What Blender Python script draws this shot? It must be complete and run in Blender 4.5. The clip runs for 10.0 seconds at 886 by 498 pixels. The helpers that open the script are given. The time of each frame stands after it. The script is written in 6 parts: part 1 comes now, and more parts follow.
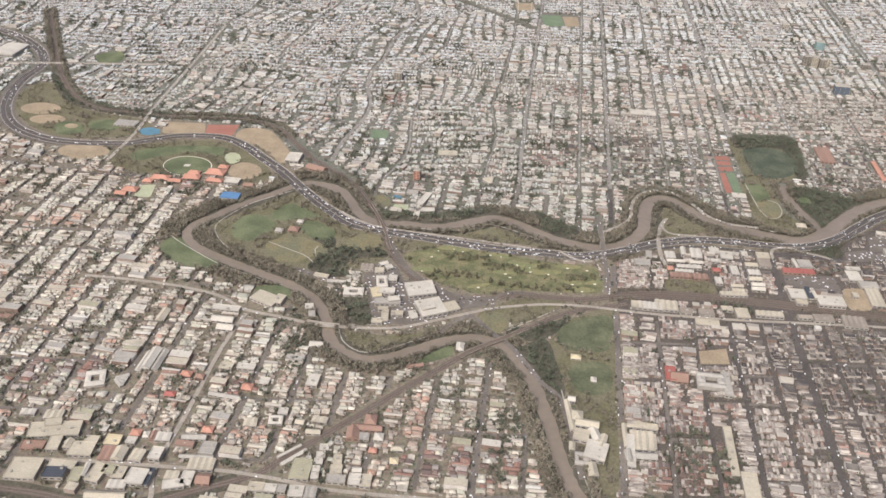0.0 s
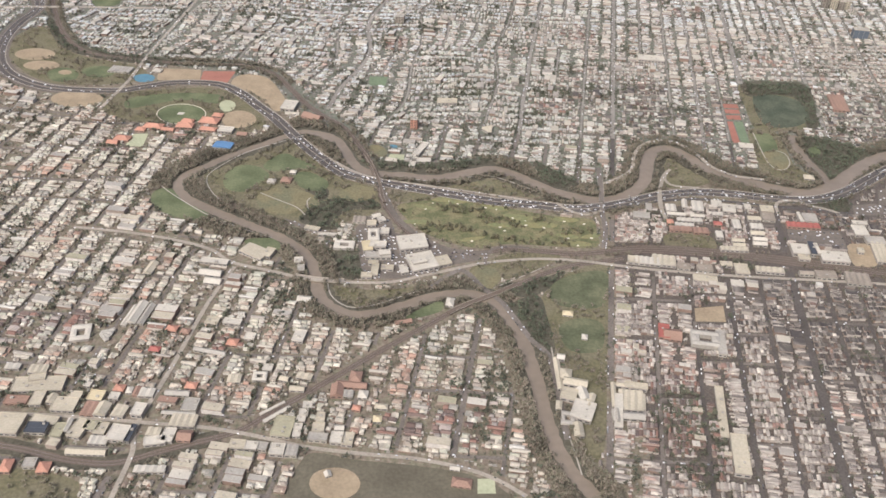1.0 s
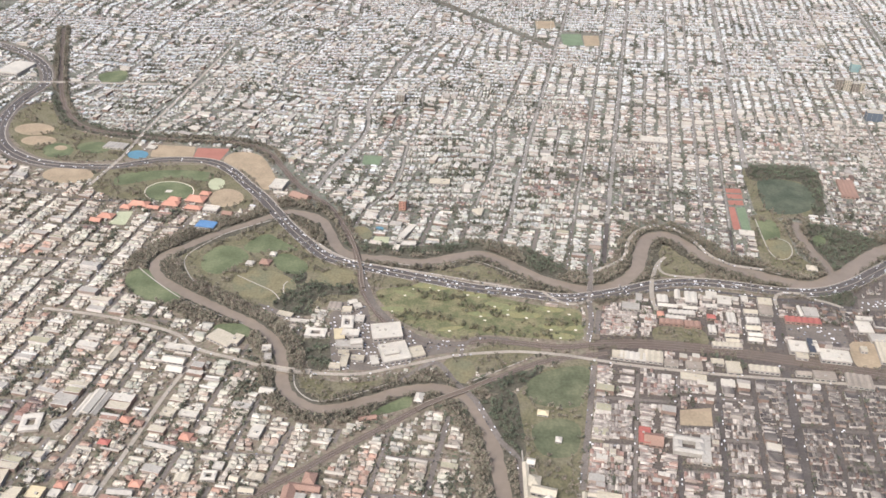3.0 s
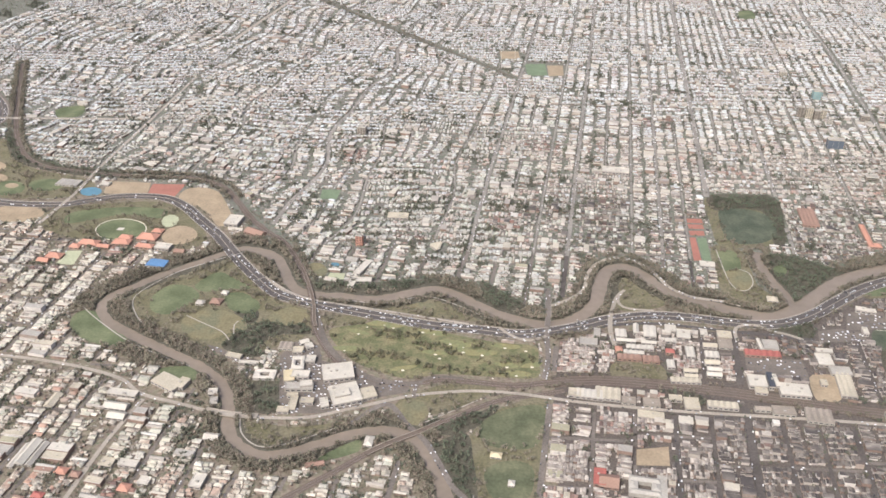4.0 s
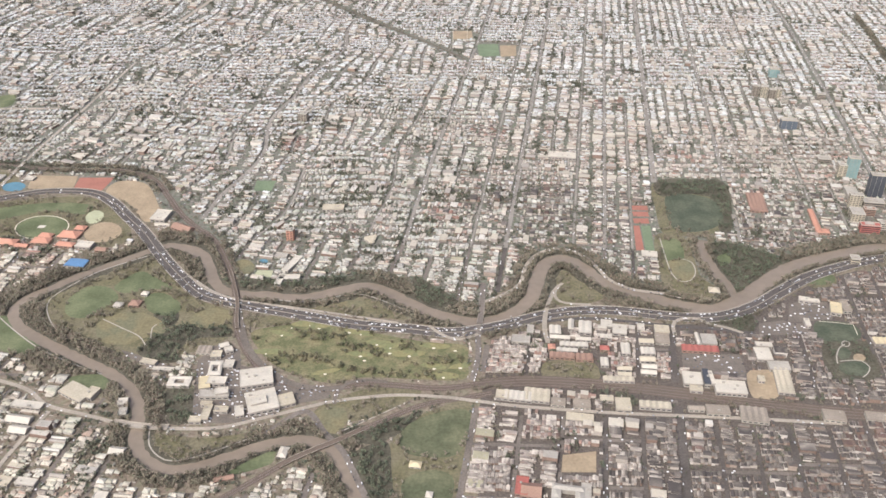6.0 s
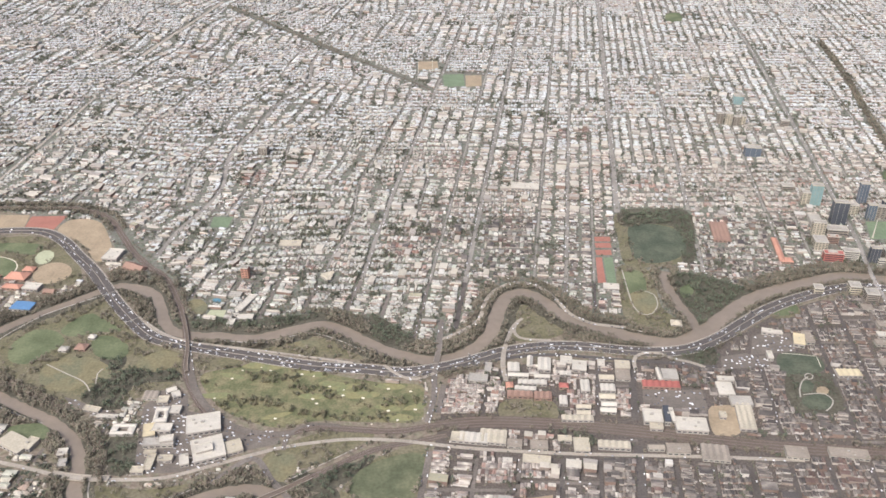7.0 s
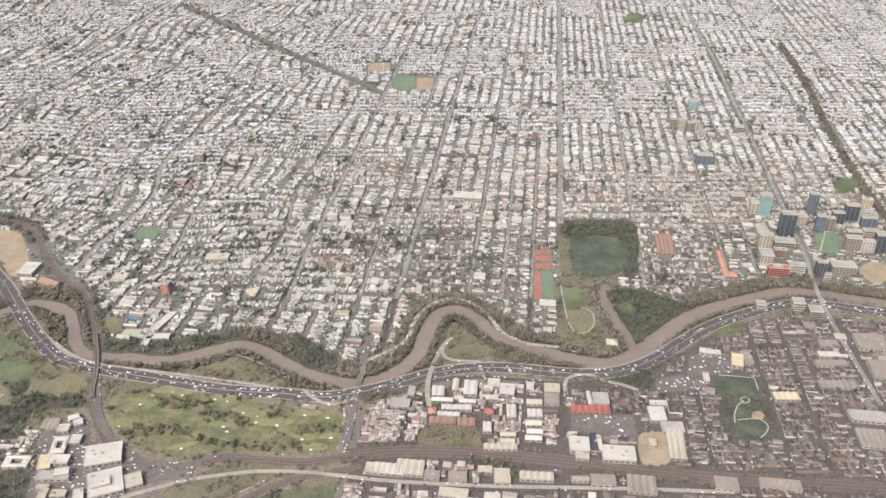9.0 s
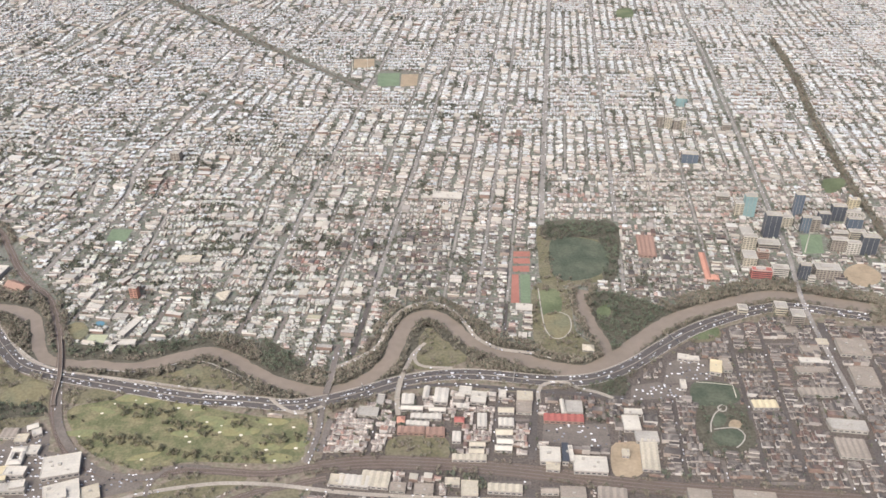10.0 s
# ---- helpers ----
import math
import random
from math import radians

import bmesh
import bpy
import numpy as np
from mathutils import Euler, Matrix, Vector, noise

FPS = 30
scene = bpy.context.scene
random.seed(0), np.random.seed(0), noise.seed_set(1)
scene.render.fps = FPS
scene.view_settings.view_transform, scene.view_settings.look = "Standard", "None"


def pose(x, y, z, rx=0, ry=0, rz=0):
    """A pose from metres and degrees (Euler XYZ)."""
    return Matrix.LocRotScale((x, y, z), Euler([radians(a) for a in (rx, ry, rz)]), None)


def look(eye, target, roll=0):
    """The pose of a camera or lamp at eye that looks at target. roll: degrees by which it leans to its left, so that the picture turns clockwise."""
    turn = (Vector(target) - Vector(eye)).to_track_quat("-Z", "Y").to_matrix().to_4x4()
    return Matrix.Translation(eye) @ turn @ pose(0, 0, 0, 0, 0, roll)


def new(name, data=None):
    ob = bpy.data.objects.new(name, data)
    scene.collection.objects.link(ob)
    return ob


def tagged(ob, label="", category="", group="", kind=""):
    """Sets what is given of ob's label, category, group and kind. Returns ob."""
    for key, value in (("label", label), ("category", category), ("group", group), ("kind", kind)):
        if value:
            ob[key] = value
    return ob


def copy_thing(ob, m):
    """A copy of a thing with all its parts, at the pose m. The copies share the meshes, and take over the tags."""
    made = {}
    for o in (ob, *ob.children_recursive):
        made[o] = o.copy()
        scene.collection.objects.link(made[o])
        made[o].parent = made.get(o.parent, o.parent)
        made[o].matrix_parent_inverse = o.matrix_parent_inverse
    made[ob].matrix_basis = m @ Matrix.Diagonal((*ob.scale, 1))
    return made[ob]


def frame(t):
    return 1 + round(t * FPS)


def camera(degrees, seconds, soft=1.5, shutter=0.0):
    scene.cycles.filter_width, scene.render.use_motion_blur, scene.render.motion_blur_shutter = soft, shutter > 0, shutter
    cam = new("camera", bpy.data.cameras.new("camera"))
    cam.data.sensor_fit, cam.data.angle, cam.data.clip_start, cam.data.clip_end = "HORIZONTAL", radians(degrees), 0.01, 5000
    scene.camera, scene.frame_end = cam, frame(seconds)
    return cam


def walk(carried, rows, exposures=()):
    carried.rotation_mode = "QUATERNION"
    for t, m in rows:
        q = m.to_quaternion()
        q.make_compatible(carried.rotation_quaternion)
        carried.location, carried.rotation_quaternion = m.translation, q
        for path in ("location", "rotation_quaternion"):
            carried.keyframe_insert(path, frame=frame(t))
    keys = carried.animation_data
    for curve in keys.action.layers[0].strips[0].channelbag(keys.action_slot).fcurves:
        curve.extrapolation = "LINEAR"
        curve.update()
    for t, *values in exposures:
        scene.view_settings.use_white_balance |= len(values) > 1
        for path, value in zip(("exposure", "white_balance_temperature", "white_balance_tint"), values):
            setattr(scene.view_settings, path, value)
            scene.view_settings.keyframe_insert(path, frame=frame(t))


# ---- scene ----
cam = camera(54.35, 10.0, soft=1.6)
EYE, SPEED = 577.7, (30.795, 24.721, -0.873)
ROWS = [
    (0.0, 1.00, -32.57, -1.72),
    (0.5, 1.74, -34.70, -1.35),
    (1.0, 2.22, -36.41, -1.14),
    (1.5, 2.35, -36.76, -1.21),
    (2.0, 3.20, -36.38, -0.93),
    (2.5, 3.80, -35.69, -0.81),
    (3.0, 4.72, -32.01, -0.67),
    (3.2, 4.23, -30.20, -1.04),
    (4.3, 3.23, -30.27, -0.54),
    (4.5, 3.79, -30.58, -0.57),
    (5.0, 2.20, -31.67, -0.99),
    (5.5, 2.40, -32.68, -0.36),
    (6.8, 0.77, -30.01, -0.07),
    (7.0, 0.55, -30.08, -0.04),
    (7.5, 0.12, -30.24, -0.28),
    (8.0, -0.06, -30.37, -0.39),
    (8.5, -0.35, -30.33, -0.49),
    (9.0, -0.44, -30.37, -0.65),
    (9.5, -0.50, -30.55, -0.72),
    (10.0, -0.42, -30.84, -0.59),
]
walk(cam, [(t, pose(t * SPEED[0], t * SPEED[1], EYE + t * SPEED[2], 90 + pitch, roll, yaw)) for t, yaw, pitch, roll in ROWS],
     exposures=[(0.0, .10, 5820, 10), (2.2, .12, 5790, 10), (3.0, .36, 5690, 10), (4.5, .31, 5790, 10), (5.5, .29, 5820, 10), (7.0, .30, 5690, 10), (10.0, .30, 5710, 10)])

# ---- light: bright overcast ----
SUN_UP, SUN_TURN = 48.0, 215.0          # elevation and compass turn of the hidden sun
sky_world = bpy.data.worlds.new("overcast_sky")
sky_world.use_nodes = True
scene.world = sky_world
nt = sky_world.node_tree
sky = nt.nodes.new("ShaderNodeTexSky")
sky.sky_type, sky.sun_disc = "NISHITA", False
sky.sun_elevation, sky.sun_rotation = radians(SUN_UP), radians(SUN_TURN)
sky.air_density, sky.dust_density, sky.ozone_density = 0.8, 9.0, 0.3
nt.links.new(sky.outputs["Color"], nt.nodes["Background"].inputs["Color"])
nt.nodes["Background"].inputs["Strength"].default_value = 0.15
sun_data = bpy.data.lights.new("sun", "SUN")
sun_data.energy, sun_data.angle, sun_data.color = 1.15, radians(16), (1.0, 0.95, 0.88)
sun = new("sun", sun_data)
az = radians(SUN_TURN)
sun_dir = Vector((math.sin(az) * math.cos(radians(SUN_UP)), math.cos(az) * math.cos(radians(SUN_UP)), math.sin(radians(SUN_UP))))
sun.matrix_world = look(sun_dir * 3000, (0, 0, 0))


# ---- materials ----
def material(name, colour, rough=0.8, vary=0.25, size=3.0, vary2=0.2, size2=40.0, metal=0.0, bump=0.0, second=None, island=None, objvary=None, spec=0.3, cluster=0.0):
    """A surface with a colour, two scales of noise, and where given a palette chosen by island or by object."""
    m = bpy.data.materials.new(name)
    m.use_nodes = True
    n, l = m.node_tree.nodes, m.node_tree.links
    b = n["Principled BSDF"]
    b.inputs["Roughness"].default_value, b.inputs["Metallic"].default_value = rough, metal
    b.inputs["Specular IOR Level"].default_value = spec
    geo = n.new("ShaderNodeNewGeometry")
    pos = geo.outputs["Position"]

    def noise_at(scale, detail):
        t = n.new("ShaderNodeTexNoise")
        t.inputs["Scale"].default_value, t.inputs["Detail"].default_value = 1.0 / scale, detail
        l.new(pos, t.inputs["Vector"])
        return t.outputs["Fac"]

    fine, broad = noise_at(size, 4.0), noise_at(size2, 3.0)

    def spread(socket, amount):
        r = n.new("ShaderNodeMapRange")
        r.inputs["From Min"].default_value, r.inputs["From Max"].default_value = 0.3, 0.7
        r.inputs["To Min"].default_value, r.inputs["To Max"].default_value = 1 - amount, 1 + amount
        l.new(socket, r.inputs["Value"])
        return r.outputs["Result"]

    if island or objvary:
        palette = island or objvary
        ramp = n.new("ShaderNodeValToRGB")
        ramp.color_ramp.interpolation = "LINEAR" if cluster else "CONSTANT"
        e = ramp.color_ramp.elements
        while len(e) < len(palette):
            e.new(1.0)
        for k, c in enumerate(palette):
            e[k].position, e[k].color = k / len(palette), (*c, 1)
        pick = geo.outputs["Random Per Island"] if island else n.new("ShaderNodeObjectInfo").outputs["Random"]
        if cluster:
            def calc(op, a, c, d=None):
                q = n.new("ShaderNodeMath")
                q.operation = op
                for k, v in enumerate((a, c, d)):
                    if v is None:
                        continue
                    if isinstance(v, float):
                        q.inputs[k].default_value = v
                    else:
                        l.new(v, q.inputs[k])
                return q.outputs[0]
            district = calc("MULTIPLY_ADD", noise_at(cluster, 2.0), 2.2, -.6)
            where = calc("MULTIPLY_ADD", pick, .62, -.31)
            l.new(calc("PINGPONG", calc("ADD", district, where), 1.0), ramp.inputs["Fac"])
            tone = n.new("ShaderNodeMapRange")
            tone.inputs["To Min"].default_value, tone.inputs["To Max"].default_value = .8, 1.2
            l.new(calc("FRACT", calc("MULTIPLY", pick, 23.7), 0.0), tone.inputs["Value"])
        else:
            l.new(pick, ramp.inputs["Fac"])
        base = ramp.outputs["Color"]
    else:
        mix = n.new("ShaderNodeMix")
        mix.data_type = "RGBA"
        mix.inputs[6].default_value, mix.inputs[7].default_value = (*colour, 1), (*(second or colour), 1)
        r = n.new("ShaderNodeMapRange")
        r.inputs["From Min"].default_value, r.inputs["From Max"].default_value = 0.42, 0.6
        l.new(broad, r.inputs["Value"])
        l.new(r.outputs["Result"], mix.inputs[0])
        base = mix.outputs[2]
    mul = n.new("ShaderNodeMath")
    mul.operation = "MULTIPLY"
    l.new(spread(fine, vary), mul.inputs[0])
    l.new(spread(broad, vary2), mul.inputs[1])
    if cluster:
        mul2 = n.new("ShaderNodeMath")
        mul2.operation = "MULTIPLY"
        l.new(mul.outputs[0], mul2.inputs[0])
        l.new(tone.outputs["Result"], mul2.inputs[1])
        mul = mul2
    hsv = n.new("ShaderNodeHueSaturation")
    l.new(base, hsv.inputs["Color"])
    l.new(mul.outputs[0], hsv.inputs["Value"])
    l.new(hsv.outputs["Color"], b.inputs["Base Color"])
    if bump:
        bp = n.new("ShaderNodeBump")
        bp.inputs["Distance"].default_value = bump
        l.new(fine, bp.inputs["Height"])
        l.new(bp.outputs["Normal"], b.inputs["Normal"])
    return m


ROOFS_SUBURB = [(0.39, 0.245, 0.175), (0.43, 0.315, 0.24), (0.33, 0.265, 0.205), (0.55, 0.49, 0.385), (0.28, 0.238, 0.19), (0.41, 0.365, 0.3), (0.58, 0.53, 0.42), (0.31, 0.28, 0.225), (0.5, 0.465, 0.355), (0.38, 0.375, 0.295), (0.57, 0.53, 0.44), (0.33, 0.31, 0.26)]
# Paler, greyer and flatter: far haze is put into these roof colours.
ROOFS_NORTH_HAZY = [(0.4, 0.325, 0.29), (0.45, 0.4, 0.37), (0.41, 0.395, 0.37), (0.53, 0.53, 0.5), (0.49, 0.485, 0.465), (0.56, 0.565, 0.545), (0.43, 0.435, 0.415), (0.51, 0.525, 0.485), (0.45, 0.475, 0.435), (0.55, 0.565, 0.545), (0.41, 0.425, 0.405), (0.49, 0.505, 0.5)]
# Rust and brown roofs, darkened to paint in the plane window's dimming.
ROOFS_EAST_DIMMED = [(0.136, 0.092, 0.076), (0.172, 0.125, 0.101), (0.095, 0.082, 0.072), (0.22, 0.192, 0.158), (0.081, 0.072, 0.066), (0.141, 0.123, 0.106), (0.264, 0.233, 0.194), (0.106, 0.092, 0.081), (0.185, 0.162, 0.136), (0.088, 0.077, 0.07)]
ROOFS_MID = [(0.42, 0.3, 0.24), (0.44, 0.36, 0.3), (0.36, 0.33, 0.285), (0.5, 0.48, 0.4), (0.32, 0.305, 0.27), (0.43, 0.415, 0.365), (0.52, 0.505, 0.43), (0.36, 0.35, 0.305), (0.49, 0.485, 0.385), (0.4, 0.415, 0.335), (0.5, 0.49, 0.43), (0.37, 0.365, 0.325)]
ROOFS_INNER = [(0.29, 0.185, 0.145), (0.37, 0.265, 0.21), (0.22, 0.185, 0.16), (0.52, 0.46, 0.38), (0.2, 0.172, 0.148), (0.36, 0.315, 0.265), (0.57, 0.515, 0.43), (0.27, 0.235, 0.2), (0.46, 0.41, 0.345), (0.23, 0.198, 0.17)]
ROOFS_BRICK = [(.25, .15, .115), (.16, .112, .092), (.28, .17, .13), (.19, .138, .114), (.14, .108, .095), (.23, .165, .135), (.40, .34, .295), (.16, .122, .104), (.33, .29, .25)]
ROOFS_SHED = [(0.52, 0.475, 0.385), (0.46, 0.415, 0.335), (0.4, 0.36, 0.3), (0.5, 0.45, 0.355), (0.55, 0.52, 0.45), (0.36, 0.325, 0.275), (0.44, 0.4, 0.315)]
M = dict(
    ground=material("city_ground", (.24, .195, .148), .95, .3, 4.0, .20, 7.0, second=(.172, .158, .108)),
    yard=material("yard_surfaces", None, .95, .2, 1.0, .15, 30.0, island=[(.30, .275, .235), (.13, .148, .088), (.175, .16, .12), (.38, .35, .30), (.15, .155, .105), (.215, .195, .16), (.115, .135, .08), (.32, .29, .235)]),
    # Garden green, with some of the far haze's grey mixed in.
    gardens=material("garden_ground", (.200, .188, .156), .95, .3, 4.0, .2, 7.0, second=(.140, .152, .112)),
    # Brick and asphalt brown, deepened with the same painted window dimming.
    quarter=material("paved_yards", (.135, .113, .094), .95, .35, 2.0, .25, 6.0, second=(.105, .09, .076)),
    water=material("muddy_water", (.245, .20, .15), .22, .06, 8.0, .10, 60.0, bump=0.05, spec=0.5),
    freeway=material("freeway_asphalt", (.108, .096, .086), .9, .12, 3.0, .12, 40.0),
    # Dark inner-street asphalt, also deepened by painted window dimming.
    tar=material("dimmed_tar_street", (.112, .098, .086), .9, .2, 2.0, .2, 30.0),
    # Pale asphalt, lightened further to paint in the far haze.
    lane=material("pale_hazed_asphalt", (.275, .25, .215), .9, .2, 2.0, .2, 30.0),
    asphalt=material("street_asphalt", (.182, .158, .134), .9, .2, 2.0, .2, 30.0),
    concrete=material("pale_road_concrete", (.35, .31, .25), .85, .15, 2.0, .15, 30.0),
    ballast=material("rail_ballast", (.165, .128, .10), .95, .2, 1.5, .2, 25.0, second=(.135, .108, .085)),
    steel=material("rail_steel", (.32, .28, .26), .5, .1, 1.0, .1, 30.0, metal=.6),
    lawn=material("mown_lawn", (.122, .142, .074), .95, .15, 3.0, .2, 35.0, second=(.146, .160, .086)),
    lawn_deep=material("deep_green_lawn", (0.112, 0.123, 0.070), .95, .18, 3.0, .2, 22.0, second=(0.134, 0.136, 0.079)),
    # Darker green grass, with shade put into the colour as well.
    lawn_shade=material("shade_toned_lawn", (.084, .098, .066), .95, .18, 3.0, .2, 22.0, second=(.096, .104, .070)),
    dry_lawn=material("dry_lawn", (.225, .198, .112), .95, .2, 3.0, .2, 25.0, second=(.15, .145, .088)),
    parkland=material("park_grass", (.172, .158, .090), .95, .25, 3.0, .25, 25.0, second=(.155, .138, .088)),
    golf=material("golf_grass", (.150, .155, .078), .95, .25, 2.5, .2, 14.0, second=(.190, .170, .094)),
    fairway=material("fairway_grass", (.262, .242, .118), .95, .15, 3.0, .15, 14.0, second=(.178, .188, .092)),
    field_dark=material("worn_field", (.135, .12, .085), .95, .15, 3.0, .15, 25.0),
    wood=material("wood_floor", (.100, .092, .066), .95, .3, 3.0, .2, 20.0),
    sand=material("sandy_oval", (.335, .265, .175), .95, .12, 3.0, .15, 20.0),
    clay=material("red_clay", (.34, .155, .115), .9, .1, 3.0, .1, 20.0),
    court_green=material("green_court", (.17, .215, .13), .9, .1, 3.0, .1, 20.0),
    pool=material("pool_water", (.13, .25, .31), .15, .05, 3.0, .08, 10.0, spec=.5),
    court_light=material("pale_court", (.42, .43, .28), .9, .1, 3.0, .1, 20.0),
    paved=material("car_park_asphalt", (.165, .142, .118), .9, .15, 2.0, .15, 15.0),
    bunker=material("bunker_sand", (.72, .66, .52), .95, .08, 1.0, .08, 10.0),
    roof_suburb=material("suburban_roofs", None, .7, .14, 1.5, .12, 60.0, island=ROOFS_SUBURB, cluster=70.0),
    roof_mid=material("hillside_roofs", None, .7, .14, 1.5, .12, 60.0, island=ROOFS_MID, cluster=55.0),
    roof_north=material("haze_paled_roofs", None, .7, .14, 1.5, .12, 60.0, island=ROOFS_NORTH_HAZY, cluster=70.0),
    roof_inner=material("inner_roofs", None, .75, .14, 1.5, .12, 60.0, island=ROOFS_INNER, cluster=55.0),
    roof_east=material("dimmed_eastern_roofs", None, .8, .14, 1.5, .12, 60.0, island=ROOFS_EAST_DIMMED, cluster=55.0),
    roof_brick=material("brick_quarter_roofs", None, .75, .14, 1.5, .12, 60.0, island=ROOFS_BRICK),
    path=material("pale_gravel_path", (.40, .365, .305), .95, .1, 1.0, .1, 10.0),
    render_wall=material("rendered_wall", (.36, .33, .29), .85, .12, 1.5, .15, 12.0),
    roof_shed=material("shed_roofs", None, .55, .10, 2.0, .10, 60.0, island=ROOFS_SHED),
    roof_one=material("house_roof", None, .65, .14, 1.5, .10, 60.0, objvary=ROOFS_INNER, cluster=60.0),
    roof_villa=material("villa_roof", None, .7, .14, 1.5, .10, 60.0, objvary=ROOFS_SUBURB, cluster=60.0),
    wall=material("house_walls", None, .85, .15, 2.0, .15, 50.0, island=[(.34, .28, .23), (.46, .41, .35), (.25, .18, .14), (.58, .54, .48), (.38, .34, .30)]),
    wall_one=material("house_wall", None, .85, .15, 2.0, .15, 50.0, objvary=[(.34, .28, .23), (.46, .41, .35), (.25, .18, .14), (.58, .54, .48)]),
    leaf=material("tree_leaves", None, .9, .2, 1.5, .25, 60.0, island=[(0.117, 0.122, 0.085), (0.138, 0.136, 0.092), (0.100, 0.109, 0.080), (0.154, 0.138, 0.099), (0.117, 0.124, 0.087), (0.143, 0.131, 0.096), (0.102, 0.115, 0.085)], spec=.1),
    leaf_wood=material("woodland_leaves", None, .9, .2, 1.5, .25, 40.0, island=[(0.100, 0.118, 0.078), (0.117, 0.129, 0.084), (0.133, 0.136, 0.090), (0.105, 0.122, 0.086), (0.123, 0.127, 0.088)], spec=.1),
    leaf_bank=material("riverside_leaves", None, .9, .2, 1.5, .25, 40.0, island=[(0.205, 0.174, 0.131), (0.220, 0.184, 0.141), (0.174, 0.164, 0.117), (0.234, 0.190, 0.149), (0.190, 0.172, 0.124), (0.164, 0.160, 0.112), (0.200, 0.182, 0.126)], spec=.1),
    leaf_one=material("park_leaves", None, .9, .2, 1.5, .2, 60.0, objvary=[(0.163, 0.157, 0.097), (0.181, 0.169, 0.103), (0.197, 0.174, 0.113), (0.156, 0.152, 0.101)], spec=.1),
    bark=material("bark", (.16, .12, .09), .95, .2, .5, .1, 10.0),
    white=material("white_sheeting", (.52, .48, .40), .6, .08, 2.0, .10, 20.0),
    cream=material("cream_sheeting", (.46, .41, .31), .7, .10, 2.0, .12, 20.0),
    grey=material("grey_sheeting", (.38, .352, .30), .6, .10, 2.0, .12, 20.0),
    tan=material("weathered_tan_sheeting", (.29, .25, .20), .7, .12, 2.0, .12, 20.0),
    dark=material("dark_cladding", (.075, .08, .09), .4, .08, 2.0, .1, 20.0),
    glass=material("blue_grey_glazing", (.12, .14, .165), .2, .08, 2.0, .1, 20.0, spec=.5),
    teal=material("teal_cladding", (.22, .33, .32), .4, .08, 2.0, .1, 20.0),
    yellow=material("yellow_sheeting", (.56, .48, .31), .7, .06, 2.0, .1, 20.0),
    blue=material("blue_sheeting", (.13, .24, .40), .5, .08, 2.0, .1, 20.0),
    orange=material("orange_tiles", (.47, .25, .175), .8, .14, 1.0, .1, 20.0),
    red=material("red_sheeting", (.36, .13, .105), .7, .12, 2.0, .1, 20.0),
    terracotta=material("terracotta_tiles", (.30, .195, .145), .8, .14, 1.0, .1, 20.0),
    olive=material("olive_sheeting", (.36, .335, .23), .8, .1, 2.0, .1, 20.0),
    window=material("window_glass", (.05, .055, .06), .15, .05, 2.0, .05, 20.0, spec=.5),
    paint=material("road_paint", (.74, .72, .68), .7, .05, 2.0, .05, 20.0),
    brick=material("brick_wall", (.30, .20, .155), .9, .15, 1.0, .1, 20.0),
    car=material("car_paint", None, .45, .03, 2.0, .03, 20.0, objvary=[(.85, .85, .84), (.80, .80, .79), (.55, .55, .56), (.88, .87, .85), (.05, .05, .055), (.30, .31, .33), (.82, .82, .80), (.60, .60, .60), (.70, .70, .70), (.16, .15, .15)], spec=.3),
    car_far=material("parked_car_paint", None, .5, .03, 2.0, .03, 20.0, island=[(.85, .85, .84), (.55, .55, .56), (.05, .05, .055), (.80, .80, .79), (.30, .31, .33), (.14, .14, .15), (.83, .83, .82)], spec=.25),
)

# ---- the plan, in metres ----
RIVER = [(-194, 1066), (-164, 1061), (-142, 1047), (-125, 1016), (-113, 989), (-96, 969), (-75, 962), (-45, 961), (-8, 957), (20, 965), (48, 978), (71, 984), (98, 971), (119, 954), (145, 937), (176, 923), (205, 919), (231, 930), (252, 952), (265, 979), (271, 1008), (281, 1039), (301, 1055), (323, 1042), (341, 1014), (362, 993), (386, 980), (409, 970), (438, 958), (465, 954), (488, 964), (518, 989), (551, 1021), (591, 1052), (637, 1072), (683, 1090), (713, 1096), (745, 1091), (788, 1079), (817, 1070)]
LOOP = [(-146, 1041), (-174, 1062), (-198, 1061), (-235, 1027), (-274, 993), (-297, 966), (-317, 942), (-321, 918), (-306, 894), (-283, 877), (-251, 858), (-221, 842), (-191, 826), (-169, 813), (-147, 795), (-131, 771), (-122, 744), (-115, 720), (-100, 700), (-79, 689), (-56, 691), (-33, 701), (-4, 718), (20, 727), (45, 729), (63, 720), (74, 709), (87, 684), (97, 659), (107, 605), (113, 564), (121, 526), (133, 497), (148, 476)]
BILLABONG = [(488, 1106), (482, 1088), (483, 1061), (488, 1030), (494, 1002), (497, 974)]
FREEWAY = [(-928, 1671), (-886, 1651), (-824, 1611), (-766, 1550), (-734, 1493), (-728, 1454), (-733, 1410), (-727, 1342), (-706, 1273), (-669, 1218), (-613, 1180), (-557, 1166), (-482, 1168), (-451, 1181), (-406, 1200), (-345, 1201), (-305, 1177), (-268, 1136), (-231, 1094), (-190, 1038), (-153, 993), (-120, 960), (-86, 946), (-45, 935), (13, 921), (69, 908), (126, 903), (167, 898), (206, 906), (240, 919), (275, 935), (317, 945), (359, 946), (417, 938), (453, 937), (484, 944), (519, 964), (557, 995), (597, 1025), (643, 1049), (689, 1067), (731, 1071), (808, 1051)]
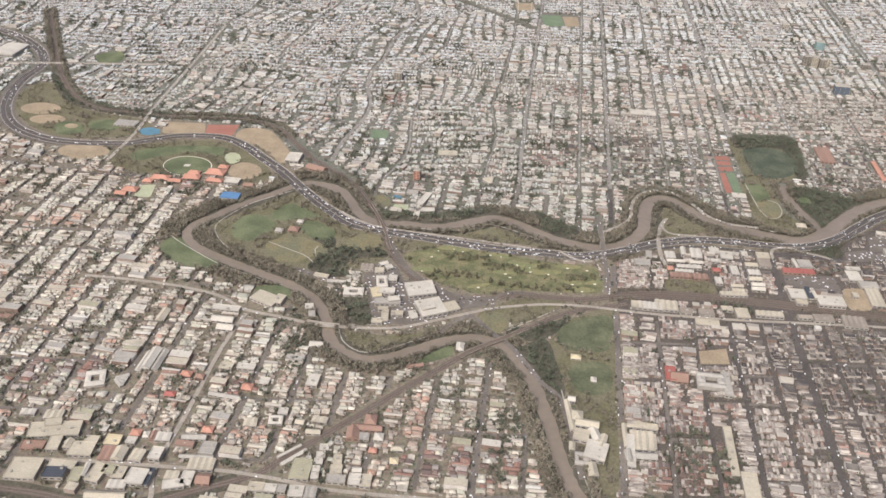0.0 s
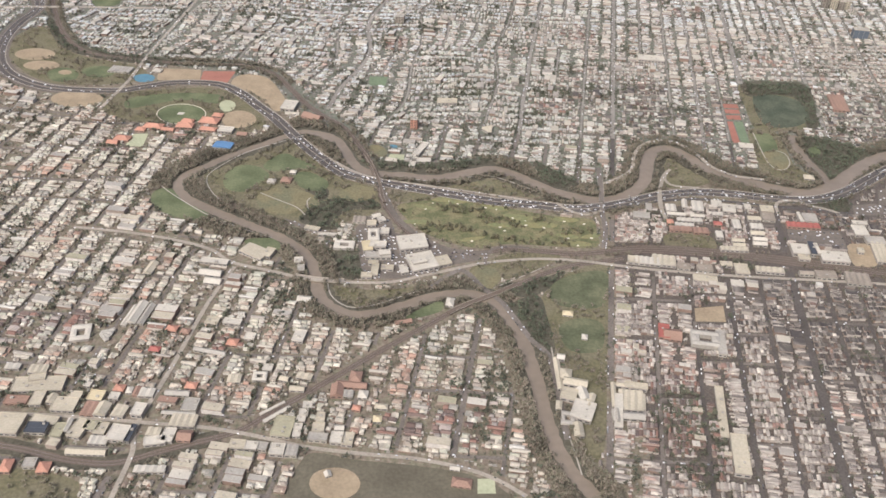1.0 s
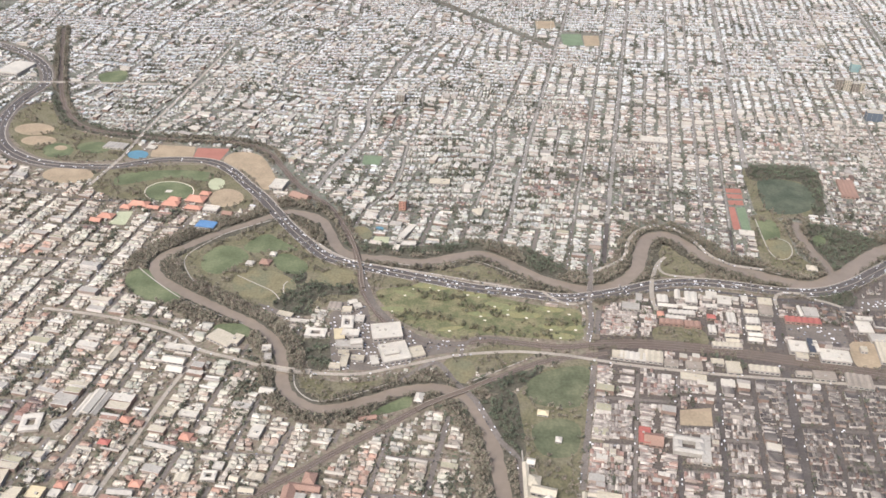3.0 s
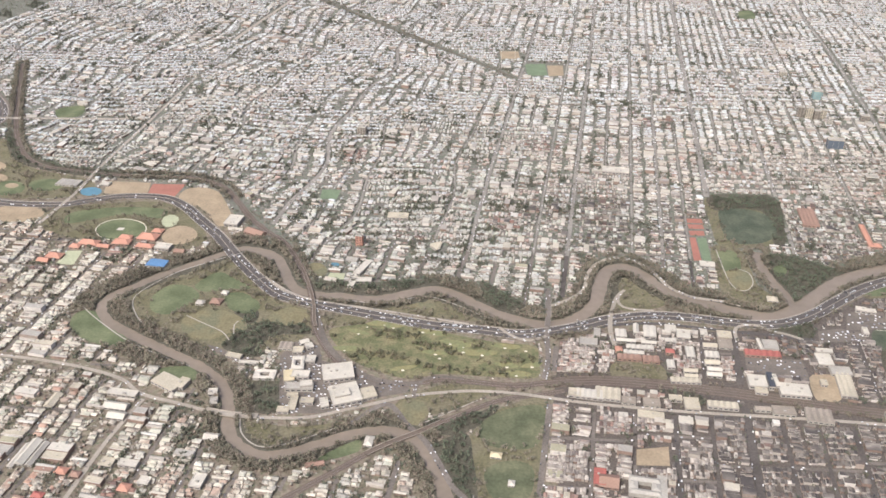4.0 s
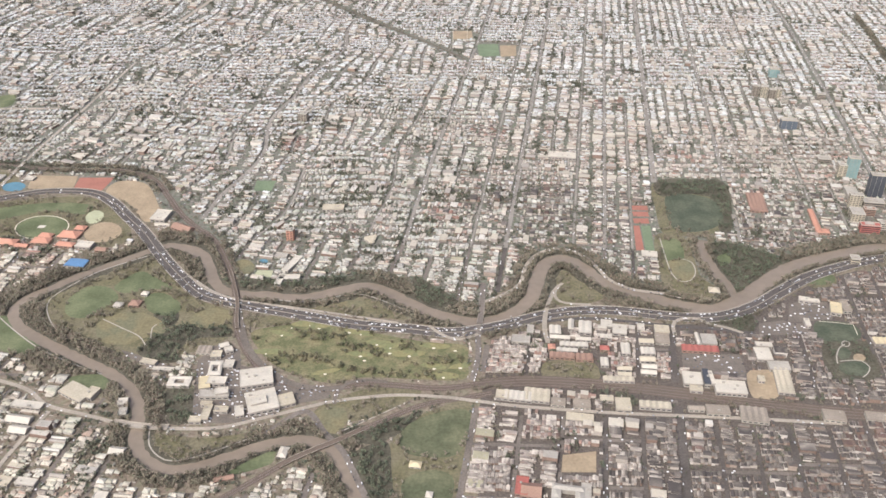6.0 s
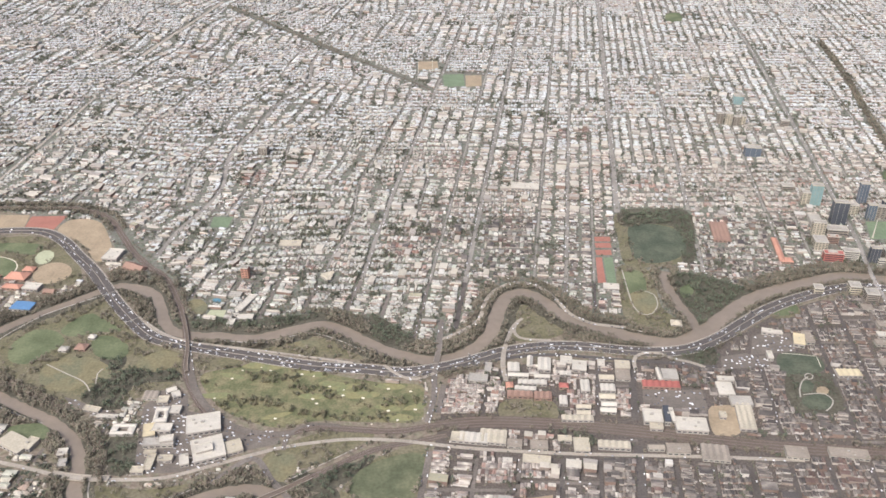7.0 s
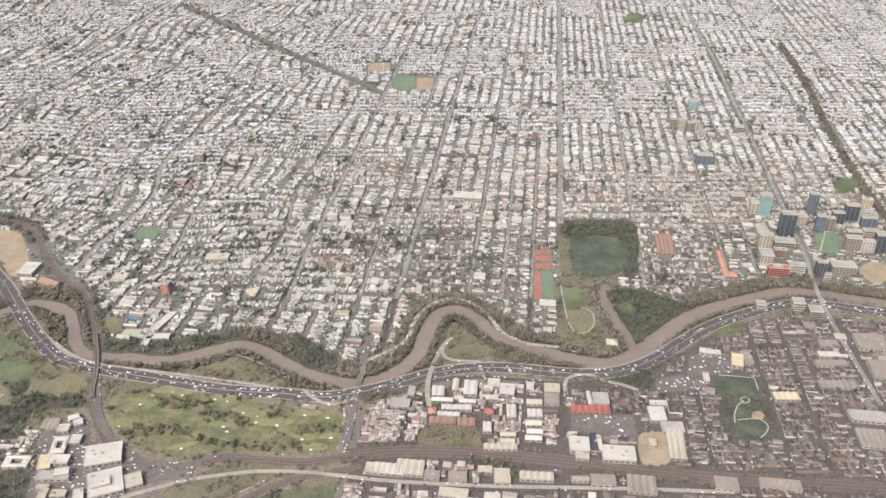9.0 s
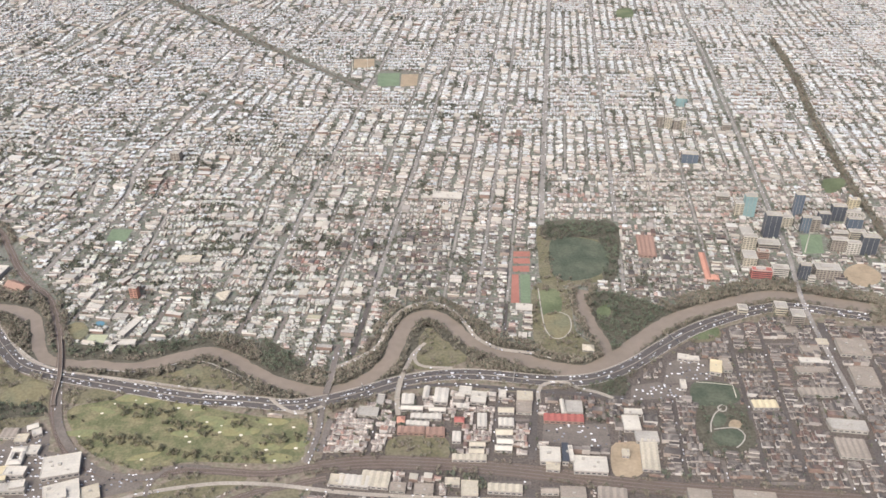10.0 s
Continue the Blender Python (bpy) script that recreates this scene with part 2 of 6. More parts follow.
RAIL_A = [(-836, 1777), (-775, 1639), (-721, 1518), (-667, 1411), (-616, 1335), (-570, 1297), (-510, 1281), (-443, 1272), (-371, 1271), (-316, 1269), (-266, 1243), (-232, 1196), (-198, 1145), (-161, 1104), (-153, 1099), (-133, 1075), (-107, 1027), (-88, 984), (-73, 940), (-64, 900), (-46, 862), (-22, 829), (9, 809), (42, 801), (62, 804), (83, 811), (115, 810), (162, 807), (202, 815), (244, 821), (286, 821), (339, 817), (396, 810), (451, 800), (526, 789), (601, 783), (684, 776)]
RAIL_B = [(-420, 508), (-353, 501), (-327, 497), (-291, 489), (-259, 487), (-240, 491), (-223, 499), (-195, 511), (-170, 521), (-151, 531), (-140, 542), (-122, 560), (-104, 576), (-88, 592), (-72, 607), (-51, 628), (-8, 668), (32, 704), (75, 733), (107, 757), (147, 782), (181, 792), (214, 802)]
ROAD_JOHN = [(-413, 821), (-352, 815), (-297, 805), (-248, 789), (-218, 767), (-172, 754), (-133, 743), (-102, 740), (-47, 742), (-11, 755), (39, 776), (65, 785), (93, 791), (123, 795), (163, 794), (194, 790), (235, 784), (286, 780), (346, 777), (447, 775), (546, 771)]
ROAD_ST = [(-213, 759), (-226, 695), (-236, 600), (-245, 530), (-239, 499), (-240, 464), (-241, 448)]
ROAD_S = [(-369, 537), (-299, 536), (-241, 533), (-183, 530), (-138, 523), (-97, 514), (-48, 509), (-1, 506), (42, 498), (70, 487), (93, 472)]
ROAD_CH = [(206, 997), (205, 962), (204, 937), (201, 910), (200, 894), (200, 855), (194, 820)]
ROAD_D = [(275, 884), (273, 910), (276, 938), (281, 959), (287, 979), (296, 995)]
ROAD_LOOP = [(300, 1000), (291, 986), (289, 973), (294, 962), (308, 958), (329, 957)]
ROAD_SLIP = [(-144, 996), (-110, 967), (-81, 952), (-46, 944), (4, 935), (65, 923), (113, 913)]
ROAD_BEND = [(207, 957), (232, 975), (250, 997), (257, 1030), (268, 1055), (284, 1071), (304, 1077), (327, 1065), (343, 1040), (357, 1009), (381, 990), (417, 983)]
ROAD_RAMP = [(146, 910), (159, 896), (174, 887), (188, 889), (200, 897)]
ROAD_OFF = [(207, 901), (240, 910), (275, 923), (328, 930), (400, 922), (450, 917), (502, 910)]
ROAD_ARC = [(414, 903), (414, 914), (416, 923), (423, 932), (435, 935), (447, 933), (456, 925), (474, 919), (489, 910)]
ROAD_UL = [(-457, 1726), (-467, 1499), (-477, 1293), (-477, 1207), (-487, 1110)]
ROAD_X = [(-806, 1475), (-733, 1482), (-648, 1487), (-507, 1495)]
ROAD_RING = [(60, 779), (60, 795), (68, 809), (85, 816), (109, 814)]
ROAD_GOLF = [(-71, 933), (-59, 899), (-46, 867), (-25, 838), (2, 814), (24, 804), (51, 801), (66, 804)]
ROAD_JCT = [(2, 736), (33, 768), (57, 739), (77, 716), (93, 685), (106, 659), (119, 643), (124, 620), (128, 575), (131, 534)]
RAIL_C = [(-352, 2385), (-241, 2262), (-138, 2141), (-45, 2028), (38, 1937), (114, 1853), (176, 1775)]
RAIL_D = [(1047, 2100), (1014, 1875), (966, 1637), (937, 1471), (921, 1352), (909, 1219)]
ROAD_FAR = [(-448, 1979), (-430, 2107), (-408, 2242), (-380, 2439)]
ROAD_HIGH = [(896, 2276), (872, 2015), (835, 1730), (804, 1490), (786, 1359), (773, 1264), (763, 1187), (750, 1125), (741, 1069), (736, 1017), (733, 960), (729, 887)]
GANTRIES = [(-188, 1045), (-148, 991), (391, 943), (240, 919), (573, 1009)]
JETTIES = [(428, 977)]
BUNKERS = [(-12, 886), (15, 905), (26, 900), (60, 894), (73, 891), (-23, 854), (77, 854), (82, 847), (107, 860), (128, 856), (155, 837), (140, 817), (44, 824), (107, 869), (153, 871), (176, 867), (182, 839), (92, 874), (165, 823), (-4, 900)]
PATH_J = [(-216, 908), (-190, 893), (-166, 879), (-154, 864)]
PATH_K = [(-152, 876), (-156, 893), (-153, 901)]
PATH_L = [(-37, 953), (4, 949), (28, 957), (48, 966), (66, 967), (90, 956), (124, 934)]
PATH_A = [(574, 862), (577, 874), (584, 887), (589, 892), (593, 895)]
PATH_B = [(578, 866), (591, 868), (601, 867), (605, 857), (599, 847), (592, 841)]
PATH_C = [(590, 897), (595, 901), (599, 898), (596, 892), (591, 892), (590, 897)]
PATH_D = [(-342, 917), (-331, 906), (-301, 881), (-264, 854), (-218, 830), (-183, 815)]
PATH_E = [(-108, 737), (-102, 718), (-89, 704), (-74, 699), (-51, 707), (-10, 731)]
PATH_F = [(-207, 1041), (-228, 1025), (-246, 1011), (-262, 995), (-286, 956), (-289, 933), (-276, 907), (-259, 886)]
PATH_G = [(68, 740), (95, 759), (125, 781)]
PATH_I = [(434, 1109), (433, 1057), (434, 1025), (441, 1010), (453, 1012), (463, 1030), (463, 1052), (453, 1060)]
PATH_H = [(124, 652), (127, 606), (126, 578), (135, 527), (140, 497)]
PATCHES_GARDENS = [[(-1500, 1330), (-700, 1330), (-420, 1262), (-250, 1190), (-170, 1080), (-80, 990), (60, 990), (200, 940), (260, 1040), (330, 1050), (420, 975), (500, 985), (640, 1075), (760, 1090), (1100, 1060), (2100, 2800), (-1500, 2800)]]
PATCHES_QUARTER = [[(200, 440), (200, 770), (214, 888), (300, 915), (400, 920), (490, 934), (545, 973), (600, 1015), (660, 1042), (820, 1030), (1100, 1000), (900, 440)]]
PATCHES_PARKLAND = []
PATCHES_PARKLAND.append([(-293, 962), (-255, 1010), (-207, 1045), (-169, 1001), (-130, 955), (-66, 922), (-64, 895), (-85, 863), (-147, 841), (-190, 856), (-243, 884), (-285, 914)])
PATCHES_PARKLAND.append([(55, 785), (98, 806), (143, 804), (125, 782), (89, 759), (53, 754), (42, 766)])
PATCHES_PARKLAND.append([(-104, 732), (-52, 729), (-4, 740), (-22, 727), (-51, 712), (-80, 699), (-96, 709)])
PATCHES_PARKLAND.append([(128, 745), (153, 773), (194, 781), (178, 646), (161, 523), (144, 522), (144, 598), (128, 652), (109, 695)])
PATCHES_PARKLAND.append([(-322, 478), (-292, 473), (-270, 463), (-274, 431), (-317, 428), (-346, 469)])
PATCHES_PARKLAND.append([(452, 1263), (508, 1273), (541, 1229), (536, 1168), (512, 1127), (468, 1116), (441, 1121), (442, 1184)])
PATCHES_PARKLAND.append([(430, 1116), (465, 1113), (468, 1066), (468, 1021), (487, 989), (472, 976), (424, 990), (421, 1043)])
PATCHES_PARKLAND.append([(286, 1014), (308, 1028), (331, 1009), (348, 976), (317, 957), (287, 957), (282, 982)])
PATCHES_PARKLAND.append([(271, 853), (319, 854), (319, 823), (270, 823)])
PATCHES_PARKLAND.append([(595, 1031), (626, 1038), (624, 1011), (592, 1004)])
PATCHES_PARKLAND.append([(-712, 1307), (-706, 1381), (-669, 1385), (-596, 1294), (-473, 1249), (-467, 1202), (-563, 1182), (-636, 1214)])
PATCHES_PARKLAND.append([(-485, 1153), (-392, 1184), (-333, 1184), (-282, 1144), (-245, 1084), (-272, 1057), (-320, 1096), (-395, 1073), (-475, 1098)])
PATCHES_PARKLAND.append([(6, 936), (34, 947), (56, 961), (88, 954), (110, 937), (132, 918), (93, 923), (43, 928)])
PATCHES_PARKLAND.append([(-60, 917), (-24, 922), (-6, 911), (-38, 900), (-54, 904)])
PATCHES_LAWN = []
PATCHES_LAWN.append([(-345, 903), (-326, 909), (-271, 873), (-273, 845), (-309, 851), (-340, 876)])
PATCHES_LAWN.append([(-214, 808), (-182, 814), (-169, 795), (-190, 789)])
PATCHES_LAWN.append([(-23, 686), (-3, 705), (14, 715), (15, 700), (-12, 686)])
PATCHES_LAWN.append([(433, 1100), (457, 1106), (455, 1060), (433, 1057)])
PATCHES_LAWN.append([(498, 1067), (513, 1076), (511, 1055), (497, 1046)])
TOWER_FIELD = [(797, 1242), (826, 1242), (811, 1194), (783, 1192)]
PATCHES_LAWN.append([(890, 1406), (926, 1411), (908, 1378), (882, 1364)])
PATCHES_LAWN.append([(752, 2335), (786, 2342), (775, 2271), (741, 2266)])
PATCHES_LAWN.append([(-653, 1531), (-614, 1553), (-598, 1507), (-629, 1492)])
PATCHES_LAWN.append([(-559, 1217), (-558, 1202), (-567, 1193), (-581, 1191), (-596, 1199), (-606, 1213), (-607, 1227), (-599, 1237), (-584, 1239), (-569, 1231)])
PATCHES_LAWN.append([(-507, 1231), (-508, 1219), (-518, 1211), (-534, 1209), (-549, 1216), (-558, 1227), (-558, 1240), (-547, 1248), (-531, 1250), (-516, 1243)])
PATCHES_LAWN.append([(-335, 1105), (-336, 1090), (-346, 1079), (-361, 1074), (-379, 1076), (-394, 1086), (-403, 1100), (-403, 1115), (-393, 1128), (-377, 1133), (-359, 1130), (-343, 1120)])
PATCHES_LAWN.append([(-454, 1148), (-388, 1168), (-328, 1165), (-329, 1139), (-382, 1146), (-448, 1115)])
PATCHES_LAWN.append([(-264, 921), (-269, 947), (-256, 970), (-231, 969), (-213, 948), (-223, 928), (-235, 910), (-252, 910)])
PATCHES_LAWN.append([(-183, 953), (-164, 960), (-137, 938), (-142, 917), (-170, 925)])
PATCHES_LAWN.append([(-226, 972), (-207, 1004), (-185, 993), (-157, 971), (-182, 967), (-209, 959)])
PATCHES_LAWN.append([(595, 1020), (609, 1030), (627, 1031), (624, 1016), (607, 1009), (595, 1010)])
PATCHES_GOLF = []
PATCHES_GOLF.append([(-46, 891), (-24, 902), (17, 909), (82, 896), (141, 882), (185, 877), (189, 851), (186, 822), (139, 820), (86, 821), (52, 811), (19, 820), (-12, 838), (-35, 866)])
PATCHES_DRY_LAWN = []
PATCHES_DRY_LAWN.append([(-218, 901), (-204, 918), (-179, 922), (-149, 906), (-140, 885), (-156, 879), (-176, 863), (-196, 865), (-211, 877)])
PATCHES_DRY_LAWN.append([(-120, 916), (-105, 933), (-79, 928), (-76, 911), (-96, 896), (-115, 902)])
PATCHES_DRY_LAWN.append([(42, 766), (65, 778), (76, 758), (66, 739), (52, 749)])
PATCHES_DRY_LAWN.append([(434, 1053), (461, 1059), (462, 1026), (446, 1008), (433, 1016)])
PATCHES_DRY_LAWN.append([(-97, 1031), (-84, 1036), (-71, 1021), (-73, 1003), (-89, 1011)])
PATCHES_DRY_LAWN.append([(39, 945), (50, 954), (70, 952), (69, 943), (55, 941)])
PATCHES_LAWN_DEEP = []
PATCHES_LAWN_DEEP.append([(130, 748), (155, 769), (191, 775), (184, 721), (152, 713), (130, 722)])
PATCHES_LAWN_DEEP.append([(134, 682), (156, 697), (178, 689), (174, 654), (155, 645), (139, 653)])
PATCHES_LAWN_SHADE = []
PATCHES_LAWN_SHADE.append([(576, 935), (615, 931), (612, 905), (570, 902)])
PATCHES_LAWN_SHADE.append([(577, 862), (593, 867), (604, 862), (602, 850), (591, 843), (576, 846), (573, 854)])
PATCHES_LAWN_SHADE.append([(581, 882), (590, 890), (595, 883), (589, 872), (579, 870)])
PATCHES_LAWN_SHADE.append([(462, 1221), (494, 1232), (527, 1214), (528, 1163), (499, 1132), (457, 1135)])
PATCHES_SAND = []
PATCHES_SAND.append([(597, 878), (605, 879), (607, 872), (601, 867), (593, 869)])
PATCHES_SAND.append([(-43, 478), (-46, 468), (-55, 462), (-68, 461), (-79, 466), (-85, 475), (-83, 486), (-73, 492), (-60, 493), (-49, 488)])
PATCHES_SAND.append([(245, 1862), (278, 1863), (276, 1799), (245, 1792)])
PATCHES_SAND.append([(146, 1950), (187, 1952), (190, 1902), (149, 1894)])
PATCHES_SAND.append([(848, 1169), (859, 1158), (862, 1142), (850, 1124), (829, 1115), (818, 1125), (815, 1142), (828, 1160)])
PATCHES_SAND.append([(-623, 1287), (-624, 1274), (-637, 1265), (-656, 1263), (-675, 1270), (-686, 1282), (-686, 1295), (-673, 1305), (-654, 1307), (-634, 1300)])
PATCHES_SAND.append([(-600, 1247), (-602, 1237), (-613, 1230), (-630, 1228), (-646, 1233), (-655, 1242), (-654, 1253), (-643, 1260), (-626, 1262), (-609, 1257)])
PATCHES_SAND.append([(-572, 1224), (-572, 1219), (-576, 1216), (-582, 1215), (-589, 1218), (-592, 1222), (-592, 1227), (-588, 1231), (-582, 1231), (-576, 1229)])
PATCHES_SAND.append([(-494, 1141), (-496, 1125), (-511, 1115), (-534, 1113), (-556, 1121), (-568, 1135), (-567, 1150), (-552, 1161), (-529, 1163), (-507, 1155)])
PATCHES_SAND.append([(-446, 1249), (-379, 1249), (-372, 1211), (-436, 1208)])
PATCHES_SAND.append([(-316, 1235), (-274, 1230), (-238, 1172), (-227, 1139), (-240, 1123), (-277, 1169), (-320, 1199)])
PATCHES_SAND.append([(-261, 1095), (-263, 1080), (-273, 1070), (-287, 1069), (-301, 1077), (-309, 1092), (-308, 1107), (-298, 1118), (-283, 1119), (-269, 1110)])
PATCHES_SAND.append([(277, 720), (308, 726), (305, 700), (274, 699)])
PATCHES_SAND.append([(475, 842), (487, 848), (504, 845), (497, 808), (472, 805)])
PATCHES_FIELD_DARK = []
PATCHES_FIELD_DARK.append([(-93, 504), (-47, 502), (0, 499), (47, 492), (75, 477), (84, 451), (-83, 441)])
PATCHES_FIELD_DARK.append([(841, 1150), (846, 1142), (835, 1133), (829, 1141)])
PATCHES_FIELD_DARK.append([(-58, 475), (-59, 471), (-63, 469), (-67, 469), (-71, 471), (-73, 474), (-72, 477), (-69, 479), (-64, 480), (-60, 478)])
PATCHES_COURT_LIGHT = []
PATCHES_COURT_LIGHT.append([(53, 488), (67, 489), (68, 474), (53, 473)])
PATCHES_COURT_LIGHT.append([(-66, 1013), (-47, 1013), (-47, 998), (-68, 1001)])
PATCHES_COURT_LIGHT.append([(-299, 1134), (-299, 1123), (-303, 1116), (-311, 1115), (-318, 1121), (-323, 1132), (-323, 1143), (-318, 1150), (-311, 1150), (-303, 1144)])
PATCHES_COURT_LIGHT.append([(-418, 1041), (-397, 1044), (-394, 1008), (-417, 1009)])
PATCHES_CLAY = []
PATCHES_CLAY.append([(411, 1195), (432, 1195), (432, 1182), (410, 1182)])
PATCHES_CLAY.append([(409, 1178), (430, 1178), (430, 1165), (409, 1165)])
PATCHES_CLAY.append([(407, 1159), (428, 1160), (427, 1146), (407, 1146)])
PATCHES_CLAY.append([(405, 1140), (413, 1140), (409, 1078), (399, 1078)])
PATCHES_CLAY.append([(-375, 1245), (-325, 1247), (-329, 1207), (-371, 1209)])
PATCHES_COURT_GREEN = []
PATCHES_COURT_GREEN.append(TOWER_FIELD)
PATCHES_COURT_GREEN.append([(415, 1140), (427, 1140), (422, 1078), (411, 1078)])
PATCHES_COURT_GREEN.append([(-118, 1246), (-90, 1246), (-91, 1216), (-116, 1215)])
PATCHES_COURT_GREEN.append([(199, 1865), (241, 1869), (243, 1798), (203, 1791)])
PATCHES_WOOD = []
PATCHES_WOOD.append([(572, 898), (613, 902), (619, 896), (609, 841), (562, 841)])
PATCHES_WOOD.append([(-147, 885), (-122, 902), (-96, 900), (-71, 897), (-67, 882), (-103, 877), (-117, 854), (-110, 839), (-132, 836), (-159, 852), (-155, 868)])
PATCHES_WOOD.append([(-164, 923), (-154, 932), (-136, 924), (-133, 903), (-148, 893)])
PATCHES_WOOD.append([(501, 1101), (540, 1094), (569, 1070), (586, 1053), (552, 1027), (520, 1000), (502, 989), (496, 1021), (492, 1061)])
PATCHES_WOOD.append([(-109, 795), (-89, 798), (-80, 792), (-70, 760), (-75, 748), (-93, 747), (-103, 769)])
PATCHES_WOOD.append([(-689, 1436), (-627, 1351), (-543, 1299), (-447, 1285), (-439, 1259), (-544, 1276), (-623, 1315), (-686, 1409)])
PATCHES_WOOD.append([(62, 692), (112, 732), (123, 695), (127, 644), (105, 651), (85, 684)])
PATCHES_WOOD.append([(70, 745), (114, 757), (147, 774), (128, 743), (99, 727)])
PATCHES_WOOD.append([(123, 1007), (151, 986), (178, 956), (156, 942), (130, 956)])
PATCHES_WOOD.append([(-112, 1016), (-99, 995), (-68, 995), (-12, 995), (60, 1007), (69, 994), (-6, 973), (-67, 974), (-91, 972)])
PATCHES_WOOD.append([(461, 1273), (540, 1274), (545, 1222), (501, 1232), (455, 1225)])
PATCHES_WOOD.append([(454, 932), (474, 936), (507, 947), (504, 922), (498, 912), (476, 918), (460, 921)])
PATCHES_WOOD.append([(534, 1275), (557, 1259), (536, 1146), (517, 1125), (521, 1189)])
PATCHES_PAVED = []
PATCHES_PAVED.append([(-177, 855), (-162, 850), (-133, 836), (-108, 829), (-109, 823), (-135, 826), (-168, 845)])
PATCHES_PAVED.append([(-91, 841), (-80, 866), (-52, 861), (-44, 834), (-9, 827), (20, 800), (25, 779), (-2, 760), (-31, 750), (-71, 747), (-83, 798)])
PATCHES_PAVED.append([(3, 805), (51, 806), (55, 789), (25, 779), (18, 797)])
PATCHES_PAVED.append([(557, 969), (601, 974), (597, 940), (544, 932)])
PATCHES_PAVED.append([(511, 930), (565, 932), (560, 912), (506, 907)])
PATCHES_PAVED.append([(415, 872), (476, 873), (475, 841), (411, 848)])
PATCHES_PAVED.append([(514, 930), (540, 936), (560, 924), (559, 913), (533, 911), (511, 915)])
PATCHES_PAVED.append([(558, 969), (578, 976), (598, 969), (589, 947), (570, 945), (556, 954)])
PATCHES_POOL = []
PATCHES_POOL.append([(-441, 1214), (-441, 1205), (-448, 1200), (-458, 1199), (-467, 1203), (-473, 1211), (-473, 1220), (-466, 1226), (-456, 1227), (-446, 1222)])
PATCHES_POOL.append([(-58, 1034), (-58, 1031), (-60, 1030), (-64, 1030), (-67, 1031), (-68, 1034), (-68, 1037), (-66, 1038), (-63, 1038), (-60, 1037)])
WORKS_A = [(-23, 812, 32.1, 25.5, 7.0, 'white', 'flat', 21), (-10, 777, 29.3, 29.4, 7.0, 'white', 'flat', 28), (13, 781, 15.0, 16.2, 5.0, 'cream', 'flat', 30), (-13, 775, 15.5, 9.8, 10.0, 'white', 'flat', 28), (-29, 763, 8.0, 13.5, 5.0, 'white', 'flat', 24), (-73, 802, 10.7, 17.5, 6.0, 'yellow', 'flat', 21), (-61, 805, 18.0, 10.1, 7.0, 'white', 'flat', 7), (-59, 786, 28.8, 9.8, 6.0, 'grey', 'flat', 10), (-52, 788, 12.3, 8.1, 9.0, 'white', 'flat', 19), (-60, 760, 7.5, 20.0, 5.0, 'cream', 'flat', 7), (-63, 772, 11.0, 4.2, 6.0, 'cream', 'flat', 7), (-68, 750, 11.6, 7.2, 5.0, 'cream', 'flat', 7)]
WORKS_B = [(-47, 765, 13.4, 7.0, 5.0, 'cream', 'flat', 7), (-68, 825, 13.0, 22.5, 6.0, 'white', 'court', 13), (-56, 833, 9.9, 10.7, 5.0, 'white', 'flat', 7), (-69, 864, 9.9, 6.6, 5.0, 'white', 'gable', 33), (-62, 856, 8.1, 8.7, 5.0, 'white', 'flat', 34), (-73, 848, 10.8, 9.4, 5.0, 'cream', 'flat', 10), (-88, 856, 15.1, 12.6, 4.0, 'tan', 'saw', 7), (-99, 804, 22.7, 14.6, 5.0, 'white', 'court', 7), (-140, 834, 17.4, 6.6, 4.0, 'cream', 'flat', -6), (-121, 823, 21.4, 4.2, 4.0, 'white', 'flat', 5), (-107, 825, 5.4, 5.3, 4.0, 'white', 'hip', 7), (-145, 772, 8.9, 8.5, 5.0, 'white', 'flat', 15)]
WORKS_C = [(-140, 758, 7.1, 9.6, 5.0, 'grey', 'flat', 17)]
WEST_A = [(-196, 784, 31.5, 17.4, 6, 'cream', 'vault', -22), (-180, 783, 10.1, 15.2, 6, 'cream', 'flat', -10), (-236, 765, 30.9, 8.5, 4, 'white', 'flat', 0), (-235, 745, 24.3, 10.2, 4, 'white', 'gable', 0), (-229, 731, 18.0, 10.0, 4, 'white', 'gable', 0), (-292, 676, 10.2, 33.0, 3.5, 'white', 'gable', 0)]
WEST_B = [(-298, 671, 5.7, 31.0, 3.5, 'white', 'gable', 0), (-282, 674, 6.8, 31.0, 3.5, 'grey', 'gable', 0), (-337, 643, 18.7, 22.7, 4, 'white', 'court', 20), (-311, 642, 19.8, 22.5, 4, 'grey', 'fan', 0), (-301, 749, 9.7, 20.9, 3.5, 'cream', 'gable', 0), (-128, 708, 14.2, 9.4, 3, 'white', 'gable', 0)]
MALL_A = [(-348, 571, 45.5, 17.8, 5, 'cream', 'flat', 13), (-352, 578, 14.7, 7.8, 7, 'cream', 'flat', 20), (-342, 554, 10.7, 16.8, 5, 'cream', 'flat', 10), (-360, 551, 20.4, 9.5, 4, 'terracotta', 'flat', 6), (-315, 548, 21.1, 15.9, 5, 'cream', 'flat', 6), (-329, 554, 7.3, 10.4, 5, 'cream', 'gable', 3), (-310, 560, 12.1, 7.0, 5, 'cream', 'flat', 5), (-291, 560, 13.6, 11.6, 5, 'yellow', 'flat', 4), (-292, 545, 11.7, 16.6, 4, 'terracotta', 'saw', 3), (-280, 544, 11.2, 15.1, 5, 'cream', 'gable', 2), (-264, 543, 11.8, 14.1, 5, 'cream', 'saw', -1), (-247, 544, 10.4, 13.6, 8, 'white', 'flat', 1)]
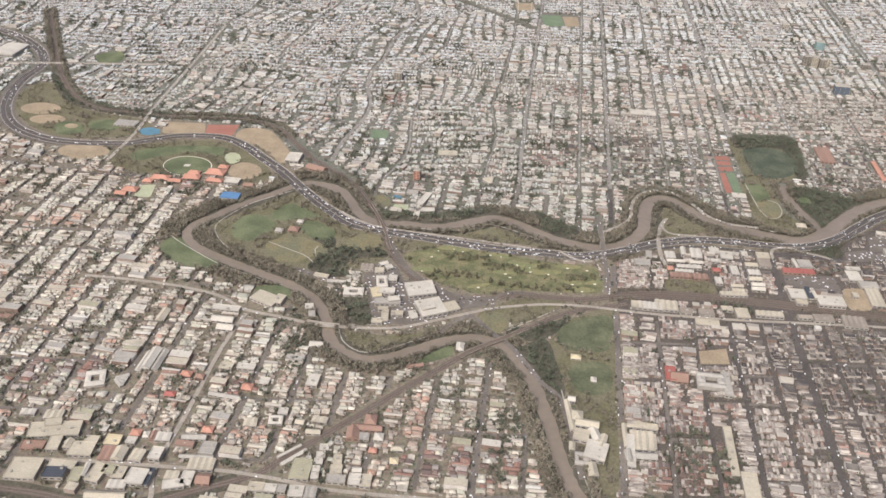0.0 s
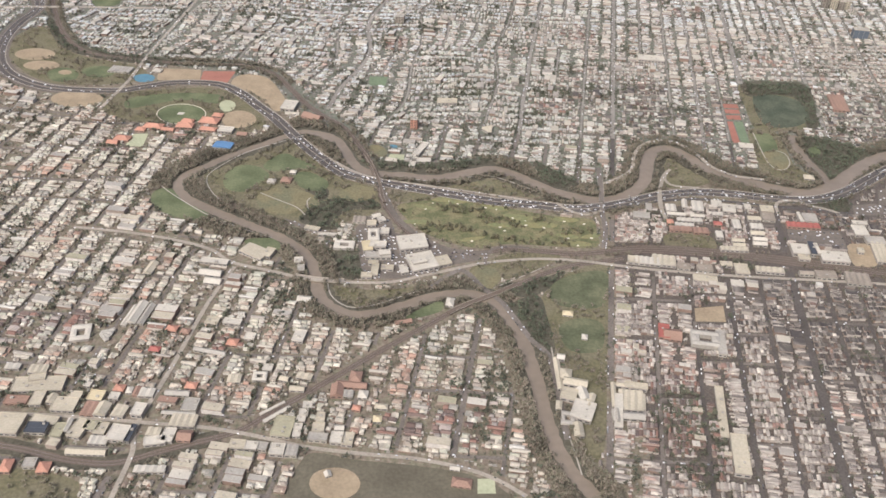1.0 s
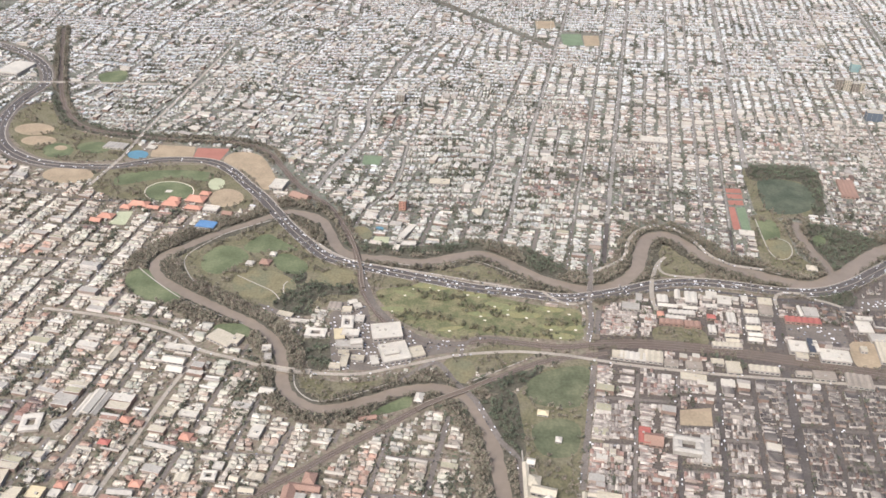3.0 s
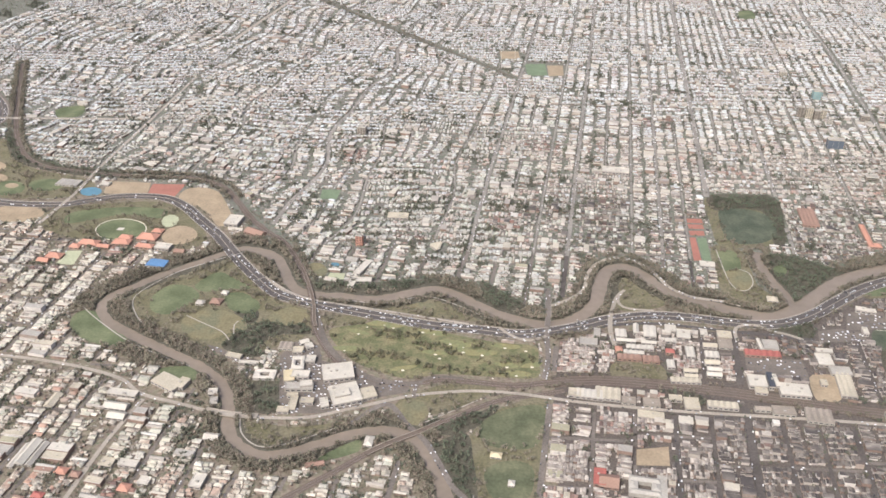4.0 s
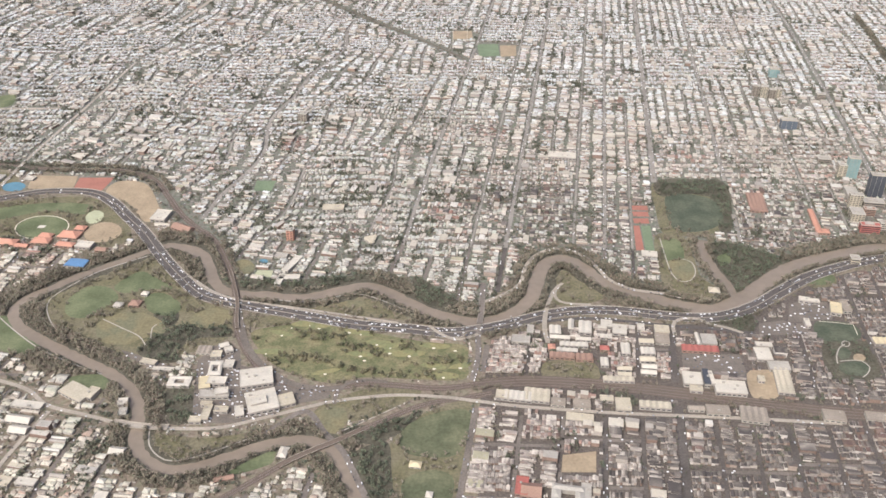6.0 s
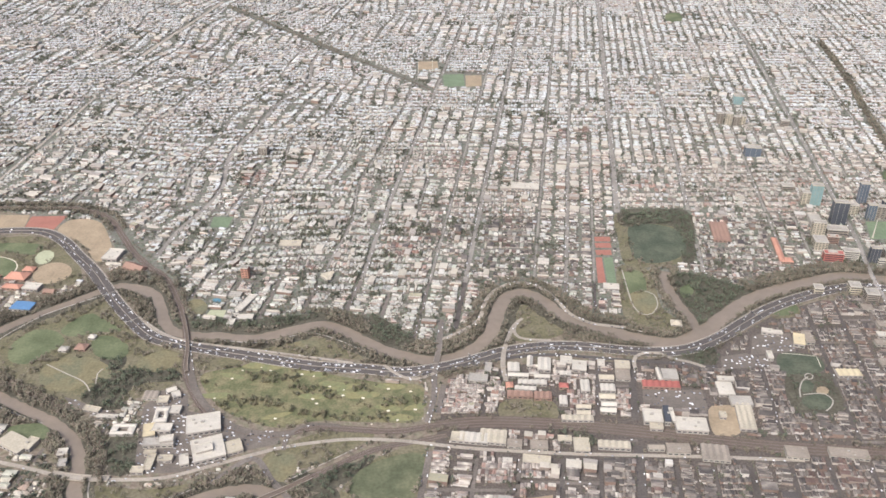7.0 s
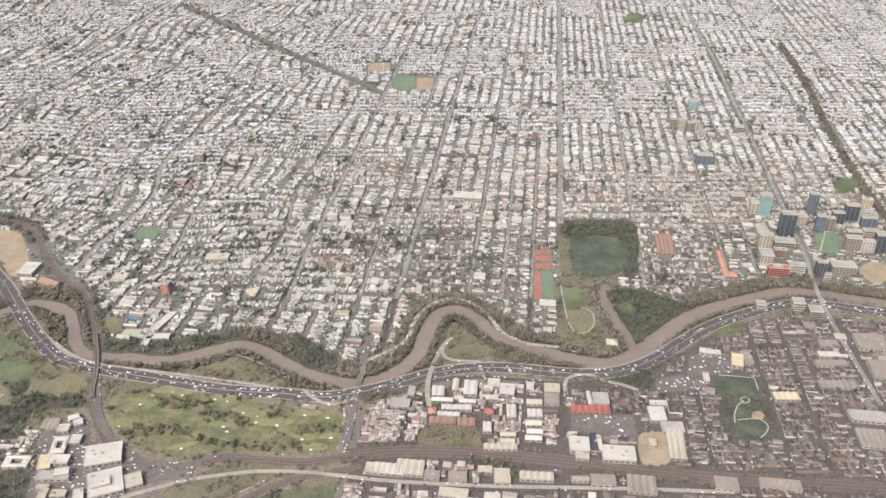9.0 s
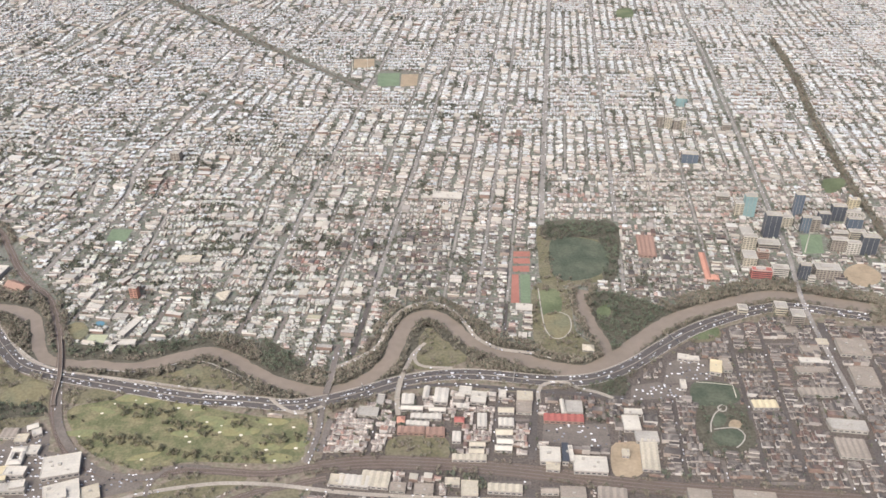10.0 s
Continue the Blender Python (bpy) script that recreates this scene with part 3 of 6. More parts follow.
MALL_B = [(-248, 567, 14.6, 10.5, 4, 'white', 'saw', 6), (-275, 561, 8.8, 7.5, 4, 'white', 'flat', 3), (-274, 571, 9.7, 8.1, 4, 'orange', 'hip', 3), (-264, 569, 5.6, 7.6, 4, 'white', 'hip', 10), (-257, 568, 5.7, 10.5, 4, 'terracotta', 'gable', 6), (-304, 575, 6.4, 7.6, 4, 'white', 'flat', 0), (-356, 523, 26.4, 22.8, 5, 'cream', 'flat', 6), (-325, 529, 23.2, 8.3, 5, 'cream', 'flat', 2), (-328, 519, 18.0, 11.5, 6, 'dark', 'flat', 7), (-309, 518, 9.7, 15.6, 5, 'olive', 'flat', 8), (-303, 524, 4.5, 15.1, 5, 'white', 'gable', 5), (-292, 521, 12.3, 20.4, 5, 'cream', 'flat', -5)]
MALL_C = [(-282, 525, 12.9, 9.9, 5, 'olive', 'flat', 1), (-273, 522, 10.3, 12.8, 5, 'cream', 'flat', 2), (-256, 517, 16.1, 16.7, 7, 'white', 'flat', 1), (-246, 518, 4.3, 18.9, 5, 'dark', 'flat', 2), (-271, 509, 16.2, 9.1, 5, 'white', 'saw', 7), (-277, 497, 34.0, 7.0, 4, 'cream', 'gable', 7), (-223, 511, 17.8, 8.9, 5, 'white', 'flat', 19), (-227, 521, 12.3, 9.3, 5, 'cream', 'saw', 5), (-213, 518, 9.9, 14.9, 5, 'white', 'flat', 4), (-199, 518, 12.3, 11.1, 5, 'terracotta', 'gable', 5), (-205, 535, 23.2, 14.1, 5, 'cream', 'saw', 6), (-212, 544, 30.3, 4.1, 4, 'grey', 'gable', 6)]
MALL_D = [(-204, 554, 13.5, 14.7, 5, 'grey', 'flat', 4), (-220, 568, 22.3, 6.6, 4, 'grey', 'gable', 7), (-336, 478, 9.1, 13.3, 5, 'orange', 'hip', 10), (-305, 478, 10.2, 10.9, 5, 'orange', 'hip', 10), (-318, 482, 10.0, 9.4, 5, 'grey', 'flat', 10), (-218, 481, 26.1, 7.0, 5, 'white', 'saw', 10), (-382, 593, 14.1, 7.5, 4, 'white', 'saw', 7), (-357, 591, 17.4, 11.1, 4, 'cream', 'saw', 9), (-219, 584, 6.1, 5.4, 4, 'terracotta', 'hip', 6), (-210, 578, 10.6, 8.3, 4, 'orange', 'hip', 4)]
ESTATE_A = [(177, 588, 3.9, 30.7, 5, 'cream', 'gable', 3), (193, 601, 24.5, 4.5, 5, 'cream', 'gable', 4), (193, 589, 22.1, 11.3, 5, 'cream', 'saw', 4), (191, 574, 22.7, 8.7, 5, 'cream', 'saw', 5), (177, 563, 8.3, 13.2, 5, 'grey', 'gable', 7), (192, 563, 19.9, 8.1, 5, 'grey', 'gable', 4)]
SOUTH_A = [(-61, 597, 10.9, 13.3, 6, 'terracotta', 'hip', 3), (-64, 587, 28.9, 7.5, 5, 'terracotta', 'gable', 4), (-76, 579, 11.5, 14.9, 5, 'terracotta', 'gable', 8), (-66, 576, 10.4, 8.9, 4, 'grey', 'saw', 4), (-117, 533, 17.4, 22.7, 5, 'olive', 'flat', 3), (-104, 526, 6.5, 7.0, 4, 'white', 'flat', 7), (-104, 534, 6.8, 6.5, 4, 'white', 'flat', 7), (-103, 543, 7.3, 6.6, 4, 'white', 'flat', 7), (-102, 551, 7.5, 6.7, 4, 'white', 'flat', 10), (-100, 560, 7.9, 7.5, 4, 'white', 'flat', 10), (-86, 545, 7.1, 11.1, 5, 'cream', 'flat', 10), (-86, 533, 10.3, 9.7, 6, 'cream', 'flat', 8)]
SOUTH_B = [(-85, 523, 16.4, 8.2, 5, 'grey', 'flat', 4), (-68, 523, 11.9, 12.3, 5, 'white', 'flat', 5), (-59, 522, 9.5, 13.4, 5, 'cream', 'flat', 3), (-152, 511, 13.0, 9.3, 5, 'cream', 'flat', 4), (-140, 510, 10.6, 8.5, 5, 'white', 'flat', 4), (-130, 510, 7.4, 7.7, 5, 'grey', 'flat', 2), (-117, 507, 12.4, 11.5, 6, 'white', 'flat', 5), (-105, 507, 10.7, 11.8, 5, 'grey', 'saw', 6), (-150, 593, 13.0, 11.3, 5, 'white', 'court', 10), (-145, 605, 8.8, 8.1, 4, 'white', 'flat', 4), (-52, 576, 8.7, 9.3, 4, 'white', 'hip', 3), (-127, 592, 8.5, 6.6, 4, 'cream', 'gable', -6)]
SOUTH_C = [(-109, 596, 14.8, 7.8, 4, 'cream', 'saw', -4), (-113, 580, 13.6, 6.2, 4, 'cream', 'gable', 5), (-173, 589, 12.7, 10.3, 4, 'cream', 'saw', 8), (-68, 535, 8.2, 5.9, 4, 'white', 'gable', 6), (-56, 559, 7.4, 6.2, 4, 'orange', 'hip', 1), (-34, 562, 11.5, 6.0, 4, 'cream', 'hip', 6), (-36, 547, 7.5, 7.4, 4, 'yellow', 'hip', 7), (-205, 624, 32.4, 5.2, 4, 'grey', 'gable', -4), (-186, 638, 10.9, 9.6, 4, 'orange', 'hip', 0), (-193, 667, 18.0, 7.4, 5, 'white', 'flat', 0), (-213, 667, 13.1, 10.3, 5, 'cream', 'flat', 0), (-123, 650, 11.1, 16.1, 5, 'white', 'flat', 0)]
SOUTH_D = [(-171, 647, 9.9, 9.2, 4, 'white', 'flat', 0), (-250, 654, 11.1, 8.5, 4, 'orange', 'hip', 0), (-258, 624, 10.8, 6.9, 4, 'red', 'hip', 0), (-236, 651, 9.3, 7.3, 4, 'terracotta', 'hip', 0)]
CONVENT_A = [(128, 613, 5.4, 41.1, 5, 'cream', 'gable', 10), (132, 635, 7.4, 7.2, 6, 'white', 'gable', 0), (135, 612, 10.8, 12.7, 6, 'cream', 'hip', 0), (143, 601, 22.1, 9.5, 7, 'cream', 'gable', -4), (136, 586, 14.0, 13.8, 6, 'cream', 'flat', -10), (149, 587, 9.1, 15.7, 6, 'white', 'gable', 20), (147, 566, 19.2, 22.1, 7, 'white', 'flat', -12), (155, 579, 6.3, 16.4, 6, 'cream', 'gable', -12), (133, 558, 12.2, 14.8, 4, 'grey', 'court', 0)]
CONVENT_B = [(141, 544, 8.7, 15.2, 5, 'cream', 'gable', 10), (126, 573, 5.5, 10.8, 4, 'cream', 'hip', 0), (144, 702, 10.7, 7.4, 3, 'yellow', 'hip', 0), (158, 667, 5.8, 7.0, 3, 'white', 'hip', 0), (23, 712, 8.4, 13.2, 3.5, 'white', 'hip', 0), (-23, 679, 17.3, 5.3, 3, 'terracotta', 'gable', 25), (40, 482, 16.5, 8.9, 3.5, 'terracotta', 'hip', 0), (34, 497, 8.4, 4.6, 3, 'white', 'gable', 0), (-71, 485, 5.5, 5.7, 3, 'white', 'gable', 30)]
VILLAGE_A = [(-207, 933, 10.0, 8.3, 4, 'grey', 'hip', 0), (-189, 937, 12.9, 11.1, 4, 'terracotta', 'hip', 0), (-184, 956, 7.8, 7.0, 4, 'white', 'hip', 0)]
EAST_A = [(179, 568, 7.1, 40.5, 6, 'white', 'flat', 0), (199, 600, 20.9, 7.2, 6, 'cream', 'flat', 0), (195, 582, 20.5, 19.5, 5, 'cream', 'saw', 0), (272, 573, 7.1, 62.2, 5, 'cream', 'flat', 0), (277, 523, 13.5, 43.6, 7, 'cream', 'flat', 0), (277, 669, 28.0, 21.7, 7, 'grey', 'court', 0), (238, 679, 10.6, 19.9, 5, 'red', 'flat', 0), (246, 675, 17.5, 16.1, 4, 'terracotta', 'gable', 0), (297, 767, 25.5, 9.6, 5, 'cream', 'flat', 0), (292, 665, 8.1, 35.5, 6, 'grey', 'flat', 0), (239, 796, 28.7, 13.3, 5, 'white', 'saw', 0)]
TERMINUS_A = [(508, 829, 16.1, 39.1, 5, 'cream', 'saw', 0), (486, 831, 6.5, 8.3, 5, 'cream', 'flat', 0)]
YARDS_A = [(416, 827, 18.3, 18.2, 7.0, 'white', 'flat', 3), (417, 813, 12.3, 7.8, 5.0, 'cream', 'flat', 1), (451, 815, 30.3, 18.4, 7.0, 'white', 'flat', 3), (430, 829, 5.7, 23.2, 8.0, 'dark', 'flat', 2), (435, 827, 3.6, 19.3, 9.0, 'white', 'flat', 7), (435, 878, 38.7, 10.4, 5.0, 'red', 'saw', 4), (436, 894, 3.9, 19.7, 6.0, 'white', 'gable', 7), (447, 893, 15.8, 16.8, 6.0, 'grey', 'flat', 4), (400, 909, 15.5, 12.7, 6.0, 'cream', 'flat', 2), (398, 894, 14.9, 16.5, 4.0, 'tan', 'flat', 2), (378, 913, 7.2, 10.4, 5.0, 'white', 'flat', 2), (374, 837, 15.6, 6.8, 5.0, 'white', 'gable', 4)]
YARDS_B = [(376, 846, 15.2, 6.7, 5.0, 'white', 'gable', 4), (376, 858, 15.8, 7.9, 5.0, 'cream', 'gable', 5), (379, 872, 15.1, 11.1, 5.0, 'white', 'saw', 5), (380, 889, 15.3, 7.5, 5.0, 'cream', 'gable', 5), (341, 917, 12.0, 11.5, 6.0, 'white', 'flat', 0), (354, 907, 14.9, 15.7, 6.0, 'white', 'flat', -1), (349, 833, 13.6, 6.2, 5.0, 'cream', 'gable', 4), (350, 842, 14.6, 5.8, 5.0, 'cream', 'gable', 5), (342, 825, 31.5, 7.4, 5.0, 'cream', 'saw', 6), (331, 852, 8.3, 13.5, 5.0, 'white', 'saw', 4), (356, 875, 9.4, 18.5, 5.0, 'white', 'saw', 4), (288, 892, 21.6, 5.8, 5.0, 'white', 'gable', 4)]
YARDS_C = [(313, 890, 16.3, 5.4, 5.0, 'white', 'gable', 4), (317, 910, 14.0, 21.4, 6.0, 'white', 'saw', 1), (302, 914, 5.9, 17.4, 6.0, 'white', 'gable', 1), (284, 905, 12.6, 14.9, 5.0, 'white', 'saw', 5), (311, 859, 18.0, 10.8, 5.0, 'terracotta', 'saw', 6), (288, 861, 26.1, 8.8, 5.0, 'terracotta', 'saw', 4), (294, 870, 22.3, 5.8, 5.0, 'white', 'saw', 2), (302, 880, 30.1, 6.8, 5.0, 'white', 'saw', 5), (278, 875, 7.6, 8.8, 5.0, 'orange', 'hip', 7), (338, 895, 12.5, 6.1, 5.0, 'white', 'saw', 2), (334, 875, 9.5, 7.4, 5.0, 'red', 'hip', 4), (326, 795, 12.7, 7.5, 5.0, 'cream', 'flat', 5)]
YARDS_D = [(341, 787, 14.6, 17.3, 5.0, 'cream', 'flat', 5), (372, 787, 30.6, 9.4, 6.0, 'cream', 'saw', 3), (411, 785, 15.5, 6.3, 5.0, 'tan', 'gable', 6), (431, 782, 21.9, 11.9, 6.0, 'tan', 'flat', 5), (278, 789, 13.9, 9.3, 4.0, 'tan', 'flat', 2), (301, 787, 16.4, 11.2, 4.0, 'tan', 'flat', 4), (257, 904, 6.9, 14.1, 5, 'grey', 'flat', 0), (246, 887, 19.2, 11.9, 4, 'grey', 'flat', 0), (224, 797, 12.3, 11.3, 5, 'cream', 'flat', 0), (258, 798, 25.7, 18.4, 5, 'cream', 'saw', 0), (465, 778, 25.3, 20.8, 5, 'tan', 'saw', 0)]
EASTWORKS_A = [(604, 956, 11.7, 20.2, 7.0, 'yellow', 'flat', -9), (616, 961, 9.3, 19.2, 6.0, 'tan', 'flat', 7), (574, 973, 11.4, 7.4, 6.0, 'white', 'flat', -7), (585, 971, 10.4, 6.5, 5.0, 'white', 'flat', 2), (563, 928, 5.4, 12.6, 6.0, 'white', 'flat', 1), (637, 899, 25.3, 11.6, 5.0, 'yellow', 'saw', 7), (708, 968, 23.6, 8.2, 5.0, 'white', 'flat', 5), (715, 988, 19.7, 11.1, 5.0, 'tan', 'flat', 4), (698, 918, 38.1, 11.6, 5.0, 'tan', 'saw', 5), (733, 1001, 12.0, 9.6, 5.0, 'cream', 'flat', 2), (693, 871, 8.1, 11.3, 5.0, 'grey', 'flat', 3), (707, 1023, 12.7, 9.9, 5.0, 'tan', 'flat', 2)]
EASTWORKS_B = [(704, 953, 32.3, 8.6, 5.0, 'tan', 'flat', 5), (499, 871, 15.9, 19.9, 5.0, 'white', 'flat', 5), (510, 852, 21.1, 13.5, 5.0, 'grey', 'flat', 5), (504, 887, 17.1, 6.7, 5.0, 'white', 'flat', 4), (707, 868, 33.7, 14.4, 6, 'grey', 'flat', 0), (763, 991, 31.6, 27.4, 6, 'tan', 'flat', 0), (754, 941, 24.2, 31.4, 6, 'tan', 'flat', 0), (699, 838, 27.2, 25.4, 5, 'tan', 'saw', 0), (541, 779, 20.3, 14.2, 5, 'tan', 'flat', 0), (589, 778, 35.6, 11.5, 5, 'tan', 'flat', 0), (723, 1232, 15.4, 39.2, 9, 'grey', 'flat', 0)]
NORTH_A = [(328, 1343, 41.2, 18.1, 6, 'white', 'flat', 0), (-24, 995, 24.8, 8.7, 5, 'white', 'flat', 10), (-34, 990, 7.4, 21.5, 5, 'white', 'flat', 0), (-26, 1025, 8.9, 34.2, 5, 'white', 'flat', -14), (-43, 1044, 15.5, 9.5, 4, 'grey', 'flat', 0), (63, 1087, 24.2, 24.9, 5, 'cream', 'fan', 0), (647, 1158, 7.3, 63.4, 5, 'orange', 'hip', 0)]
NORTH_B = [(652, 1131, 9.9, 11.1, 5, 'orange', 'hip', 0), (4, 1167, 28.7, 14.3, 5, 'cream', 'flat', 8), (584, 1207, 22.6, 52.1, 5, 'terracotta', 'saw', 0), (413, 1065, 18.7, 11.9, 5, 'white', 'flat', 0), (407, 1012, 8.9, 8.7, 4, 'white', 'flat', 0), (476, 991, 12.5, 10.6, 3, 'cream', 'hip', 0)]
SCHOOL_A = [(-426, 1026, 21.1, 13.2, 4, 'orange', 'hip', 0), (-395, 1061, 26.3, 13.7, 5, 'orange', 'hip', 0), (-353, 1066, 23.4, 13.7, 5, 'orange', 'hip', 5), (-323, 1082, 26.8, 17.4, 5, 'orange', 'hip', 0), (-319, 1058, 23.3, 10.1, 5, 'orange', 'hip', 0), (-294, 1057, 20.2, 13.4, 6, 'white', 'flat', 0), (-288, 1015, 25.6, 15.8, 5, 'blue', 'vault', 0), (-444, 1237, 13.9, 10.8, 3, 'white', 'flat', 0), (-353, 1080, 17.3, 10.5, 4, 'orange', 'hip', 0)]
SCHOOL_B = [(-373, 1054, 17.0, 8.5, 4, 'orange', 'gable', 0), (-410, 1052, 13.8, 10.2, 4, 'orange', 'hip', 0), (-316, 1100, 14.4, 10.7, 4, 'orange', 'hip', 0), (-435, 1014, 14.9, 9.7, 4, 'orange', 'gable', 0), (-270, 1049, 13.9, 8.3, 4, 'terracotta', 'gable', 0), (-221, 1134, 19.7, 25.8, 7, 'white', 'flat', 0), (-184, 1106, 29.1, 14.1, 4, 'terracotta', 'gable', -20), (-500, 1236, 34.6, 19.6, 4, 'grey', 'saw', 0), (-813, 1533, 44.4, 57.2, 8, 'white', 'vault', 0)]
GROVES_A = [(30, 1211, 19), (20, 1193, 13), (168, 1208, 16), (184, 1201, 11), (60, 1515, 13), (9, 1174, 11), (21, 1314, 13), (102, 1087, 10), (-359, 1481, 19), (802, 1559, 11), (818, 1536, 10), (817, 1388, 10), (863, 1541, 11), (719, 1627, 13), (748, 1659, 10), (713, 1748, 10), (818, 2322, 16), (860, 2294, 14), (582, 1891, 11), (244, 559, 37), (237, 521, 31), (228, 584, 15), (146, 1212, 24), (220, 1228, 13), (133, 1139, 11), (-18, 1544, 17), (-112, 1374, 17), (-359, 1492, 21)]
GROVES_B = [(330, 1637, 17), (380, 1646, 17), (290, 1611, 11), (729, 1772, 11), (578, 1347, 13), (-179, 1431, 14), (386, 1575, 9), (172, 1219, 19), (45, 1195, 16), (-22, 1118, 10), (-85, 1339, 12), (554, 1897, 9), (-41, 1434, 14), (-137, 1149, 14), (-373, 1494, 12), (123, 1052, 10), (-165, 717, 16), (-148, 681, 14), (70, 596, 22), (39, 587, 15), (-457, 740, 19), (-324, 654, 10), (716, 1557, 10), (881, 1776, 10), (506, 1260, 11), (157, 1571, 10), (-357, 1662, 14), (281, 1168, 9)]
SHOP_SPOTS = [(-331, 564, 37), (-271, 541, 37), (-312, 519, 31), (-201, 538, 31), (-168, 474, 37), (-108, 495, 25), (-212, 483, 19), (235, 795, 29), (336, 778, 43), (457, 829, 29), (514, 869, 29), (744, 960, 43), (705, 870, 36), (683, 1012, 11), (-412, 2256, 29), (-440, 2098, 21), (419, 1421, 21), (307, 1419, 21), (800, 1583, 29), (719, 1534, 21), (856, 1838, 17), (-229, 733, 25), (-296, 673, 19), (-55, 773, 25), (417, 790, 37), (320, 784, 25), (433, 1966, 21), (765, 1975, 17)]
RED_SPOTS = [(40, 556, 37), (-399, 646, 25), (-355, 661, 19), (-190, 636, 15), (320, 858, 25), (571, 853, 18), (26, 1111, 22), (243, 585, 37), (244, 533, 37), (217, 544, 25), (-349, 1051, 31), (-431, 1013, 25), (152, 1152, 22), (-87, 1374, 30), (431, 1552, 30), (-14, 543, 19), (219, 1438, 30)]
OVAL_AT = 10
TOWERS_A = [(744, 1297, 15.7, 11, 30.7, 'teal'), (731, 1298, 11.8, 9, 18.4, 'cream'), (755, 1239, 20.0, 12, 33.1, 'dark'), (812, 1298, 12.2, 8, 32.8, 'glass'), (805, 1250, 11.4, 8, 23.2, 'glass'), (819, 1253, 11.9, 8, 19.0, 'tan'), (784, 1266, 17.4, 9, 14.7, 'cream'), (839, 1273, 15.5, 9, 17.0, 'dark'), (863, 1285, 18.8, 10, 21.9, 'dark'), (880, 1278, 18.7, 9, 16.0, 'white'), (900, 1320, 14.5, 8, 13.8, 'yellow'), (877, 1262, 19.3, 8, 14.8, 'glass'), (831, 1203, 20.3, 10, 16.6, 'tan'), (846, 1194, 16.5, 9, 16.6, 'white')]
TOWERS_C = [(865, 1194, 20.1, 11, 26.3, 'dark'), (868, 1233, 20.8, 9, 11.0, 'cream'), (847, 1235, 18.9, 9, 8.4, 'tan'), (761, 1134, 12.2, 8, 20.6, 'dark'), (769, 1128, 8.3, 6, 6.5, 'white'), (735, 1143, 19.3, 10, 11.0, 'white'), (716, 1206, 16.9, 9, 18.9, 'cream'), (705, 1170, 16.4, 20, 12.3, 'cream'), (743, 1210, 27.6, 14, 7.1, 'tan'), (710, 1137, 24.4, 10, 11.3, 'red'), (727, 1183, 14.5, 8, 9.9, 'terracotta'), (722, 1347, 17.5, 12, 5.6, 'tan'), (791, 1139, 29.6, 16, 13.8, 'tan'), (750, 1709, 14.4, 14.4, 15.4, 'teal')]
TOWERS_D = [(-88, 1466, 14.2, 14.2, 13.2, 'tan'), (664, 1062, 10.7, 10.7, 6.6, 'cream'), (708, 1063, 13.3, 13.3, 9.3, 'cream'), (721, 1045, 14.5, 14.5, 10.5, 'tan'), (722, 1835, 13.2, 13.2, 9.9, 'cream'), (-40, 1101, 5.5, 5.5, 6.8, 'tan'), (-39, 1086, 9.0, 7.0, 15.0, 'orange'), (706, 1470, 25, 14, 15, 'glass'), (757, 1722, 17, 9, 9, 'teal'), (690, 1610, 11, 9, 18.7, 'tan'), (703, 1603, 12, 9, 20.4, 'cream'), (716, 1598, 10, 9, 17.0, 'tan'), (728, 1604, 11, 9, 16.1, 'cream'), (735, 1580, 8, 7, 10.2, 'white')]
TOWERS_E = [(800, 1596, 14, 10, 11.0, 'tan')]


# ---- mesh helpers ----
def mesh_of(name, verts, groups, mats):
    """A mesh from vertices and groups of (faces, material number), each group an array of equal-sided faces."""
    me = bpy.data.meshes.new(name)
    verts = np.asarray(verts, dtype=np.float32)
    me.vertices.add(len(verts))
    me.vertices.foreach_set("co", verts.ravel())
    groups = [(np.asarray(fc, dtype=np.int32), k) for fc, k in groups if len(fc)]
    loops = np.concatenate([fc.ravel() for fc, _ in groups])
    sizes = np.concatenate([np.full(len(fc), fc.shape[1], dtype=np.int32) for fc, _ in groups])
    me.loops.add(len(loops))
    me.loops.foreach_set("vertex_index", loops)
    me.polygons.add(len(sizes))
    starts = np.concatenate([[0], np.cumsum(sizes)[:-1]]).astype(np.int32)
    me.polygons.foreach_set("loop_start", starts)
    me.polygons.foreach_set("loop_total", sizes)
    me.polygons.foreach_set("material_index", np.concatenate([np.full(len(fc), k, dtype=np.int32) for fc, k in groups]))
    for m in mats:
        me.materials.append(M[m])
    me.polygons.foreach_set("use_smooth", np.zeros(len(sizes), dtype=bool))
    me.update(calc_edges=True)
    me.validate()
    return me


def curve(pts, step=6.0, closed=False):
    """A smooth line through plan points, resampled."""
    p = [np.array(q, float) for q in pts]
    n, out = len(p), []
    for i in range(n if closed else n - 1):
        a, b = p[i], p[(i + 1) % n]
        z = p[i - 1] if (i or closed) else a
        c = p[(i + 2) % n] if (i + 2 < n or closed) else b
        k = max(2, int(np.hypot(*(b - a)) / step))
        for j in range(k):
            s = j / k
            out.append(.5 * (2 * a + (b - z) * s + (2 * z - 5 * a + 4 * b - c) * s * s + (3 * a - z - 3 * b + c) * s ** 3))
    if not closed:
        out.append(p[-1])
    return np.array(out)


def normals_of(line):
    d = np.gradient(line, axis=0)
    d /= np.maximum(np.hypot(d[:, 0], d[:, 1])[:, None], 1e-6)
    return np.stack([-d[:, 1], d[:, 0]], 1)


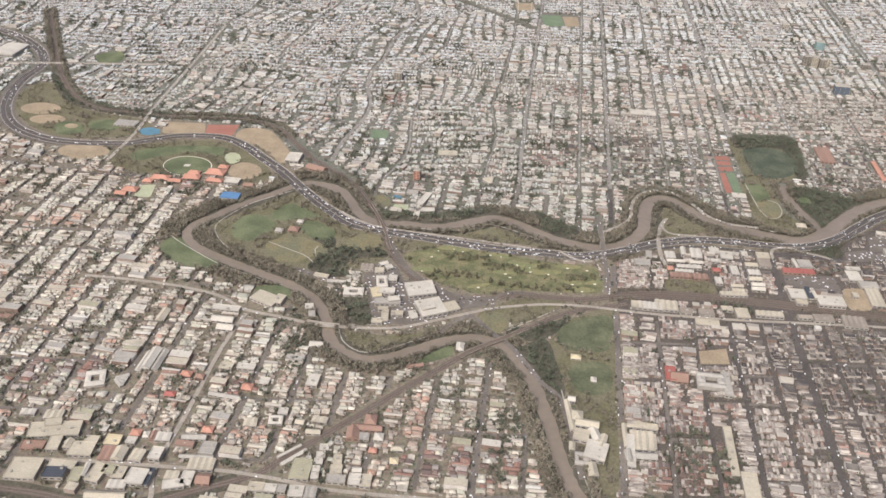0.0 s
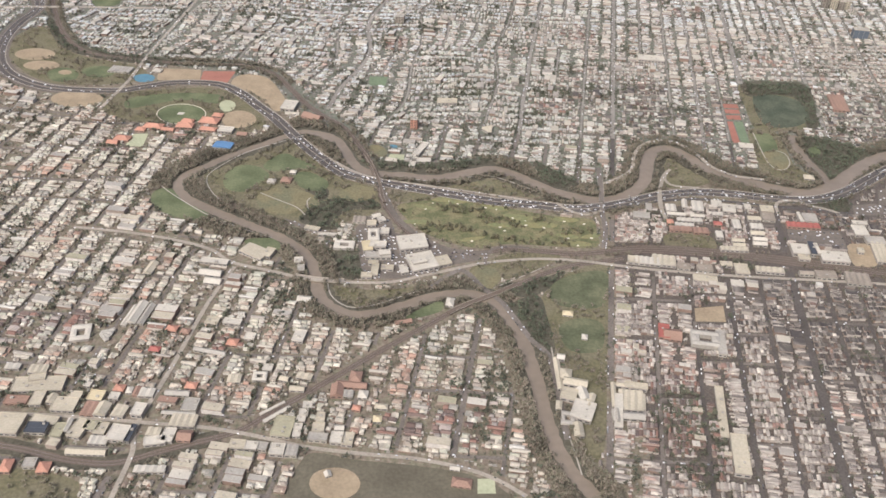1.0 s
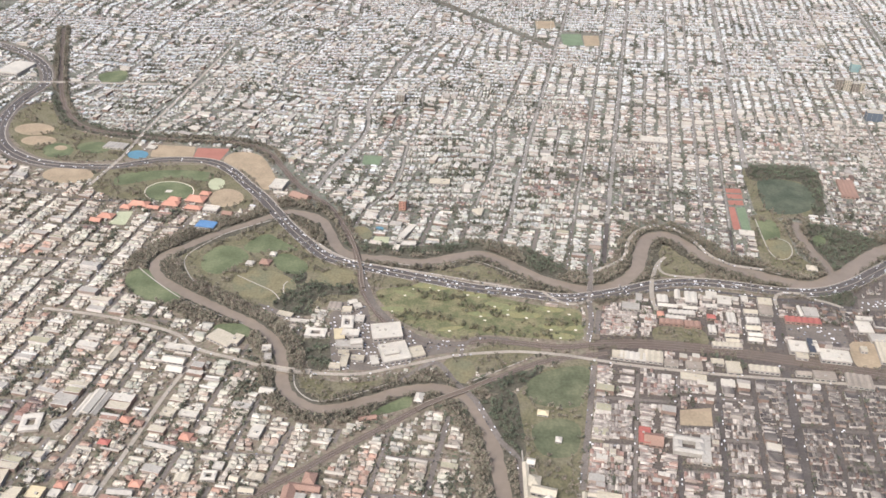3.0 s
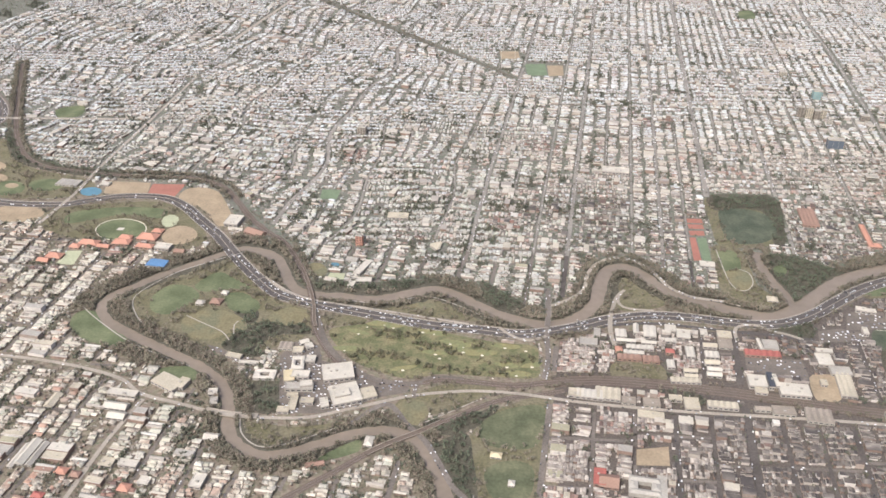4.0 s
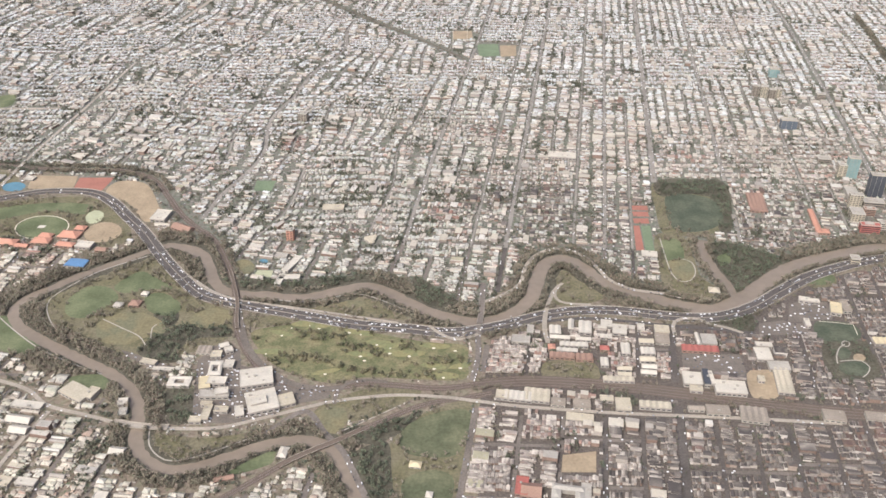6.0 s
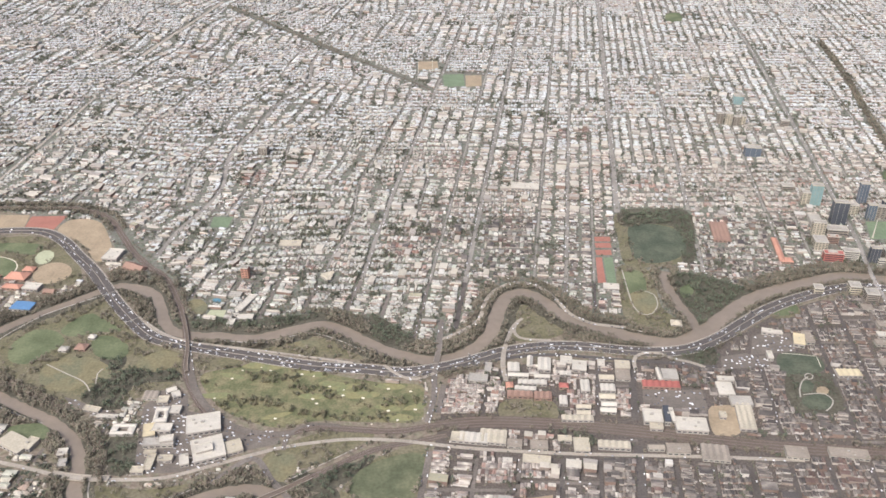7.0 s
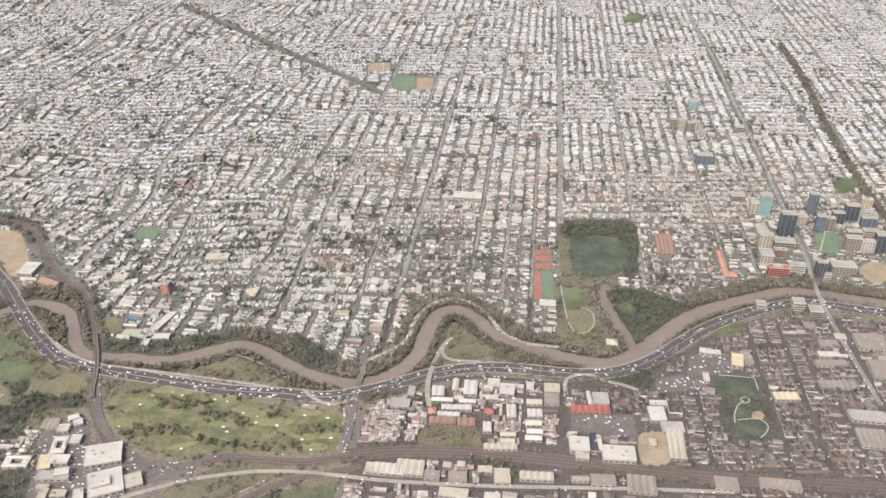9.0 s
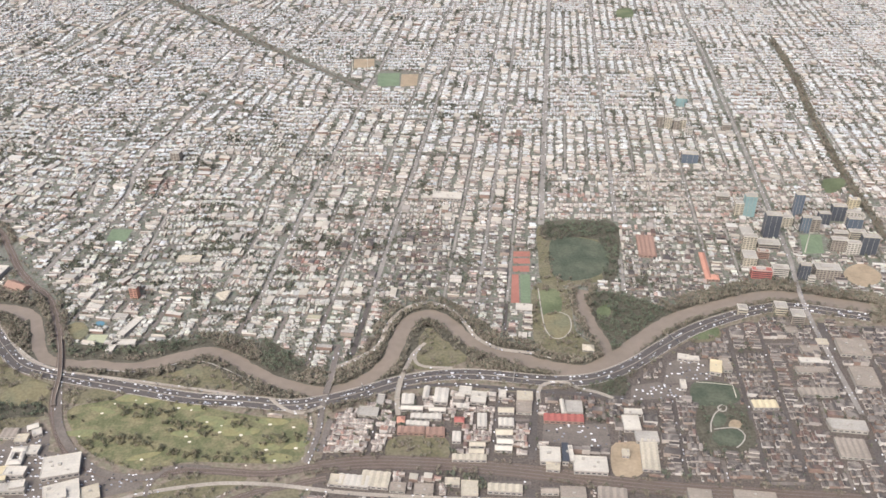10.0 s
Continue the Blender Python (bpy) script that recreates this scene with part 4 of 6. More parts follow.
def ribbon(name, line, width, z, mat, label, category="road", offset=0.0, wobble=0.0, kind="structure", parent=None, thick=0.0):
    """A flat band along a line; with a thickness it is a deck."""
    nn = normals_of(line)
    rng = np.random.default_rng(len(line))
    width = np.broadcast_to(np.asarray(width, float), (len(line),))[:, None]
    half = width / 2 + (rng.uniform(-wobble, wobble, (len(line), 2)) if wobble else np.zeros((len(line), 2)))
    left, right = line + nn * (offset + half[:, :1]), line + nn * (offset - half[:, 1:])
    n = len(line)
    zz = np.broadcast_to(np.asarray(z, float), (n,))
    v = np.concatenate([np.column_stack([left, zz]), np.column_stack([right, zz])])
    i = np.arange(n - 1)
    fc = np.column_stack([i, i + n, i + n + 1, i + 1])
    groups = [(fc, 0)]
    if thick:
        v = np.concatenate([v, v - np.array([0, 0, thick])])
        groups.append((np.column_stack([i + 2 * n, i, i + 1, i + 1 + 2 * n]), 0))
        groups.append((np.column_stack([i + n, i + 3 * n, i + 1 + 3 * n, i + 1 + n]), 0))
        groups.append((np.column_stack([i + 2 * n, i + 2 * n + 1, i + 3 * n + 1, i + 3 * n]), 0))
        groups.append((np.array([[0, 2 * n, 3 * n, n], [n - 1, 2 * n - 1, 4 * n - 1, 3 * n - 1]]), 0))
    ob = new(name, mesh_of(name, v, groups, [mat]))
    if parent:
        ob.parent = parent
        return ob
    return tagged(ob, label, category, kind=kind)


def patch(name, pts, z, mat, label, category, smooth=True):
    line = curve(pts, 5.0, closed=True) if smooth else np.array(pts, float)
    bm = bmesh.new()
    fc = bm.faces.new([bm.verts.new((x, y, z)) for x, y in line])
    fc.normal_update()
    if fc.normal.z < 0:
        fc.normal_flip()
    bmesh.ops.triangulate(bm, faces=[fc])
    me = bpy.data.meshes.new(name)
    bm.to_mesh(me)
    bm.free()
    me.materials.append(M[mat])
    return tagged(new(name, me), label, category, kind="structure")


# ---- where things may stand: a raster of the plan ----
RX, RY, RC, RW, RH = -1700, 250, 2.0, 2000, 1350
taken = np.zeros((RH, RW), np.uint8)
wooded = np.zeros((RH, RW), np.uint8)
CX, CY = np.meshgrid(RX + RC * (np.arange(RW) + .5), RY + RC * (np.arange(RH) + .5))


def box_of(pts, pad):
    p = np.asarray(pts, float)
    i0, i1 = int((p[:, 0].min() - pad - RX) / RC), int((p[:, 0].max() + pad - RX) / RC) + 1
    j0, j1 = int((p[:, 1].min() - pad - RY) / RC), int((p[:, 1].max() + pad - RY) / RC) + 1
    return slice(max(j0, 0), max(min(j1, RH), 0)), slice(max(i0, 0), max(min(i1, RW), 0))


def mark_line(grid, line, width, value):
    for a, b in zip(line[:-1], line[1:]):
        s = box_of([a, b], width)
        x, y = CX[s] - a[0], CY[s] - a[1]
        d = b - a
        t = np.clip((x * d[0] + y * d[1]) / max(d @ d, 1e-6), 0, 1)
        grid[s][np.hypot(x - t * d[0], y - t * d[1]) < width / 2] = value


def inside(pts, s=None):
    s = s or box_of(pts, 2)
    x, y = CX[s], CY[s]
    res = np.zeros(x.shape, bool)
    p = np.asarray(pts, float)
    for (x0, y0), (x1, y1) in zip(p, np.roll(p, -1, 0)):
        if y0 != y1:
            res ^= ((y0 > y) != (y1 > y)) & (x < (x1 - x0) * (y - y0) / (y1 - y0) + x0)
    return s, res


def mark_poly(grid, pts, value):
    s, res = inside(pts)
    grid[s][res] = value


def read(grid, x, y):
    i = np.clip(((np.asarray(x) - RX) / RC).astype(int), 0, RW - 1)
    j = np.clip(((np.asarray(y) - RY) / RC).astype(int), 0, RH - 1)
    return grid[j, i]


def in_view(x, y):
    """The part of the plan that the flight looks down on."""
    return (y < 2780) & (x > -400 - .50 * (y - 480)) & (x < np.where(y < 770, 420 + 1.1 * (y - 470), 770 + .50 * (y - 770)))


# ---- ground and flat surfaces ----
ground_me = mesh_of("ground", [(-9000, -6000, 0), (9000, -6000, 0), (9000, 12000, 0), (-9000, 12000, 0)], [(np.array([[0, 1, 2, 3]]), 0)], ["ground"])
tagged(new("ground", ground_me), "brown and green ground between the houses", "ground", kind="structure")

PATCH_LOOK = dict(gardens=("garden_ground", "green garden ground between northern houses, greyed by painted haze", .012), quarter=("yard_paving", "brick and asphalt yards between terrace houses, darkened by painted dimming", .02), parkland=("park", "olive park grass with bare patches", .06), golf=("golf_course", "yellow-green golf course grass", .08), wood=("wood_floor", "dark leafy ground under trees", .07),
                  lawn_deep=("lawn", "deep green lawn of a park", .10), lawn_shade=("lawn", "dark green park lawn with shade put into its colour", .11), lawn=("lawn", "mown green lawn of a park", .14), dry_lawn=("dry_lawn", "dry yellowish grass", .13), field_dark=("field", "worn brown-green playing field", .13), sand=("sports_oval", "sandy brown sports oval", .18),
                  pool=("pool", "blue-green swimming pool", .21), clay=("clay_court", "red clay sports court", .20), court_green=("sports_court", "pale green sports court", .20), court_light=("sports_court", "pale yellow-green sports court", .20), paved=("car_park", "grey asphalt car park", .17))
PATCHES = dict(gardens=PATCHES_GARDENS, quarter=PATCHES_QUARTER, parkland=PATCHES_PARKLAND, golf=PATCHES_GOLF, wood=PATCHES_WOOD, lawn_deep=PATCHES_LAWN_DEEP, lawn_shade=PATCHES_LAWN_SHADE, lawn=PATCHES_LAWN, dry_lawn=PATCHES_DRY_LAWN, field_dark=PATCHES_FIELD_DARK, sand=PATCHES_SAND, pool=PATCHES_POOL, clay=PATCHES_CLAY,
               court_green=PATCHES_COURT_GREEN, court_light=PATCHES_COURT_LIGHT, paved=PATCHES_PAVED)
lift = 0.0
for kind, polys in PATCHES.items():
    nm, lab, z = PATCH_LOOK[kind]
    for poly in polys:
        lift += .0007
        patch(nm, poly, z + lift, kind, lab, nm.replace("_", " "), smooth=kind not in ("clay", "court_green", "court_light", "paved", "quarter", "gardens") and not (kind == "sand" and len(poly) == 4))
        if kind in ("quarter", "gardens"):
            continue
        mark_poly(taken, curve(poly, 5.0, True), 2 if kind in ("parkland", "golf", "wood") else 1)
        if kind == "parkland":
            mark_poly(wooded, poly, 2)
        elif kind == "wood":
            mark_poly(wooded, poly, 4)
        elif kind == "golf":
            mark_poly(wooded, poly, 0)
for kind, polys in PATCHES.items():
    if kind in ("lawn", "lawn_deep", "lawn_shade", "dry_lawn", "field_dark", "sand", "clay", "pool", "court_green", "court_light", "paved"):
        for poly in polys:
            mark_poly(wooded, poly, 0)
            mark_poly(taken, poly, 1)

river, loop, billabong = curve(RIVER), curve(LOOP), curve(BILLABONG)
for line, wd in ((river, 62), (loop, 46), (loop[(loop[:, 0] < -225) & (loop[:, 1] < 1010)], 66), (billabong, 34)):
    free = np.zeros_like(taken)
    mark_line(free, line, wd, 1)
    wooded[(free > 0) & (taken == 0)] = 3
    taken[(free > 0) & (taken == 0)] = 2
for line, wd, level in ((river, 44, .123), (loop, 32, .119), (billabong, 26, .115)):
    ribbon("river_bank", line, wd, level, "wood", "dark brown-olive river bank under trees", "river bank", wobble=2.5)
river_width = np.interp(np.arange(len(river)), [0, 8, 26, 60, len(river) - 60, len(river)], [9, 12, 14, 16, 19, 21])
ribbon("river", river, river_width, .22, "water", "wide muddy brown river", "river", wobble=1.2)
loop_width = np.interp(np.arange(len(loop)), [0, 20, len(loop) * .55, len(loop) * .7, len(loop)], [11, 12, 12.5, 13, 14])
ribbon("river", loop, loop_width, .21, "water", "muddy brown river bend between trees", "river", wobble=1.0)
ribbon("river", billabong, 13, .20, "water", "muddy brown backwater beside the wood", "river", wobble=1.5)
for line, wd in ((river, 22), (loop, 18), (billabong, 15)):
    mark_line(taken, line, wd, 1)
    mark_line(wooded, line, wd - 2, 0)

freeway, rail_a, rail_b, rail_c, rail_d = curve(FREEWAY), curve(RAIL_A), curve(RAIL_B), curve(RAIL_C), curve(RAIL_D)
free = np.zeros_like(taken)
mark_line(free, rail_c, 18, 1)
mark_line(free, rail_d, 12, 1)
for line in (rail_c, rail_d):
    ribbon("railway", line, 4, .29, "ballast", "distant railway cutting lined with dark trees", "railway", wobble=.5)
wooded[(free > 0) & (taken == 0) & (CX > 250)] = 3
wooded[(free > 0) & (taken == 0) & (CX <= 250)] = 2
taken[(free > 0) & (taken == 0)] = 2
mark_line(wooded, rail_c, 4, 0)
mark_line(wooded, rail_d, 4, 0)
free[:] = 0
mark_line(free, rail_a, 24, 1)
mark_line(free, rail_b, 15, 1)
dark_cut = np.zeros_like(taken)
mark_line(dark_cut, rail_b[rail_b[:, 0] < -190], 24, 1)
mark_line(free, freeway, 33, 1)
wooded[(free > 0) & (taken == 0)] = 2
wooded[dark_cut > 0] = 2
dark_cut[:] = 0
mark_line(dark_cut, rail_a[rail_a[:, 0] < -240], 26, 1)
wooded[(dark_cut > 0) & (free > 0) & (wooded == 2)] = 3
taken[(free > 0) & (taken == 0)] = 2
ribbon("railway", rail_a, 9, .30, "ballast", "brown ballast bed of a railway", "railway", wobble=.4)
ribbon("cutting", rail_b[rail_b[:, 0] < -165], 17, .29, "wood", "dark brown sides of a railway cutting", "railway cutting", wobble=.8)
ribbon("railway", rail_b, 7, .31, "ballast", "brown ballast bed of a railway among trees", "railway", wobble=.4)
yard = rail_a[rail_a[:, 0] > 200]
ribbon("railway", yard, 17, .28, "ballast", "wide brown rail yard with many tracks", "railway", wobble=.6)
mark_line(taken, yard, 20, 1)
for line, offs in ((rail_a, (-2.2, 2.2)), (rail_b, (-1.6, 1.6)), (yard, (-6.3, 6.3))):
    for o in offs:
        for g in (-.35, .35):
            ribbon("rail", line, .16, .40, "steel", "thin steel rail on brown ballast", "rail", offset=o + g)
    mark_line(taken, line, 11, 1)
    mark_line(wooded, line, 10, 0)
mark_line(wooded, rail_b[rail_b[:, 0] < -165], 15, 0)
# Car park asphalt here: its paler grey puts far haze into the lanes.
ribbon("freeway", freeway[freeway[:, 0] < -560], 27, .46, "paved", "grey slip lanes beside the freeway, haze paleness put into the colour", "freeway")
ribbon("freeway", freeway, 16.4, .50, "freeway", "wide grey asphalt freeway with two carriageways", "freeway")
ribbon("median", freeway, .5, 1.0, "concrete", "pale concrete barrier between the carriageways", "median", thick=.5)
for o, band in ((-8.4, .4), (8.7, 1.1)):
    ribbon("median", freeway, band, .95, "concrete", "pale concrete edge barrier of the freeway", "median", offset=o, thick=.45)
for o in (-7.6, 7.6):
    ribbon("road_marking", freeway, .14, .58, "paint", "white edge line on the freeway", "road marking", offset=o)
mark_line(taken, freeway[freeway[:, 0] < -560], 30, 1)
mark_line(wooded, freeway[freeway[:, 0] < -560], 28, 0)
mark_line(taken, freeway, 19, 1)
mark_line(wooded, freeway, 18.5, 0)

MAIN_ROADS = [(ROAD_JOHN, 4.4, "concrete", "pale concrete main road"), (ROAD_ST, 4.5, "concrete", "pale straight avenue between houses"), (ROAD_S, 4.0, "concrete", "pale curving main road"), (ROAD_CH, 6, "asphalt", "busy grey road that crosses the river"),
              (ROAD_D, 5, "concrete", "pale road that crosses the freeway"), (ROAD_LOOP, 4, "concrete", "pale looping slip road on the river bank"), (ROAD_BEND, 5, "concrete", "pale road along the river bend"), (ROAD_RAMP, 4, "concrete", "curved grey slip road"), (ROAD_OFF, 5, "freeway", "grey slip road beside the freeway"), (ROAD_ARC, 4.2, "concrete", "pale curved slip road with parapets"),
              (ROAD_UL, 5.5, "concrete", "straight pale avenue"), (ROAD_X, 9, "concrete", "pale bridge road over the interchange"), (ROAD_RING, 4, "paved", "grey curved road beside the golf course"), (ROAD_GOLF, 7.5, "paved", "wide grey-brown road round the golf course"), (ROAD_JCT, 6, "asphalt", "grey road through the trees"), (ROAD_SLIP, 3.4, "concrete", "pale slip road along the freeway"), (ROAD_FAR, 10, "concrete", "pale distant highway"), (ROAD_HIGH, 5.5, "lane", "pale wide straight high street")]
for k, (pts, wd, mat, lab) in enumerate(MAIN_ROADS):
    line = curve(pts)
    ribbon("road", line, wd, .62 + .01 * k, mat, lab)
    mark_line(taken, line, wd + 5, 1)
    mark_line(wooded, line, wd + 1, 0)
for pts in (PATH_A, PATH_B, PATH_C, PATH_D, PATH_E, PATH_F, PATH_G, PATH_H, PATH_I, PATH_J, PATH_K, PATH_L):
    ribbon("footpath", curve(pts), 1.3, .34, "path", "pale winding footpath", "footpath")
    mark_line(wooded, curve(pts), 4, 0)
fence_line = np.array([(579, 936), (598, 934), (615, 931), (614, 920), (613, 912)], float)
ribbon("boundary_line", fence_line, .7, .27, "bunker", "white boundary line beside a dark green field", "boundary line")
oval = curve(PATCHES_LAWN[OVAL_AT], 4.0, True)
ribbon("boundary_line", np.concatenate([oval, oval[:1]]), 1.2, .30, "bunker", "white boundary ring of a cricket oval", "boundary line")
ox, oy = oval.mean(0)
patch("cricket_pitch", [(ox - 5, oy - 3), (ox + 4, oy - 3), (ox + 5, oy + 4), (ox - 4, oy + 4)], .31, "white", "white covers on the cricket pitch", "cricket pitch", smooth=False)
bunk = random.Random(4)
for x, y in BUNKERS[::2] + BUNKERS[1::4]:
    r, a0 = bunk.uniform(5, 8), bunk.uniform(-.35, .35)
    ring = []
    for a in (0, .9, 1.9, 3.1, 4.1, 5.2):
        u, v = r * 2.6 * bunk.uniform(.8, 1.15) * math.cos(a), r * .75 * bunk.uniform(.75, 1.2) * math.sin(a)
        ring.append((x + u * math.cos(a0) - v * math.sin(a0), y + 4 + u * math.sin(a0) + v * math.cos(a0)))
    lift += .0007
    patch("fairway", ring, .12 + lift, "fairway", "pale mown fairway of the golf course", "fairway")
for x, y in BUNKERS:
    r = bunk.uniform(.75, 1.45)
    patch("bunker", [(x + r * 1.3 * bunk.uniform(.7, 1.2) * math.cos(a), y + r * bunk.uniform(.7, 1.2) * math.sin(a)) for a in (0, 1, 2.1, 3.1, 4.2, 5.2)], .22, "bunker", "white sand bunker on the golf course", "bunker")

# ---- buildings that stand out ----
def part(name, me, parent, label=""):
    ob = new(name, me)
    ob.parent = parent
    if label:
        ob["label"] = label
    return ob


def box_mesh(name, x0, x1, y0, y1, z0, z1, mat):
    v = [(x, y, z) for z in (z0, z1) for y in (y0, y1) for x in (x0, x1)]
    return mesh_of(name, v, [(np.array([[0, 1, 5, 4], [1, 3, 7, 5], [3, 2, 6, 7], [2, 0, 4, 6], [4, 5, 7, 6], [2, 3, 1, 0]]), 0)], [mat])


def roof_mesh(name, w, d, z, rise, inset, mat, x=0.0, y=0.0, over=.25):
    """A gable or hip roof with its ridge along y; inset draws the ridge's ends in."""
    a, b = w / 2 + over, d / 2 + over
    v = [(x - a, y - b, z), (x + a, y - b, z), (x + a, y + b, z), (x - a, y + b, z), (x, y - b + inset, z + rise), (x, y + b - inset, z + rise)]
    return mesh_of(name, v, [(np.array([[1, 2, 5, 4], [3, 0, 4, 5], [3, 2, 1, 0]]), 0), (np.array([[0, 1, 4], [2, 3, 5]]), 0)], [mat])


def vault_mesh(name, w, d, z, rise, mat):
    n = 9
    v = []
    for y in (-d / 2 - .2, d / 2 + .2):
        for k in range(n):
            a = math.pi * k / (n - 1)
            v.append((-math.cos(a) * w / 2, y, z + rise * math.sin(a)))
    q = np.array([[k, k + 1, n + k + 1, n + k] for k in range(n - 1)])
    return mesh_of(name, v, [(q, 0), (np.array([list(range(n)), list(range(2 * n - 1, n - 1, -1))]), 0)], [mat])


BASE_TURN = -7.0
brng = random.Random(11)


def building(name, label, category, row, group=""):
    x, y, w, d, h, colour, style, turn = row
    root = new(name)
    root.matrix_world = pose(x, y, 0, 0, 0, BASE_TURN + turn)
    tagged(root, label, category, group)
    mark_poly(taken, [(x - w * .55, y - d * .55), (x + w * .55, y - d * .55), (x + w * .55, y + d * .55), (x - w * .55, y + d * .55)], 1)
    mark_poly(wooded, [(x - w * .6, y - d * .6), (x + w * .6, y - d * .6), (x + w * .6, y + d * .6), (x - w * .6, y + d * .6)], 0)
    h = round(h * .7, 2)
    wallmat = "brick" if colour in ("orange", "terracotta", "red") else ("render_wall" if colour in ("white", "cream", "yellow") else "grey")
    if style in ("court", "fan"):
        wings = [(0, d / 2 - d * .14, w, d * .28), (0, -d / 2 + d * .14, w, d * .28), (-w / 2 + w * .14, 0, w * .28, d * .44), (w / 2 - w * .14, 0, w * .28, d * .44)]
        for k, (cx, cy, ww, dd) in enumerate(wings):
            if style == "fan":
                wing = part("wing", box_mesh("wing", -w * .45, w * .12, -d * .09, d * .09, 0, h, wallmat), root)
                wing.matrix_basis = pose(w * .12, -d * .3 + d * .2 * k, 0, 0, 0, -40 + 24 * k)
                part("roof", roof_mesh("roof", d * .2, w * .6, h, h * .3, d * .1, colour), wing).matrix_basis = pose(-w * .165, 0, 0, 0, 0, 90)
            else:
                wing = part("wing", box_mesh("wing", cx - ww / 2, cx + ww / 2, cy - dd / 2, cy + dd / 2, 0, h, wallmat), root)
                long_x = ww > dd
                rf = part("roof", roof_mesh("roof", min(ww, dd), max(ww, dd), h, h * .28, min(ww, dd) * .45, colour), wing)
                rf.matrix_basis = pose(cx, cy, .01 * k, 0, 0, 90 if long_x else 0)
        return root
    wall = part("wall", box_mesh("wall", -w / 2, w / 2, -d / 2, d / 2, 0, h, wallmat), root)
    nwin = max(2, int(w / 5))
    for k in range(nwin):
        cx = -w / 2 + w * (k + .5) / nwin
        part("window", box_mesh("window", cx - w / nwin * .3, cx + w / nwin * .3, -d / 2 - .06, -d / 2 + .1, h * .35, h * .62, "window"), wall)
    if style == "flat":
        part("roof", box_mesh("roof", -w / 2 - .15, w / 2 + .15, -d / 2 - .15, d / 2 + .15, h, h + .35, colour), root)
        for sx, sy, lx, ly in ((-1, 0, .3, d / 2), (1, 0, .3, d / 2), (0, -1, w / 2, .3), (0, 1, w / 2, .3)):
            part("parapet", box_mesh("parapet", sx * w / 2 - lx, sx * w / 2 + lx, sy * d / 2 - ly, sy * d / 2 + ly, h + .352, h + .9 + .003 * abs(sx), colour), root)
        for k in range(max(1, int(w * d / 160))):
            ux, uy, us = brng.uniform(-.36, .36) * w, brng.uniform(-.36, .36) * d, brng.uniform(.6, 1.5)
            part("roof_unit", box_mesh("roof_unit", ux - us, ux + us, uy - us * .7, uy + us * .7, h + .352, h + .35 + us, "grey"), root, "grey air conditioning unit")
        for k in range(int(d / 9)):
            yy = -d / 2 + d * (k + .5) / int(d / 9)
            part("roof_rib", box_mesh("roof_rib", -w * .47, w * .47, yy - .3, yy + .3, h + .352, h + .62, colour), root)
    elif style == "saw":
        bays = max(2, round(w / 6))
        for k in range(bays):
            bw = w / bays
            part("roof_bay", roof_mesh("roof_bay", bw, d, h, bw * .13, 0, colour, x=-w / 2 + bw * (k + .5), over=0), root)
    elif style == "vault":
        part("roof", vault_mesh("roof", w, d, h, h * .35, colour), root)
    else:
        long_x = w > d
        s, lg = min(w, d), max(w, d)
        rf = part("roof", roof_mesh("roof", s, lg, h, s * .28, s * .5 if style == "hip" else 0, colour), root)
        rf.matrix_basis = pose(0, 0, .01, 0, 0, 90 if long_x else 0)
        part("ridge_cap", box_mesh("ridge_cap", -.15, .15, -lg / 2 + (s * .5 if style == "hip" else 0), lg / 2 - (s * .5 if style == "hip" else 0), h + s * .28 - .05, h + s * .28 + .12, colour), rf)
    return root


COLOUR_WORDS = dict(white="white", tan="tan", cream="cream", grey="grey", dark="dark", yellow="yellow", blue="blue", orange="orange tiled", red="red", terracotta="terracotta", olive="olive", glass="blue-grey glass", teal="teal")
STYLE_WORDS = dict(flat="a flat parapet roof", saw="a ridged multi-bay roof", gable="a gable roof", hip="a hipped roof", vault="a curved vault roof", court="four wings round a courtyard", fan="fanned wings")
for rows, nm, cat, where in ((WORKS_A + WORKS_B + WORKS_C, "factory", "factory", "beside the railway"), (WEST_A + WEST_B, "apartment_block", "apartment block", "among suburban houses"), (MALL_A + MALL_B + MALL_C + MALL_D, "warehouse", "warehouse", "in a shopping strip"),
                             (SOUTH_A + SOUTH_B + SOUTH_C + SOUTH_D, "warehouse", "warehouse", "near the railway cutting"), (CONVENT_A + CONVENT_B, "hall", "hall", "in riverside parkland"), (VILLAGE_A, "pavilion", "pavilion", "in a wooded park"), (EAST_A + ESTATE_A, "warehouse", "warehouse", "among terrace houses"),
                             (TERMINUS_A, "shopping_hall", "shopping centre", "beside a car park"), (YARDS_A + YARDS_B + YARDS_C + YARDS_D, "warehouse", "warehouse", "near the rail yard"), (EASTWORKS_A + EASTWORKS_B, "warehouse", "warehouse", "in an industrial street"),
                             (NORTH_A + NORTH_B, "institution", "large building", "among the northern suburbs"), (SCHOOL_A + SCHOOL_B, "school_building", "school", "beside the sports ovals")):
    for row in rows:
        building(nm, COLOUR_WORDS[row[5]] + " " + cat + " with " + STYLE_WORDS[row[6]] + " " + where, cat, row, cat + " group " + where)


